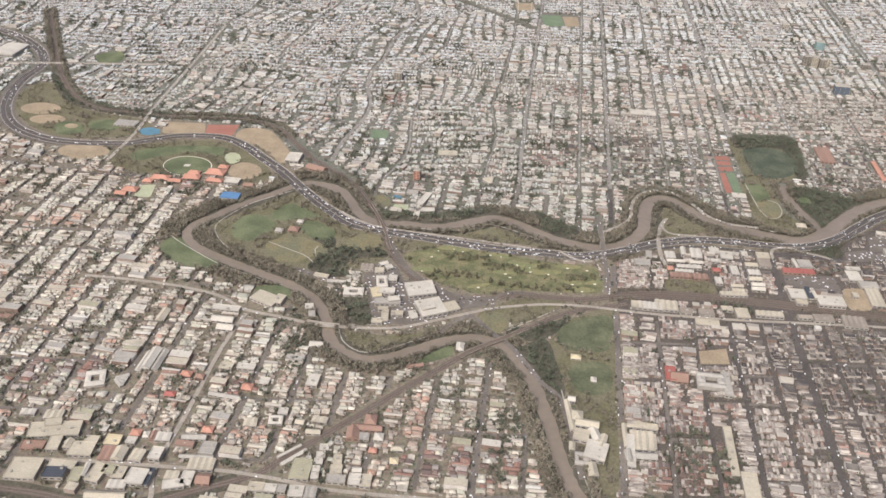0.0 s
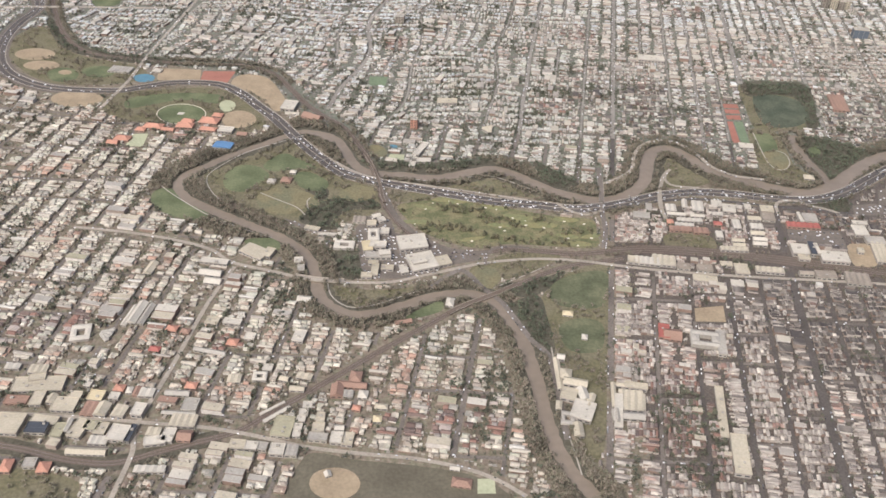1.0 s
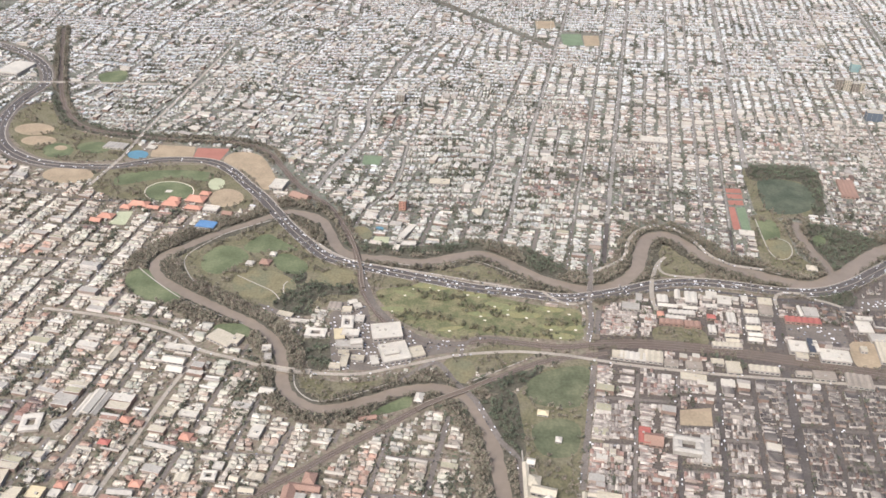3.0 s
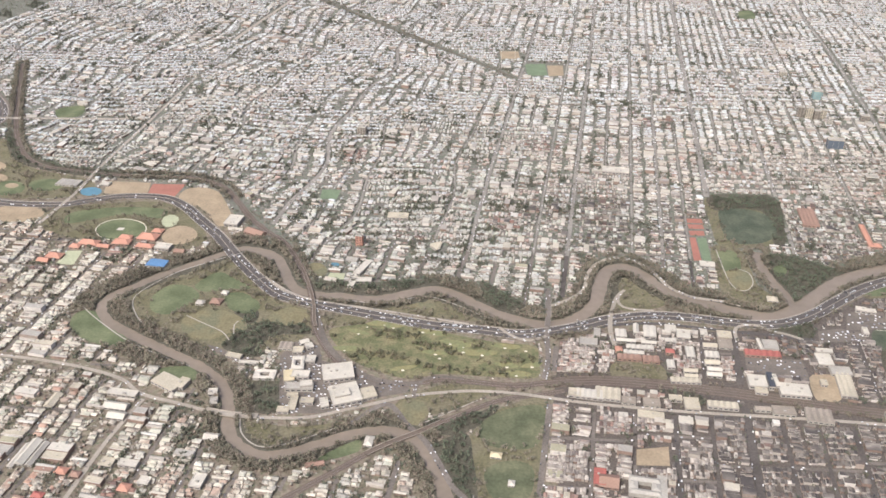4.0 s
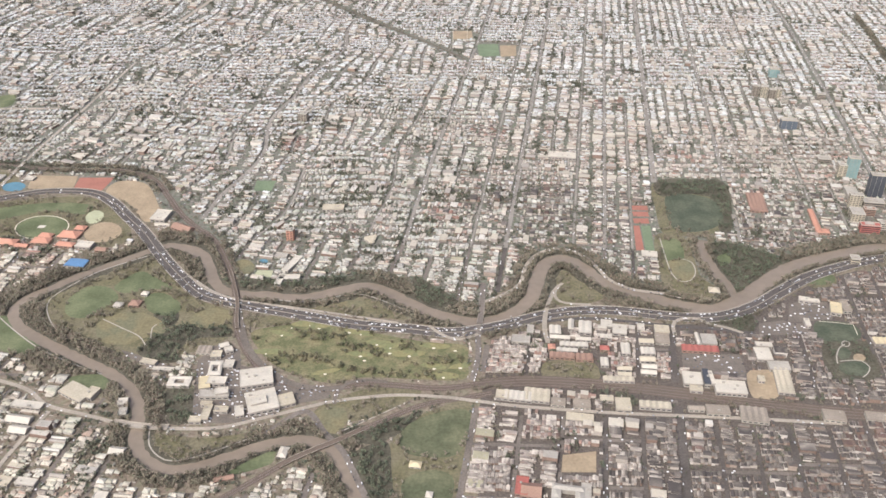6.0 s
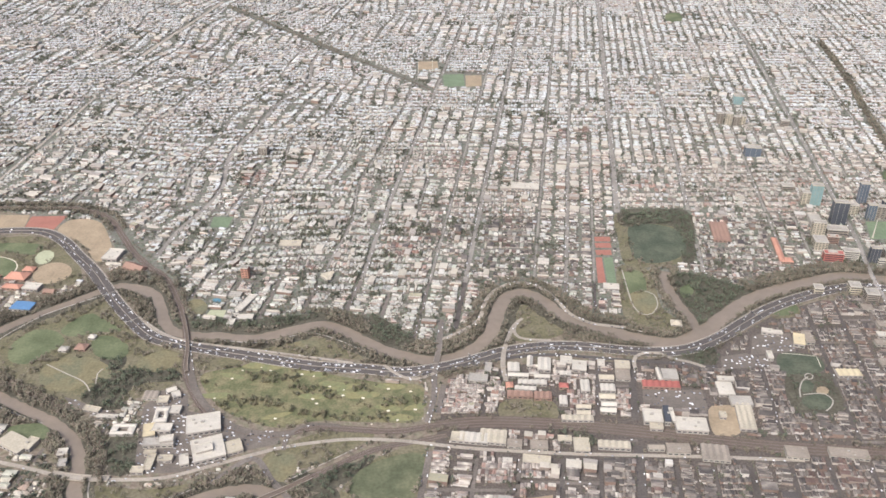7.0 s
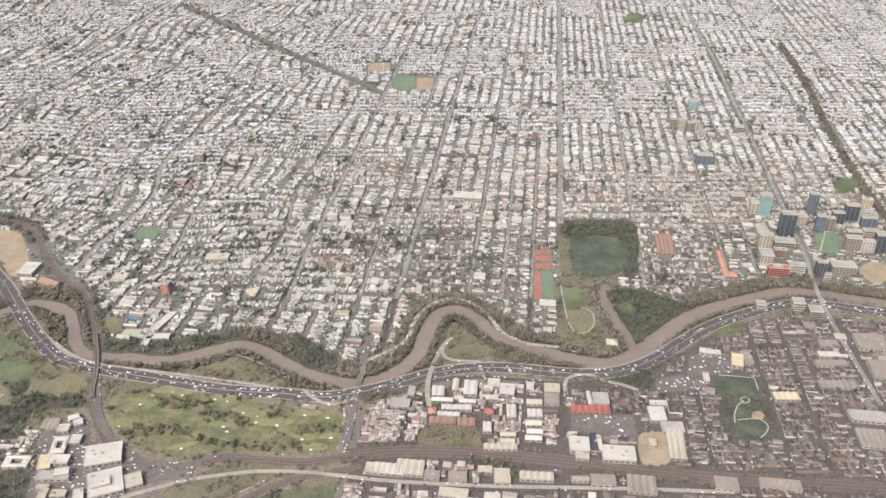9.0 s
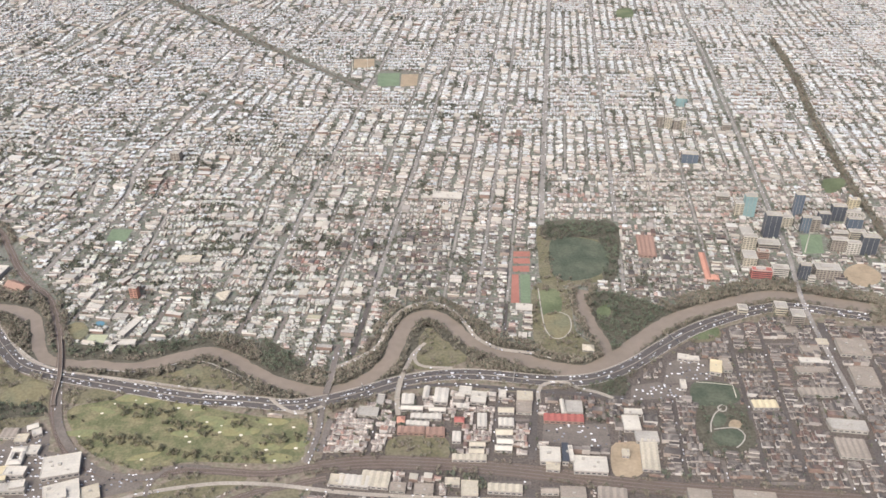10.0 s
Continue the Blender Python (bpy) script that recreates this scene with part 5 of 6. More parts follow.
def tower(row):
    x, y, w, d, h, colour = row
    sleek = colour in ("dark", "glass", "teal")
    kind = "tower_block" if h > 14 else "office_block"
    root = tagged(new(kind), ("tall " if h > 14 else "low ") + COLOUR_WORDS[colour] + (" glass clad block with pale fins" if sleek else " block with window bands"), "tower block" if h > 14 else "office block", "tower blocks")
    root.matrix_world = pose(x, y, 0, 0, 0, BASE_TURN)
    mark_poly(taken, [(x - w * .55, y - d * .6), (x + w * .55, y - d * .6), (x + w * .55, y + d * .6), (x - w * .55, y + d * .6)], 1)
    part("wall", box_mesh("wall", -w / 2, w / 2, -d / 2, d / 2, 0, h, colour), root)
    floors = max(2, int(h / 2.4))
    if sleek:
        for k in range(floors):
            z = h * (k + .82) / floors
            part("floor_band", box_mesh("floor_band", -w / 2 - .05, w / 2 + .05, -d / 2 - .05, d / 2 + .05, z, z + .22, "grey" if colour == "teal" else "glass"), root)
        for fx in (-.5, -.17, .17, .5):
            part("fin", box_mesh("fin", fx * w - .12, fx * w + .12, -d / 2 - .25, -d / 2 - .051, 0, h, "grey"), root)
    else:
        for k in range(floors):
            z0, z1 = h * (k + .38) / floors, h * (k + .78) / floors
            bays = max(2, int(w / 4)) if h > 12 else 1
            for j in range(bays):
                cx, hw = -w / 2 + w * (j + .5) / bays, w / bays * (.34 if bays > 1 else .45)
                part("window", box_mesh("window", cx - hw, cx + hw, -d / 2 - .06, -d / 2 + .1, z0, z1, "window"), root)
            part("window", box_mesh("window", -w / 2 - .06, -w / 2 + .06, -d * .38, d * .38, z0, z1, "window"), root)
    part("roof", box_mesh("roof", -w / 2 - .2, w / 2 + .2, -d / 2 - .2, d / 2 + .2, h, h + .3, colour if colour in ("red", "yellow", "terracotta") else "grey"), root)
    for sx, sy, lx, ly in ((-1, 0, .25, d / 2), (1, 0, .25, d / 2), (0, -1, w / 2 - .3, .25), (0, 1, w / 2 - .3, .25)):
        part("parapet", box_mesh("parapet", sx * w / 2 - lx, sx * w / 2 + lx, sy * d / 2 - ly, sy * d / 2 + ly, h + .302, h + .95, "cream" if sleek else "white"), root)
    part("plant_room", box_mesh("plant_room", -w * .28, w * .18, -d * .2, d * .25, h + .302, h + 1.7, "grey"), root)


for row in TOWERS_A + TOWERS_C + TOWERS_D + TOWERS_E:
    tower(row)

# ---- bridges ----
def bridge(line, width, z, label, mat):
    root = tagged(new("bridge"), label, "bridge")
    root.location = (line[0][0], line[0][1], 0)
    bpy.context.view_layer.update()
    local = line - line[0]
    ribbon("deck", local, width, z, mat, "", parent=root, thick=.7)
    for s in (-1, 1):
        ribbon("parapet", local, .35, z + .55, "concrete", "", offset=s * (width / 2 - .2), parent=root, thick=.54)
    for k in range(3, len(local) - 1, 4):
        x, y = local[k]
        part("pier", box_mesh("pier", x - .5, x + .5, y - width * .35, y + width * .35, 0, z - .71, "concrete"), root)
    return root


ra = rail_a[(rail_a[:, 1] > 890) & (rail_a[:, 1] < 1010) & (rail_a[:, 0] > -130) & (rail_a[:, 0] < 0)]
bridge(ra, 4.2, 2.4, "long brown railway viaduct over river and freeway", "ballast")
rb = rail_b[(rail_b[:, 0] > 20) & (rail_b[:, 0] < 95)]
bridge(rb, 6, 1.6, "railway bridge over the river bend", "ballast")
jn = curve(ROAD_JOHN)
bridge(jn[(jn[:, 0] > -150) & (jn[:, 0] < -90)], 7.6, 2.2, "pale concrete road bridge over the river", "concrete")
bridge(curve(ROAD_CH, 5.0)[6:17], 6.4, 1.6, "busy road bridge over river and freeway", "asphalt")
bridge(curve(ROAD_D, 4.0)[5:14], 5.4, 1.8, "road bridge over the freeway", "concrete")

def gantry(i):
    root = tagged(new("sign_gantry"), "grey steel sign gantry across the freeway", "sign gantry", "freeway gantries")
    d = freeway[i + 1] - freeway[i]
    root.matrix_world = pose(freeway[i][0], freeway[i][1], .5, 0, 0, math.degrees(math.atan2(d[1], d[0])))
    for y in (-8.9, 0, 8.9):
        part("post", box_mesh("post", -.15, .15, y - .15, y + .15, 0, 3.2, "grey"), root)
    part("beam", box_mesh("beam", -.3, .3, -9.1, 9.1, 3.202, 3.7, "grey"), root)
    for y in (-5, 4.5):
        part("sign_panel", box_mesh("sign_panel", -.42, -.31, y - 2, y + 2, 2.7, 4.2, "dark"), root)


for gx, gy in GANTRIES:
    gantry(int(np.argmin(np.hypot(freeway[:-1, 0] - gx, freeway[:-1, 1] - gy))))
for jx, jy in JETTIES:
    jet = tagged(new("jetty"), "pale floating jetty on the brown river", "jetty")
    jet.matrix_world = pose(jx, jy, 0, 0, 0, -20)
    part("deck", box_mesh("deck", -9, 9, -.7, .7, .35, .7, "white"), jet)
    for px in (-8, 0, 8):
        part("pile", box_mesh("pile", px - .2, px + .2, .75, 1.1, 0, 1.6, "grey"), jet)

def platform(x0, y0, x1, y1, width, label):
    root = tagged(new("station_platform"), label, "station platform", "station platforms")
    length = math.hypot(x1 - x0, y1 - y0)
    root.matrix_world = pose((x0 + x1) / 2, (y0 + y1) / 2, 0, 0, 0, math.degrees(math.atan2(y1 - y0, x1 - x0)))
    part("deck", box_mesh("deck", -length / 2, length / 2, -width / 2, width / 2, 0, .6, "concrete"), root)
    part("canopy", roof_mesh("canopy", width * .9, length * .94, 1.9, .25, 0, "white"), root, "long white platform canopy").matrix_basis = pose(0, 0, 0, 0, 0, 90)
    for k in range(7):
        px = -length * .44 + length * .88 * k / 6
        part("post", box_mesh("post", px - .12, px + .12, -.12, .12, .602, 1.9, "grey"), root)


platform(-136, 538.5, -115, 558.5, 4.0, "long white roofed station platform beside the tracks")
platform(-141, 547, -121, 564, 2.6, "narrow pale roofed station platform beside the tracks")
mast = tagged(new("mast"), "tall thin white mast beside a green field", "mast")
mast.location = (787, 1196, 0)
part("footing", box_mesh("footing", -1.2, 1.2, -1.2, 1.2, 0, .5, "concrete"), mast)
part("shaft", mesh_of("shaft", [(sx * q, sy * q, z) for q, z in ((.75, .502), (.3, 30)) for sx, sy in ((-1, -1), (1, -1), (1, 1), (-1, 1))], [(np.array([[0, 1, 5, 4], [1, 2, 6, 5], [2, 3, 7, 6], [3, 0, 4, 7], [4, 5, 6, 7]]), 0)], ["white"]), mast)
part("arm", box_mesh("arm", -.5, 4.5, -.3, .3, 28.6, 29.2, "white"), mast)

def floodlight(x, y, h):
    root = tagged(new("floodlight_mast"), "tall white floodlight mast beside a sandy field", "floodlight mast", "floodlight masts")
    root.location = (x, y, 0)
    part("shaft", mesh_of("shaft", [(sx * q, sy * q, z) for q, z in ((.6, 0), (.28, h)) for sx, sy in ((-1, -1), (1, -1), (1, 1), (-1, 1))], [(np.array([[0, 1, 5, 4], [1, 2, 6, 5], [2, 3, 7, 6], [3, 0, 4, 7], [4, 5, 6, 7]]), 0)], ["white"]), root)
    part("lamp_head", box_mesh("lamp_head", -1.3, 1.3, -.35, .35, h + .002, h + 1.8, "white"), root, "white bank of floodlights")


for fx, fy, fh in ((114, 1900, 30), (133, 1904, 22), (149, 1875, 22), (178, 1881, 22)):
    floodlight(fx, fy, fh)

# ---- the street grid ----
SLANT = math.tan(radians(7.0))
STREETS = [-1150 + 52 * k for k in range(18)] + [-238, -185, -140, -95, -50, -5, 42, 92, 136, 181, 225, 270, 310, 350, 385, 421, 455, 489, 523, 560, 596, 633, 669, 706, 742] + [780 + 39 * k for k in range(16)]
WIDE = {-185: 7, 225: 6, 421: 8, 523: 5.2, 742: 8, 350: 4.6, 92: 5.2, -500: 6}


def leafy(x, y):
    """How far the streets wander: the hilly suburb north-west of the river, and the far north."""
    return np.clip((150 - x) / 120, 0, 1) * np.clip((y - 1000) / 120, 0, 1)


def bend(s, y):
    s, y = np.asarray(s, float), np.asarray(y, float)
    x = s + (y - 1000) * SLANT
    k = leafy(x, y)
    return x + k * (13 * np.sin(y / 83 + s / 140) + 6 * np.sin(y / 37 - s / 60)), y + k * (9 * np.sin(s / 57 + y / 160))


def runs(ok):
    out, start = [], None
    for i, good in enumerate(ok):
        if good and start is None:
            start = i
        if not good and start is not None:
            if i - start > 2:
                out.append((start, i))
            start = None
    if start is not None and len(ok) - start > 2:
        out.append((start, len(ok)))
    return out


srng = np.random.default_rng(5)
# north of the river the blocks come in districts: some have their streets north to south, some east to west
TRIPLE, CUTS, ACROSS = 3, {}, {}
for j in range(len(STREETS) // TRIPLE + 1):
    cut = [1040 + srng.uniform(0, 60)]
    while cut[-1] < 2780:
        cut.append(cut[-1] + srng.uniform(70, 170))
    CUTS[j] = np.array(cut)
    ACROSS[j] = srng.random(len(cut)) < .5


way = np.argsort(freeway[:, 0])


def bank_y(x):
    """Where the dense inner quarter ends: at the freeway."""
    return np.interp(x, freeway[way, 0], freeway[way, 1])


def crosswise(k, y):
    """True where the strip after street k lies in a district with its streets east to west."""
    y = np.where((STREETS[k] > 100) & (y < bank_y(STREETS[k] + (np.asarray(y) - 1000) * SLANT)), 0, y)
    n = np.searchsorted(CUTS[k // TRIPLE], y) - 1
    return np.where(n < 0, False, ACROSS[k // TRIPLE][np.maximum(n, 0)])


def laned(k, y):
    """True where the inner quarter's terraces face short east-west lanes."""
    return math.sin(k * 2.3 + math.floor(y / 90) * 1.9) > -.45


crossings = {}
base_taken = taken.copy()
street_lines = []
for k, s in enumerate(STREETS):
    yy = np.arange(330, 2800, 9.0)
    x, y = bend(s, yy)
    ok = in_view(x, y) & (read(base_taken, x, y) == 0)
    if k % TRIPLE and s not in WIDE:
        ok &= ~crosswise(k, yy)
    wd = WIDE.get(s, 3.6)
    for a, b in runs(ok & (y < 1080)):
        street_lines.append((np.column_stack([x[a:b], y[a:b]]), wd))
    for a, b in runs(ok & (y >= 1075)):
        street_lines.append((np.column_stack([x[a:b], y[a:b]]), wd if wd > 4.5 else 2.9))
    if k % 2 == 0:
        cur, ys = 300 + srng.uniform(0, 60), []
        while cur < 2800:
            cur += srng.uniform(42, 105)
            ys.append(cur)
    crossings[k] = ys
for k in range(len(STREETS) - 1):
    for y0 in crossings[k]:
        ss = np.linspace(STREETS[k], STREETS[k + 1], 6)
        x, y = bend(ss, np.full(6, y0))
        if crosswise(k, y0):
            continue
        if (in_view(x, y) & (read(base_taken, x, y) == 0)).all():
            street_lines.append((np.column_stack([x, y]), 3.8))
CROSS_STRIPS = []
for j, cut in CUTS.items():
    ends = STREETS[min(j * TRIPLE, len(STREETS) - 1)], STREETS[min(j * TRIPLE + TRIPLE, len(STREETS) - 1)]
    if ends[1] <= ends[0]:
        continue
    for n in range(len(cut) - 1):
        lanes = [cut[n]]
        if cut[n] < bank_y(ends[0] + (cut[n] - 1000) * SLANT) and ends[0] > 100:
            continue
        if ACROSS[j][n]:
            count = max(2, round((cut[n + 1] - cut[n]) / 36))
            lanes = list(np.linspace(cut[n], cut[n + 1], count + 1))
            CROSS_STRIPS += [(ends[0], ends[1], lanes[i], lanes[i + 1]) for i in range(count)]
            lanes = lanes[:-1]
        for y0 in lanes:
            for i in range(TRIPLE):
                ss = np.linspace(ends[0] + (ends[1] - ends[0]) * i / TRIPLE, ends[0] + (ends[1] - ends[0]) * (i + 1) / TRIPLE, 6)
                x, y = bend(ss, np.full(6, y0))
                if (in_view(x, y) & (read(base_taken, x, y) == 0)).all():
                    street_lines.append((np.column_stack([x, y]), 2.9))
side_v, side_f = [], []
for n, (line, wd) in enumerate(street_lines):
    if len(line) > 6:
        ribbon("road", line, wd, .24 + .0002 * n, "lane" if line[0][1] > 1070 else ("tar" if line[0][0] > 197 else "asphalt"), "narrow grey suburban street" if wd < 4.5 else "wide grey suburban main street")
    else:
        nn, b0 = normals_of(line), len(side_v)
        for p, q in zip(line, nn):
            side_v += [(p[0] + q[0] * wd / 2, p[1] + q[1] * wd / 2, .23), (p[0] - q[0] * wd / 2, p[1] - q[1] * wd / 2, .23)]
        side_f += [(b0 + 2 * i, b0 + 2 * i + 1, b0 + 2 * i + 3, b0 + 2 * i + 2) for i in range(len(line) - 1)]
tagged(new("side_streets", mesh_of("side_streets", side_v, [(np.array(side_f), 0)], ["asphalt"])), "narrow grey side streets between the blocks", "road", kind="structure")
for line, wd in street_lines:
    mark_line(taken, line, wd + .6, 3)

# ---- houses ----
def field(x, y, size, seed):
    return np.sin(x / size + seed + 1.1 * np.sin(y / size / 1.7)) * np.cos(y / size / .8 + 1.7 * seed) + .5 * np.sin((x + .7 * y) / size / .43 + 2.3 * seed)


def place_rows(kind_seed):
    """Lots along both sides of every strip between two streets: x, y, turn, width, depth, height, rise, inset, zone."""
    rng = np.random.default_rng(kind_seed)
    rows = []

    def lots(to, start, stop, half, edge0, across, strip=None):
        along = start
        while along < stop:
            s0, yv = to(0, along)
            mid_x = s0 + (yv - 1000) * SLANT
            if strip is not None and (crosswise(strip, yv) or (mid_x > 196 and yv < bank_y(mid_x) and laned(strip, yv))):
                along += 4
                continue
            lf = float(leafy(mid_x, yv))
            inner = mid_x > 150 and yv < bank_y(mid_x)
            wild = max(lf * .8, .35 if yv > 1350 else 0)
            f1, f2 = float(field(mid_x, yv, 70, 1.0)), float(field(mid_x, yv, 150, 2.0))
            sw = mid_x < 150 and yv < 1000
            big = 1.05 if sw else 1.0
            front = big * (rng.uniform(2.3, 3.7) if inner else rng.uniform(3.9, 6.4) + .9 * wild) * (1 + .15 * f1)
            u = rng.random() - (.45 if any((mid_x - cx) ** 2 + (yv - cy) ** 2 < cr * cr for cx, cy, cr in SHOP_SPOTS) else 0)
            edge = edge0 if yv < 1080 or edge0 > 2.5 else 1.5
            room = half - edge - .8
            if u < (.022 if inner else .03) + (.03 if inner else .05) * max(0, f2):
                front, dep, h, rise, inset, zone = rng.uniform(6, 11), room * rng.uniform(.7, .97), rng.uniform(3, 6), .25, .2, 2
            elif not inner and u > .88:
                front, dep, h, rise, inset, zone = rng.uniform(3.0, 4.2), room * rng.uniform(.6, .85), rng.uniform(2.4, 3.6), .7, 0, 6
            elif inner:
                dep, h, rise, zone = room * (rng.uniform(.72, .97) if across else rng.uniform(.34, .75)), rng.uniform(2.0, 3.6), rng.uniform(.5, 1.0), 1
                inset = 0 if rng.random() < .6 else front * .4
            else:
                dep, h, rise, zone = min(room * .7, big * rng.uniform(5.2 if sw else 4.2, 9.6 if sw else 8.4) * (1 + .15 * f1)), rng.uniform(1.8, 2.9), rng.uniform(.8, 1.3), 0
                inset = front * .4 if rng.random() < .65 else 0
            setback = rng.uniform(.1, .9) if inner and across else rng.uniform(.4, 3.0) if inner else rng.uniform(1.0, 4.5)
            if setback + dep > room:
                setback = max(.3, room - dep)
            off = edge + setback + dep / 2
            mid = along + front / 2

            def put(o, al, turn, deep, wide, *rest):
                """A roof lying deep across the strip and wide along it, its ridge across the strip, or along it with turn = 90."""
                s1, y1 = to(o, al)
                x1, y1 = bend(s1, y1)
                flip = (turn > 45) != across
                size = (deep, wide) if not turn > 45 else (wide, deep)
                base = -7 + (90 if flip else 0) + (turn - 90 if turn > 45 else turn)
                rows.append((float(x1), float(y1), base, *size, *rest))

            gap = rng.choice([.15, .15, .5, .9]) if inner else rng.uniform(.3, 1.1 if sw else 1.8)
            turn = rng.normal(0, 1.5 + 9 * wild) + (90 if (zone < 2 and rng.random() < (.4 if zone == 0 else .22)) else 0)
            if rng.random() > .07 + .06 * f1:
                put(off + rng.normal(0, 1.2 * wild), mid, turn, dep, front - gap, h, rise, min(inset, dep * .4), zone)
                if zone == 0 and rng.random() < .6:
                    ww, wl = rng.uniform(1.6, 2.6), rng.uniform(2.4, 4.2)
                    put(off + rng.uniform(-.35, .35) * dep, mid + rng.uniform(-.25, .25) * front, 90 - turn if turn < 45 else turn - 90, ww if turn < 45 else wl, wl if turn < 45 else ww, h + .05, rise * .8, 0, zone)
                back = room - setback - dep - .5
                spot = off + dep / 2
                if zone == 0 and back > 6.5 and rng.random() < (.8 if sw else .45):
                    ed = rng.uniform(3.6, min(6.0, back - 1.5))
                    put(spot + 1.2 + ed / 2, mid + rng.normal(0, .5), rng.normal(0, 2 + 7 * wild), ed, front - gap - .4, h * .95, rise * .85, min(front, ed) * .35 if rng.random() < .6 else 0, zone)
                    spot += ed + 1.2
                    back -= ed + 1.2
                while back > 1.8 and rng.random() < (.93 if inner or sw else .88):
                    ed = rng.uniform(1.2, min(back, 3.2))
                    step = rng.uniform(.05, .8)
                    put(spot + step + ed / 2, mid + rng.uniform(-.3, .3) * front, rng.normal(0, 2 + 8 * lf), ed, front * rng.uniform(.3, .75), h * rng.uniform(.55, .85), rng.uniform(.15, .6), .1, 3 if zone != 0 else 4)
                    spot += step + ed
                    back -= step + ed + rng.uniform(0, 3)
            along += front

    for k in range(len(STREETS) - 1):
        a, b = STREETS[k], STREETS[k + 1]
        lots(lambda o, al: (a + o, al), 340.0, 2780, (b - a) / 2, WIDE.get(a, 3.6) / 2, False, k)
        lots(lambda o, al: (b - o, al), 340.0, 2780, (b - a) / 2, WIDE.get(b, 3.6) / 2, False, k)
        if b > 196:
            band = 340.0
            while band < bank_y(b):
                deep = rng.uniform(14.5, 18.5)
                if laned(k, band + deep / 2):
                    lots(lambda o, al: (al, band + o), a + WIDE.get(a, 3.6) / 2 + .6, b - WIDE.get(b, 3.6) / 2 - 2.6, deep / 2, .9, True)
                    lots(lambda o, al: (al, band + deep - o), a + WIDE.get(a, 3.6) / 2 + .6, b - WIDE.get(b, 3.6) / 2 - 2.6, deep / 2, .9, True)
                band += deep
    for a, b, c, d in CROSS_STRIPS:
        lots(lambda o, al: (al, c + o), a + 3, b - 6, (d - c) / 2, 1.5, True)
        lots(lambda o, al: (al, d - o), a + 3, b - 6, (d - c) / 2, 1.5, True)
    return np.array(rows)


H_ALL = place_rows(21)
for x, y, r in RED_SPOTS:
    hit = (np.hypot(H_ALL[:, 0] - x, H_ALL[:, 1] - y) < r) & (H_ALL[:, 8] != 2)
    hit &= np.random.default_rng(int(abs(x))).random(len(hit)) < .75
    H_ALL[hit, 8] = 5
ok = in_view(H_ALL[:, 0], H_ALL[:, 1])
span_x = np.where(np.abs(H_ALL[:, 2]) < 45, H_ALL[:, 3], H_ALL[:, 4])
span_y = np.where(np.abs(H_ALL[:, 2]) < 45, H_ALL[:, 4], H_ALL[:, 3])
for fx, fy in ((0, 0), (.4, .4), (-.4, .4), (.4, -.4), (-.4, -.4), (.4, 0), (-.4, 0)):
    ok &= read(taken, H_ALL[:, 0] + fx * span_x, H_ALL[:, 1] + fy * span_y) == 0
H_ALL = H_ALL[ok]
near = (H_ALL[:, 0] > 205) & (H_ALL[:, 0] < 440) & (H_ALL[:, 1] > 775) & (H_ALL[:, 1] < 935) & (H_ALL[:, 8] == 1)
near &= np.cumsum(near) <= 230
shop = (H_ALL[:, 8] == 2) & (H_ALL[:, 1] < 1250) & ~near
shop &= np.cumsum(shop) <= 130
villa = (H_ALL[:, 8] == 0) & (H_ALL[:, 1] < 690) & (H_ALL[:, 0] < 200) & (H_ALL[:, 0] > -330) & (H_ALL[:, 3] > 3.8) & (H_ALL[:, 4] > 2.8)
villa &= np.cumsum(villa) <= 215
NEAR, SHOPS, VILLAS, FAR = H_ALL[near], H_ALL[shop], H_ALL[villa], H_ALL[~(near | shop | villa)]


def joined_houses(name, rows, roofmat, label):
    n = len(rows)
    x, y, turn, w, d, h, rise, inset = rows[:, :8].T
    c, s = np.cos(np.radians(turn)), np.sin(np.radians(turn))
    over = np.minimum(.3, w * .04)

    def at(u, v, z):
        return np.stack([x + u * c - v * s, y + u * s + v * c, z], 1)

    zero = np.zeros(n)
    wv = [at(sx * w / 2, sy * d / 2, zz) for zz in (zero, h) for sx, sy in ((-1, -1), (1, -1), (1, 1), (-1, 1))]
    a, b = w / 2 + over, d / 2 + over
    rv = [at(-a, -b, h - .02), at(a, -b, h - .02), at(a, b, h - .02), at(-a, b, h - .02), at(-a + inset, zero, h + rise), at(a - inset, zero, h + rise)]
    verts = np.stack(wv + rv, 1).reshape(-1, 3)
    base = (np.arange(n) * 14)[:, None]
    walls = np.concatenate([base + np.array([p]) for p in ([0, 1, 5, 4], [1, 2, 6, 5], [2, 3, 7, 6], [3, 0, 4, 7])])
    roofq = np.concatenate([base + np.array([p]) for p in ([8, 9, 13, 12], [10, 11, 12, 13])])
    rooft = np.concatenate([base + np.array([p]) for p in ([9, 10, 13], [11, 8, 12])])
    me = mesh_of(name, verts, [(walls, 0), (roofq, 1), (rooft, 1)], ["wall", roofmat])
    return tagged(new(name, me), label, name.replace("_", " "), kind="stuff")


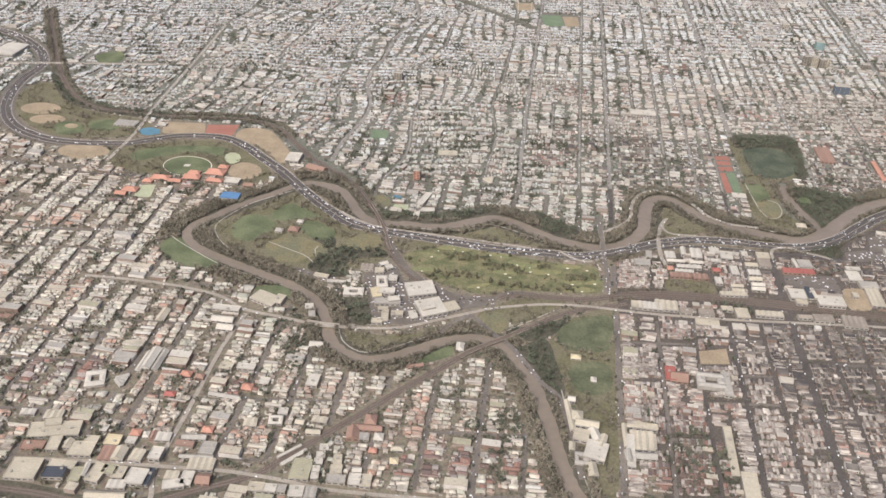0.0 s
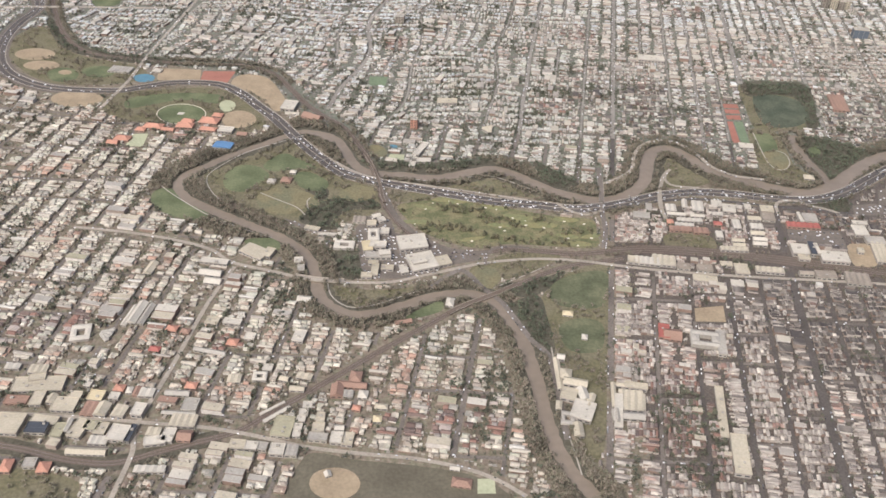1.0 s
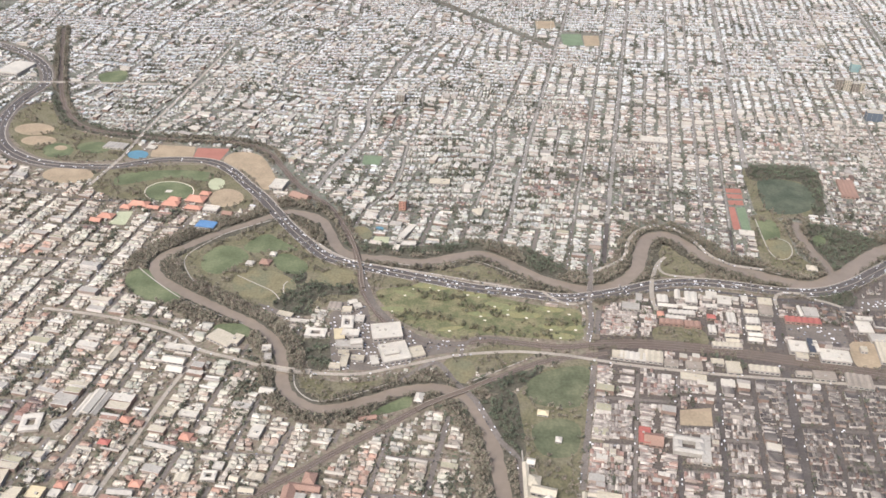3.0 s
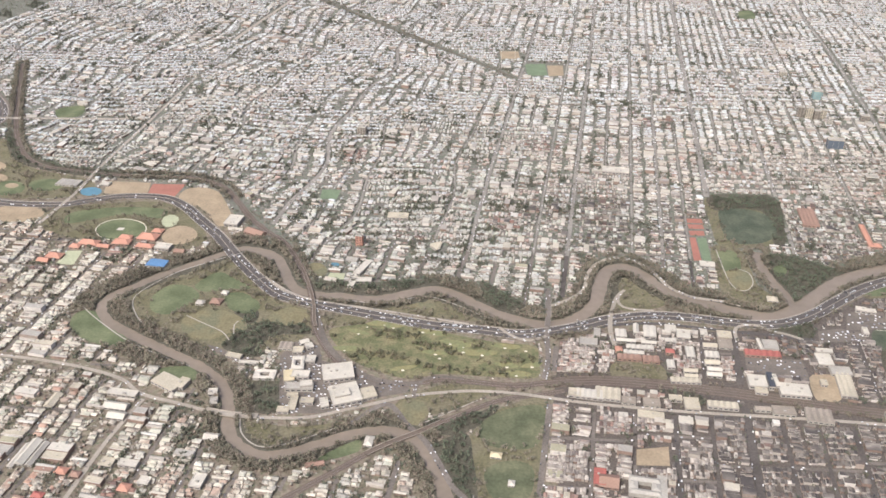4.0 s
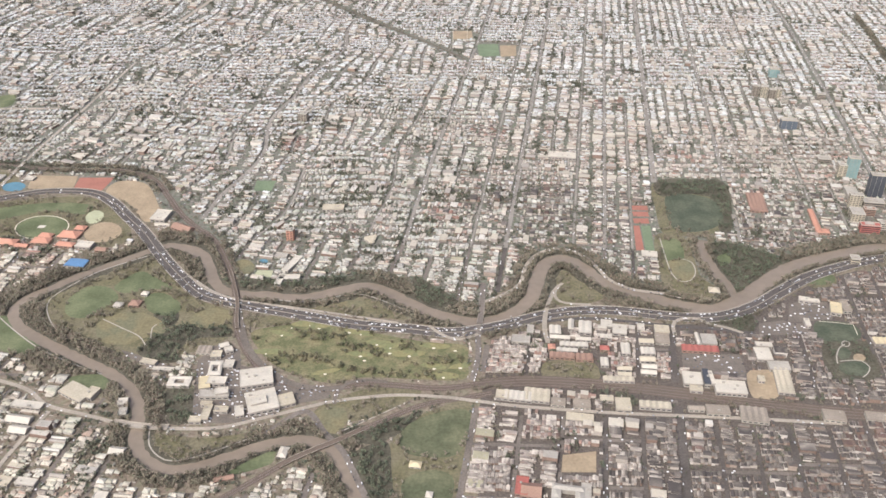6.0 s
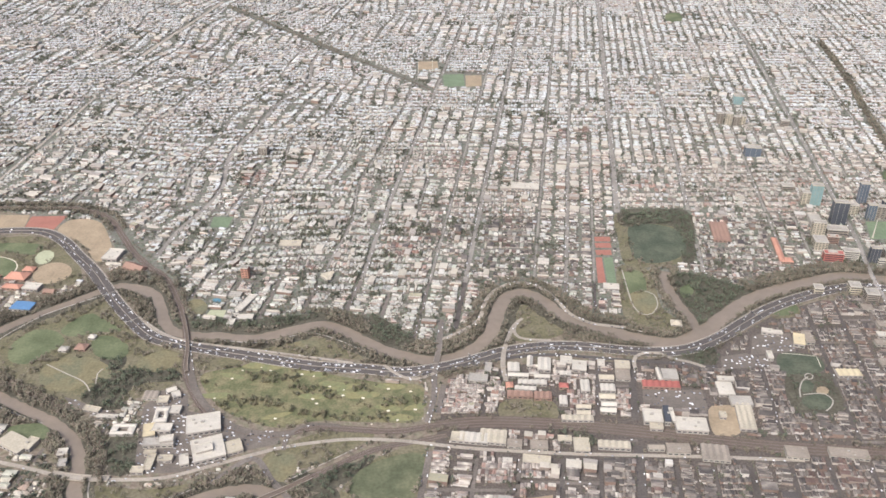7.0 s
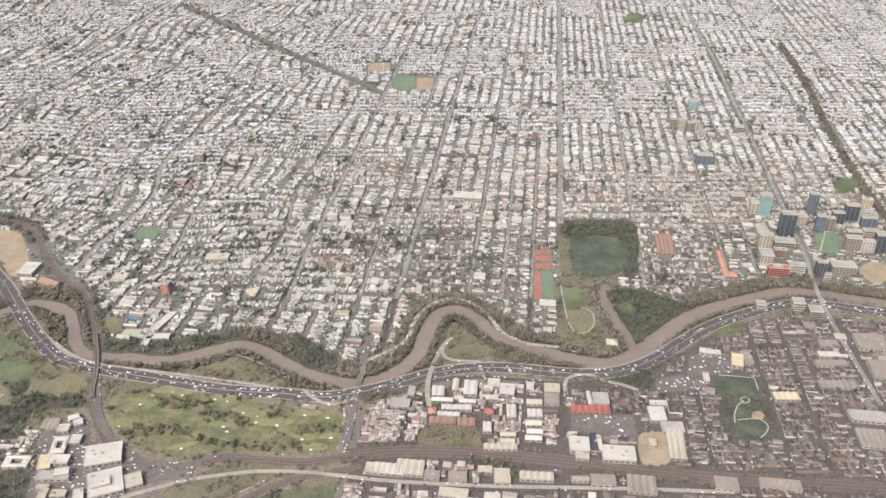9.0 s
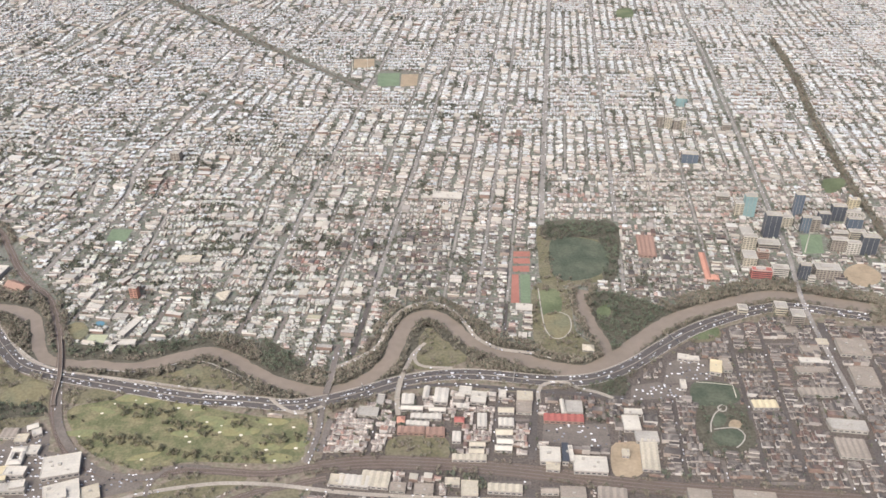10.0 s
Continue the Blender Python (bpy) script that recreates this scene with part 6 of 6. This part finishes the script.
east = np.isin(FAR[:, 8], (0, 4)) & (FAR[:, 0] > 170 + 40 * np.sin(FAR[:, 1] / 50)) & (FAR[:, 1] < 1480)
FAR[east & (np.random.default_rng(12).random(len(FAR)) < .62), 8] = 3
inner = np.isin(FAR[:, 8], (1, 3))
# Eastern roofs that get the darker palette with window dimming painted in.
east_dimmed = np.isin(FAR[:, 8], (1, 2, 3)) & (FAR[:, 0] + .3 * (FAR[:, 1] - 800) > 325 + 25 * np.sin(FAR[:, 1] / 40) + np.random.default_rng(27).normal(0, 45, len(FAR))) & (FAR[:, 1] < 1250)
joined_houses("terrace_houses", FAR[inner & ~east_dimmed], "roof_inner", "dense grey and cream roofed terrace houses along streets")
joined_houses("slate_terraces", FAR[east_dimmed], "roof_east", "dense dark and rust roofed terrace houses, window dimming painted in")
# Beyond this ragged line the far houses take the haze-tinted roof palette.
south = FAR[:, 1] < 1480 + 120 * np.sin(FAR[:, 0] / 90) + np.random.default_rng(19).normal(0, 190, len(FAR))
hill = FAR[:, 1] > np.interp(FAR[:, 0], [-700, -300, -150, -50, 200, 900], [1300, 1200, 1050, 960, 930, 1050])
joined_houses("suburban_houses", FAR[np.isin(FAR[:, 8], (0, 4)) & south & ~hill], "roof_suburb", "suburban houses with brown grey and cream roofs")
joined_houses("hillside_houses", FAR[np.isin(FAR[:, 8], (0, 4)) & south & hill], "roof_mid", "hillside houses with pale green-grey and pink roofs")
joined_houses("northern_houses", FAR[np.isin(FAR[:, 8], (0, 4)) & ~south], "roof_north", "distant suburban houses, roofs paled by haze put into the colour")
joined_houses("walk_up_flats", FAR[FAR[:, 8] == 6], "roof_shed", "long narrow blocks of flats with pale roofs")
joined_houses("brick_cottages", FAR[FAR[:, 8] == 5], "roof_brick", "small cottages with red and brown tiled roofs")
joined_houses("commercial_blocks", FAR[(FAR[:, 8] == 2) & ~east_dimmed], "roof_shed", "pale flat roofed shops and flats among the houses")


def house_kind(w, d, h, rise, hip, seed):
    r = random.Random(seed)
    root = new("terrace_house")
    wall = part("wall", box_mesh("wall", -w / 2, w / 2, -d / 2, d / 2, 0, h, "wall_one"), root)
    rf = part("roof", roof_mesh("roof", d, w, h, rise, d * .45 if hip else 0, "roof_one", over=.15), root)
    rf.matrix_basis = pose(0, 0, 0, 0, 0, 90)
    cx = r.uniform(-.3, .3) * w
    part("chimney", box_mesh("chimney", cx - .3, cx + .3, d * .22, d * .22 + .5, h, h + rise + .5, "brick"), rf)
    part("verandah", box_mesh("verandah", -w / 2 - 1.0, -w / 2 - .02, -d * .45, d * .45, h * .62, h * .7, "grey"), root)
    part("window", box_mesh("window", -w / 2 - .05, -w / 2 + .1, -d * .3, d * .05, .5, 1.5, "window"), wall)
    return root


KINDS = []
for i, (w, d) in enumerate([(7, 2.6), (7, 3.4), (8.5, 2.6), (8.5, 3.4), (10, 2.7), (10, 3.5), (6, 2.7), (6, 3.4)]):
    KINDS.append((w, d, house_kind(w, d, 2.4 + .25 * (i % 3), .7 + .15 * (i % 2), i % 3 == 0, i)))
LABELS = ["grey iron roofed terrace house in a tight row", "pale roofed narrow terrace house in a row"]
used = set()
for row in NEAR:
    x, y, turn, w, d = row[:5]
    k = min(range(8), key=lambda q: abs(KINDS[q][0] - w) + 3 * abs(KINDS[q][1] - d))
    m = pose(x, y, 0, 0, 0, turn)
    if k not in used:
        used.add(k)
        ob = KINDS[k][2]
        ob.matrix_world = m
    else:
        ob = copy_thing(KINDS[k][2], m)
    tagged(ob, LABELS[k % 2], "house", "terrace houses south of the freeway")
for k in range(8):
    if k not in used:
        for o in (*KINDS[k][2].children_recursive, KINDS[k][2]):
            bpy.data.objects.remove(o)
shop_rng = random.Random(3)
for x, y, turn, w, d, h, *_ in SHOPS:
    root = new("shop_block")
    root.matrix_world = pose(x, y, 0, 0, 0, turn)
    tone = shop_rng.choices(("white", "cream", "grey", "olive", "terracotta"), (4, 5, 4, 1, 1))[0]
    tagged(root, COLOUR_WORDS[tone] + " flat roofed shop block among the houses", "shop block", "shop blocks")
    wall = part("wall", box_mesh("wall", -w / 2, w / 2, -d / 2, d / 2, 0, h, "wall_one"), root)
    part("roof", box_mesh("roof", -w / 2 + .2, w / 2 - .2, -d / 2 + .2, d / 2 - .2, h, h + .2, tone), root)
    part("parapet", box_mesh("parapet", -w / 2, w / 2, -d / 2, -d / 2 + .2, h, h + .55, "wall_one"), wall)
    ux = shop_rng.uniform(-.3, .3) * w
    part("roof_unit", box_mesh("roof_unit", ux - .6, ux + .6, -.5, .5, h + .202, h + .9, "grey"), root)


def villa_kind(w, d, seed):
    r = random.Random(seed)
    root = new("suburban_house")
    h, rise = r.uniform(1.9, 2.5), r.uniform(.9, 1.3)
    part("wall", box_mesh("wall", -w / 2, w / 2, -d / 2, d / 2, 0, h, "wall_one"), root)
    rf = part("roof", roof_mesh("roof", d, w, h, rise, d * .4, "roof_villa", over=.25), root)
    rf.matrix_basis = pose(0, 0, 0, 0, 0, 90)
    part("chimney", box_mesh("chimney", -.3, .3, d * .2, d * .2 + .5, h, h + rise + .4, "brick"), rf)
    wing = part("wing", box_mesh("wing", w * .1, w * .1 + 2.4, -d / 2 - 1.4, 0, 0, h - .1, "wall_one"), root)
    part("wing_roof", roof_mesh("wing_roof", 2.4, d * .5 + 2.0, h - .1, rise * .8, 0, "roof_villa", x=w * .1 + 1.2, y=-d * .25 - .5), wing)
    return root


V_KINDS = [(w, d, villa_kind(w, d, 60 + i)) for i, (w, d) in enumerate([(5.5, 4.2), (5.5, 6), (7.5, 4.6), (7.5, 6.2), (9.5, 5), (9.5, 6.6)])]
used = set()
for x, y, turn, w, d in VILLAS[:, :5]:
    k = min(range(6), key=lambda q: abs(V_KINDS[q][0] - w) + abs(V_KINDS[q][1] - d))
    m = pose(x, y, 0, 0, 0, turn)
    if k in used:
        ob = copy_thing(V_KINDS[k][2], m)
    else:
        used.add(k)
        ob = V_KINDS[k][2]
        ob.matrix_world = m
    tagged(ob, ("brick suburban house with a hipped roof" if k % 2 else "narrow suburban house with hipped roof and wing"), "house", "suburban houses")
for k in range(6):
    if k not in used:
        for o in (*V_KINDS[k][2].children_recursive, V_KINDS[k][2]):
            bpy.data.objects.remove(o)
for x, y, turn, w, d in H_ALL[:, :5]:
    if abs(turn) > 45:
        w, d = d, w
    s = box_of([(x - w * .4, y - d * .4), (x + w * .4, y + d * .4)], 0)
    taken[s] = np.where(taken[s] == 0, 4, taken[s])

# ---- yards: lawns, paving and bare earth between the houses ----
def yard_surfaces(count, seed):
    rng = np.random.default_rng(seed)
    x, y = rng.uniform(-1350, 1900, count), rng.uniform(380, 2300, count)
    ok = in_view(x, y) & (read(taken, x, y) == 0) & (read(wooded, x, y) == 0) & ~((x > 200) & (y < bank_y(x)))
    x, y = x[ok], y[ok]
    n = len(x)
    w, d, t = rng.uniform(.6, 1.9, n), rng.uniform(.5, 1.6, n), np.radians(-7 + rng.normal(0, 4, n))
    z = .03 + .16 * np.arange(n) / n
    c, k = np.cos(t), np.sin(t)
    v = np.stack([np.stack([x + a * w * c - b * d * k, y + a * w * k + b * d * c, z], 1) for a, b in ((-1, -1), (1, -1), (1, 1), (-1, 1))], 1).reshape(-1, 3)
    tagged(new("yards", mesh_of("yards", v, [(np.arange(4 * n).reshape(-1, 4), 0)], ["yard"])), "small lawns paved yards and bare earth behind houses", "yards", kind="stuff")


yard_surfaces(150000, 52)

# ---- trees ----
grove = np.zeros_like(taken)
for x, y, r in GROVES_A + GROVES_B:
    mark_poly(grove, [(x + r * k * math.cos(a), y + r * 1.25 * k * math.sin(a)) for a, k in ((0, 1), (.8, .7), (1.6, 1.1), (2.4, .8), (3.1, 1.15), (4, .75), (4.8, 1.1), (5.6, .85))], 1)
def joined_trees(name, xy, radius, height, seed, label, leaves=15, leafmat="leaf", clump=.62):
    """Many small trees as one mesh: each a trunk and a loose crown of leaf clumps."""
    rng = np.random.default_rng(seed)
    n = len(xy)
    a = rng.uniform(0, 2 * np.pi, (n, leaves))
    up = rng.uniform(-.25, 1, (n, leaves))
    rr = np.sqrt(np.maximum(0, 1 - np.clip(up, 0, 1) ** 2)) * rng.uniform(.35, 1.0, (n, leaves))
    lean = rng.uniform(.75, 1.25, (n, 2))
    cx = xy[:, :1] + radius[:, None] * rr * np.cos(a) * lean[:, :1]
    cy = xy[:, 1:] + radius[:, None] * rr * np.sin(a) * lean[:, 1:]
    cz = height[:, None] * (.55 + .38 * up * rng.uniform(.7, 1.1, (n, leaves)))
    cent = np.stack([cx, cy, cz], -1)[:, :, None, :]
    size = (radius * clump)[:, None, None, None] * rng.uniform(.6, 1.15, (n, leaves, 1, 1))
    q = rng.normal(0, 1, (n, leaves, 4, 3))
    q[..., 2] *= .55
    q /= np.linalg.norm(q, axis=-1, keepdims=True)
    ang = np.sort(rng.uniform(0, 2 * np.pi, (n, leaves, 4)), axis=-1)
    nx = rng.normal(0, .55, (n, leaves, 1))
    ny = rng.normal(0, .55, (n, leaves, 1))
    px, py = np.cos(ang), np.sin(ang)
    corner = np.stack([px, py, -(nx * px + ny * py)], -1)
    verts = (cent + size * corner).reshape(-1, 3)
    faces = np.arange(len(verts)).reshape(-1, 4)
    tw = (radius * .12)[:, None]
    t3 = np.array([0, 2.1, 4.2])
    foot = np.stack([xy[:, :1] + tw * np.cos(t3), xy[:, 1:] + tw * np.sin(t3), np.zeros((n, 3))], -1)
    top = np.stack([xy[:, :1] + tw * .5 * np.cos(t3), xy[:, 1:] + tw * .5 * np.sin(t3), np.repeat(height[:, None] * .7, 3, 1)], -1)
    tv = np.concatenate([foot, top], 1).reshape(-1, 3)
    tb = len(verts) + (np.arange(n) * 6)[:, None]
    tf = np.concatenate([tb + np.array([p]) for p in ([0, 1, 4, 3], [1, 2, 5, 4], [2, 0, 3, 5])])
    me = mesh_of(name, np.concatenate([verts, tv]), [(faces, 0), (tf, 1)], [leafmat, "bark"])
    return tagged(new(name, me), label, "trees", kind="stuff")


def scatter(seed, count, keep):
    rng = np.random.default_rng(seed)
    x = rng.uniform(-1350, 1900, count)
    y = rng.uniform(380, 2780, count)
    ok = in_view(x, y) & keep(x, y, rng)
    return np.column_stack([x, y])[ok]


def free_yard(x, y, rng):
    dens = np.where((x > 190) & (y < bank_y(x)), .30, np.where(y > 1250, .26, .58)) + .38 * field(x, y, 55, 3.0)
    return (read(taken, x, y) == 0) & (read(wooded, x, y) == 0) & (rng.random(len(x)) < dens)


trng = np.random.default_rng(9)
yard_xy = scatter(31, 130000, free_yard)
joined_trees("garden_trees", yard_xy, trng.uniform(.8, 2.1, len(yard_xy)) * np.where(yard_xy[:, 1] > 1100, 1.2, 1.0), trng.uniform(2.0, 4.6, len(yard_xy)), 1, "small garden and street trees between houses", 8)
bank_xy = scatter(32, 900000, lambda x, y, rng: (read(wooded, x, y) == 3) & (rng.random(len(x)) < .85))
joined_trees("riverside_trees", bank_xy, trng.uniform(2.0, 3.8, len(bank_xy)), trng.uniform(3.5, 7.0, len(bank_xy)), 2, "dense brown-green trees along the river banks", 22, "leaf_bank", .36)
wood_xy = scatter(37, 640000, lambda x, y, rng: (read(wooded, x, y) == 4) & (rng.random(len(x)) < np.where((x > 540) & (y < 940), .3, .62)))
joined_trees("woodland_trees", wood_xy, trng.uniform(1.5, 3.0, len(wood_xy)), trng.uniform(3.5, 6.5, len(wood_xy)), 10, "dense dark green woodland beside the park", 18, "leaf_wood", .42)
park_xy = scatter(33, 420000, lambda x, y, rng: (read(wooded, x, y) == 2) & (rng.random(len(x)) < .42 + .42 * field(x, y, 21, 5.0)))
joined_trees("park_trees", park_xy, trng.uniform(1.4, 2.8, len(park_xy)), trng.uniform(3.0, 6.0, len(park_xy)), 3, "scattered olive trees in parks and beside railways", 18, "leaf_bank", .42)
grove_xy = scatter(34, 900000, lambda x, y, rng: (read(grove, x, y) == 1) & np.isin(read(taken, x, y), (0, 4)) & (rng.random(len(x)) < .55))
joined_trees("grove_trees", grove_xy, trng.uniform(1.3, 2.6, len(grove_xy)), trng.uniform(3.2, 6.0, len(grove_xy)), 6, "dark groves of tall trees among the houses", 12)
clump_xy = scatter(35, 520000, lambda x, y, rng: (field(x, y, 33, 6.0) > np.where((x > 190) & (y < bank_y(x)), .62, np.where(y > 1200, .44, .38))) & (read(taken, x, y) == 0) & (read(wooded, x, y) == 0) & (rng.random(len(x)) < .6))
joined_trees("clump_trees", clump_xy, trng.uniform(1.4, 2.9, len(clump_xy)), trng.uniform(3.0, 6.0, len(clump_xy)), 7, "clumps of tall garden trees among the houses", 10)
near_xy = scatter(36, 680000, lambda x, y, rng: (y < 1120) & (read(taken, x, y) == 0) & (read(wooded, x, y) == 0) & (rng.random(len(x)) < np.where((x > 190) & (y < bank_y(x)), .16, .5) + .25 * field(x, y, 41, 7.0)))
joined_trees("yard_trees", near_xy, trng.uniform(.7, 1.8, len(near_xy)), trng.uniform(1.8, 4.2, len(near_xy)), 8, "brown and green yard trees behind the houses", 8, "leaf_bank")
lane_xy = []
for line, wd in street_lines:
    if (wd > 4.5 and line[0][1] < 1070) or trng.random() < .4:
        d = np.hypot(*(line[-1] - line[0]))
        nn = normals_of(line)
        for i in range(len(line)):
            if trng.random() < .7:
                lane_xy.append(line[i] + nn[i] * (wd / 2 + .3) * trng.choice([-1, 1]) + trng.normal(0, .5, 2))
lane_xy = np.array(lane_xy)
joined_trees("street_trees", lane_xy, trng.uniform(1.0, 2.0, len(lane_xy)), trng.uniform(2.5, 4.5, len(lane_xy)), 4, "street trees along the kerbs", 9)


def tree_kind(seed):
    rng = np.random.default_rng(seed)
    root = new("tree")
    h, r = rng.uniform(4.0, 5.6), rng.uniform(1.7, 2.4)
    v, fc = [], []

    def limb(p, q, r0, r1):
        b = len(v)
        for c, rad in ((p, r0), (q, r1)):
            for k in range(5):
                v.append((c[0] + rad * math.cos(k * 1.2566), c[1] + rad * math.sin(k * 1.2566), c[2]))
        for k in range(5):
            fc.append((b + k, b + (k + 1) % 5, b + 5 + (k + 1) % 5, b + 5 + k))

    limb((0, 0, 0), (0, 0, h * .6), .28, .14)
    for k in range(4):
        a = k * 1.57 + rng.uniform(-.4, .4)
        limb((0, 0, h * .4), (r * .6 * math.cos(a), r * .6 * math.sin(a), h * .68), .12, .04)
    part("trunk", mesh_of("trunk", v, [(np.array(fc), 0)], ["bark"]), root)
    n = 60
    a, up = rng.uniform(0, 6.283, n), rng.uniform(-.3, 1, n)
    rr = r * np.sqrt(1 - np.clip(up, 0, 1) ** 2) * rng.uniform(.3, 1, n)
    cent = np.stack([rr * np.cos(a), rr * np.sin(a) * .9, h * (.6 + .38 * up)], 1)
    ang = np.sort(rng.uniform(0, 6.283, (n, 5)), 1)
    nx, ny = rng.normal(0, .6, (n, 1)), rng.normal(0, .6, (n, 1))
    px, py = np.cos(ang), np.sin(ang)
    vv = cent[:, None, :] + r * .36 * rng.uniform(.6, 1.2, (n, 1, 1)) * np.stack([px, py, -(nx * px + ny * py)], -1)
    part("crown", mesh_of("crown", vv.reshape(-1, 3), [(np.arange(n * 5).reshape(-1, 5), 0)], ["leaf_one"]), root)
    return root


golf_line = curve(PATCHES_GOLF[0], 5.0, True)
tree_kinds = [tree_kind(40 + k) for k in range(6)]
grng = random.Random(8)
count = 0
gx0, gx1, gy0, gy1 = golf_line[:, 0].min(), golf_line[:, 0].max(), golf_line[:, 1].min(), golf_line[:, 1].max()
golf_mask = np.zeros_like(taken)
mark_poly(golf_mask, golf_line, 1)
for x, y in BUNKERS:
    mark_line(golf_mask, np.array([[x - 4, y], [x + 4, y]]), 9, 0)
tries = 0
while count < 290 and tries < 20000:
    tries += 1
    x, y = grng.uniform(gx0, gx1), grng.uniform(gy0, gy1)
    belt = float(field(x * .45, y * 1.5, 13, 4.0))
    if read(golf_mask, x, y) == 0 or belt < .25 + grng.uniform(-.35, .35):
        continue
    k = count % 6
    sc = grng.uniform(.5, 1.0)
    m = pose(x, y, 0, 0, 0, grng.uniform(0, 360)) @ Matrix.Scale(sc, 4)
    if count < 6:
        ob = tree_kinds[k]
        ob.matrix_world = m
    else:
        ob = copy_thing(tree_kinds[k], pose(x, y, 0, 0, 0, grng.uniform(0, 360)))
        ob.scale = (sc, sc, sc)
    tagged(ob, "dark green tree in a belt between fairways", "tree", "golf course trees")
    count += 1

# ---- vehicles ----
def car_kind(length, height, name):
    root = new(name)
    w = 1.0
    bm = bmesh.new()
    bmesh.ops.create_cube(bm, size=1.0)
    for v in bm.verts:
        v.co = Vector((v.co.x * length, v.co.y * w, v.co.z * height * .55 + height * .42))
    bmesh.ops.bevel(bm, geom=list(bm.edges), offset=.07, segments=1, affect="EDGES")
    me = bpy.data.meshes.new("body")
    bm.to_mesh(me)
    bm.free()
    me.materials.append(M["car"])
    part("body", me, root)
    z0, z1 = height * .69, height * 1.02
    a, b, c, d = -.34 * length, .26 * length, -.24 * length, .12 * length
    v = [(a, -.44, z0), (b, -.44, z0), (b, .44, z0), (a, .44, z0), (c, -.36, z1), (d, -.36, z1), (d, .36, z1), (c, .36, z1)]
    part("window_band", mesh_of("window_band", v, [(np.array([[0, 1, 5, 4], [1, 2, 6, 5], [2, 3, 7, 6], [3, 0, 4, 7]]), 0)], ["window"]), root)
    part("cabin_roof", box_mesh("cabin_roof", c - .02, d + .02, -.38, .38, z1 - .03, z1 + .05, "car"), root)
    return root


crng = random.Random(17)
car_kinds = [car_kind(2.15, .75, "car"), car_kind(2.0, .8, "car"), car_kind(2.5, 1.0, "van"), car_kind(4.6, 1.6, "truck")]
first = [True] * 4
fn = normals_of(freeway)
busy = [i for i in range(len(freeway) - 1) if freeway[i][0] > -330]
for n in range(230):
    i = crng.choice(busy)
    lane = crng.choice((-6.2, -4.2, -2.2, 2.2, 4.2, 6.2))
    p = freeway[i] + (freeway[i + 1] - freeway[i]) * crng.random() + fn[i] * lane
    d = freeway[i + 1] - freeway[i]
    k = crng.choices(range(4), (6, 5, 3, 1))[0]
    m = pose(p[0], p[1], .51, 0, 0, math.degrees(math.atan2(d[1], d[0])) + (180 if lane > 0 else 0))
    if first[k]:
        ob = car_kinds[k]
        ob.matrix_world = m
        first[k] = False
    else:
        ob = copy_thing(car_kinds[k], m)
    nm = ("car", "car", "van", "truck")[k]
    tagged(ob, {"car": "small car driving on the grey freeway", "van": "boxy van driving on the grey freeway", "truck": "long truck driving on the grey freeway"}[nm], nm, "freeway traffic")

# parked and street cars, too small to tell apart
pr = np.random.default_rng(77)
cars = []
for i in range(len(freeway) - 1):
    for lane in (-6.2, -4.2, -2.2, 2.2, 4.2, 6.2):
        if pr.random() < (.17 if lane > 0 else .10) + .10 * math.sin(i / 3.7 + lane):
            q = freeway[i] + (freeway[i + 1] - freeway[i]) * pr.random() + fn[i] * lane
            d = freeway[i + 1] - freeway[i]
            cars.append((q[0], q[1], math.degrees(math.atan2(d[1], d[0])), 2.4, 1.1, 1.4))
for line, wd in street_lines + [(curve(p[0]), p[1]) for p in MAIN_ROADS]:
    nn = normals_of(line)
    for i in range(len(line) - 1):
        for _ in range(2):
            if pr.random() < (.4 if wd > 4.5 else .15):
                q = line[i] + (line[i + 1] - line[i]) * pr.random() + nn[i] * pr.choice([-1, 1]) * (wd / 2 - .8)
                d = line[i + 1] - line[i]
                cars.append((q[0], q[1], math.degrees(math.atan2(d[1], d[0])), 2.1, .95, 1.2 if wd > 4.5 else .95))
for poly in PATCHES_PAVED:
    s, res = inside(poly)
    xs, ys = CX[s][res], CY[s][res]
    for x, y in zip(xs, ys):
        if pr.random() < .085:
            cars.append((x, y, BASE_TURN, 2.1, .95, .9))
cars = np.array(cars)
n = len(cars)
x, y, t, w, d, h = cars.T
c, s = np.cos(np.radians(t)), np.sin(np.radians(t))
vs = [np.stack([x + u * w * c - v * d * s, y + u * w * s + v * d * c, z], 1) for u, v, z in [(-.5, -.5, np.full(n, .1)), (.5, -.5, np.full(n, .1)), (.5, .5, np.full(n, .1)), (-.5, .5, np.full(n, .1)),
      (-.5, -.48, h * .75), (.42, -.48, h * .7), (.42, .48, h * .7), (-.5, .48, h * .75), (-.3, -.4, h + .1), (.15, -.4, h + .1), (.15, .4, h + .1), (-.3, .4, h + .1)]]
verts = np.stack(vs, 1).reshape(-1, 3)
base = (np.arange(n) * 12)[:, None]
fc = np.concatenate([base + np.array([p]) for p in ([0, 1, 5, 4], [1, 2, 6, 5], [2, 3, 7, 6], [3, 0, 4, 7], [4, 5, 9, 8], [5, 6, 10, 9], [6, 7, 11, 10], [7, 4, 8, 11], [8, 9, 10, 11])])
tagged(new("parked_cars", mesh_of("parked_cars", verts, [(fc, 0)], ["car_far"])), "parked cars along streets and in car parks", "cars", kind="stuff")
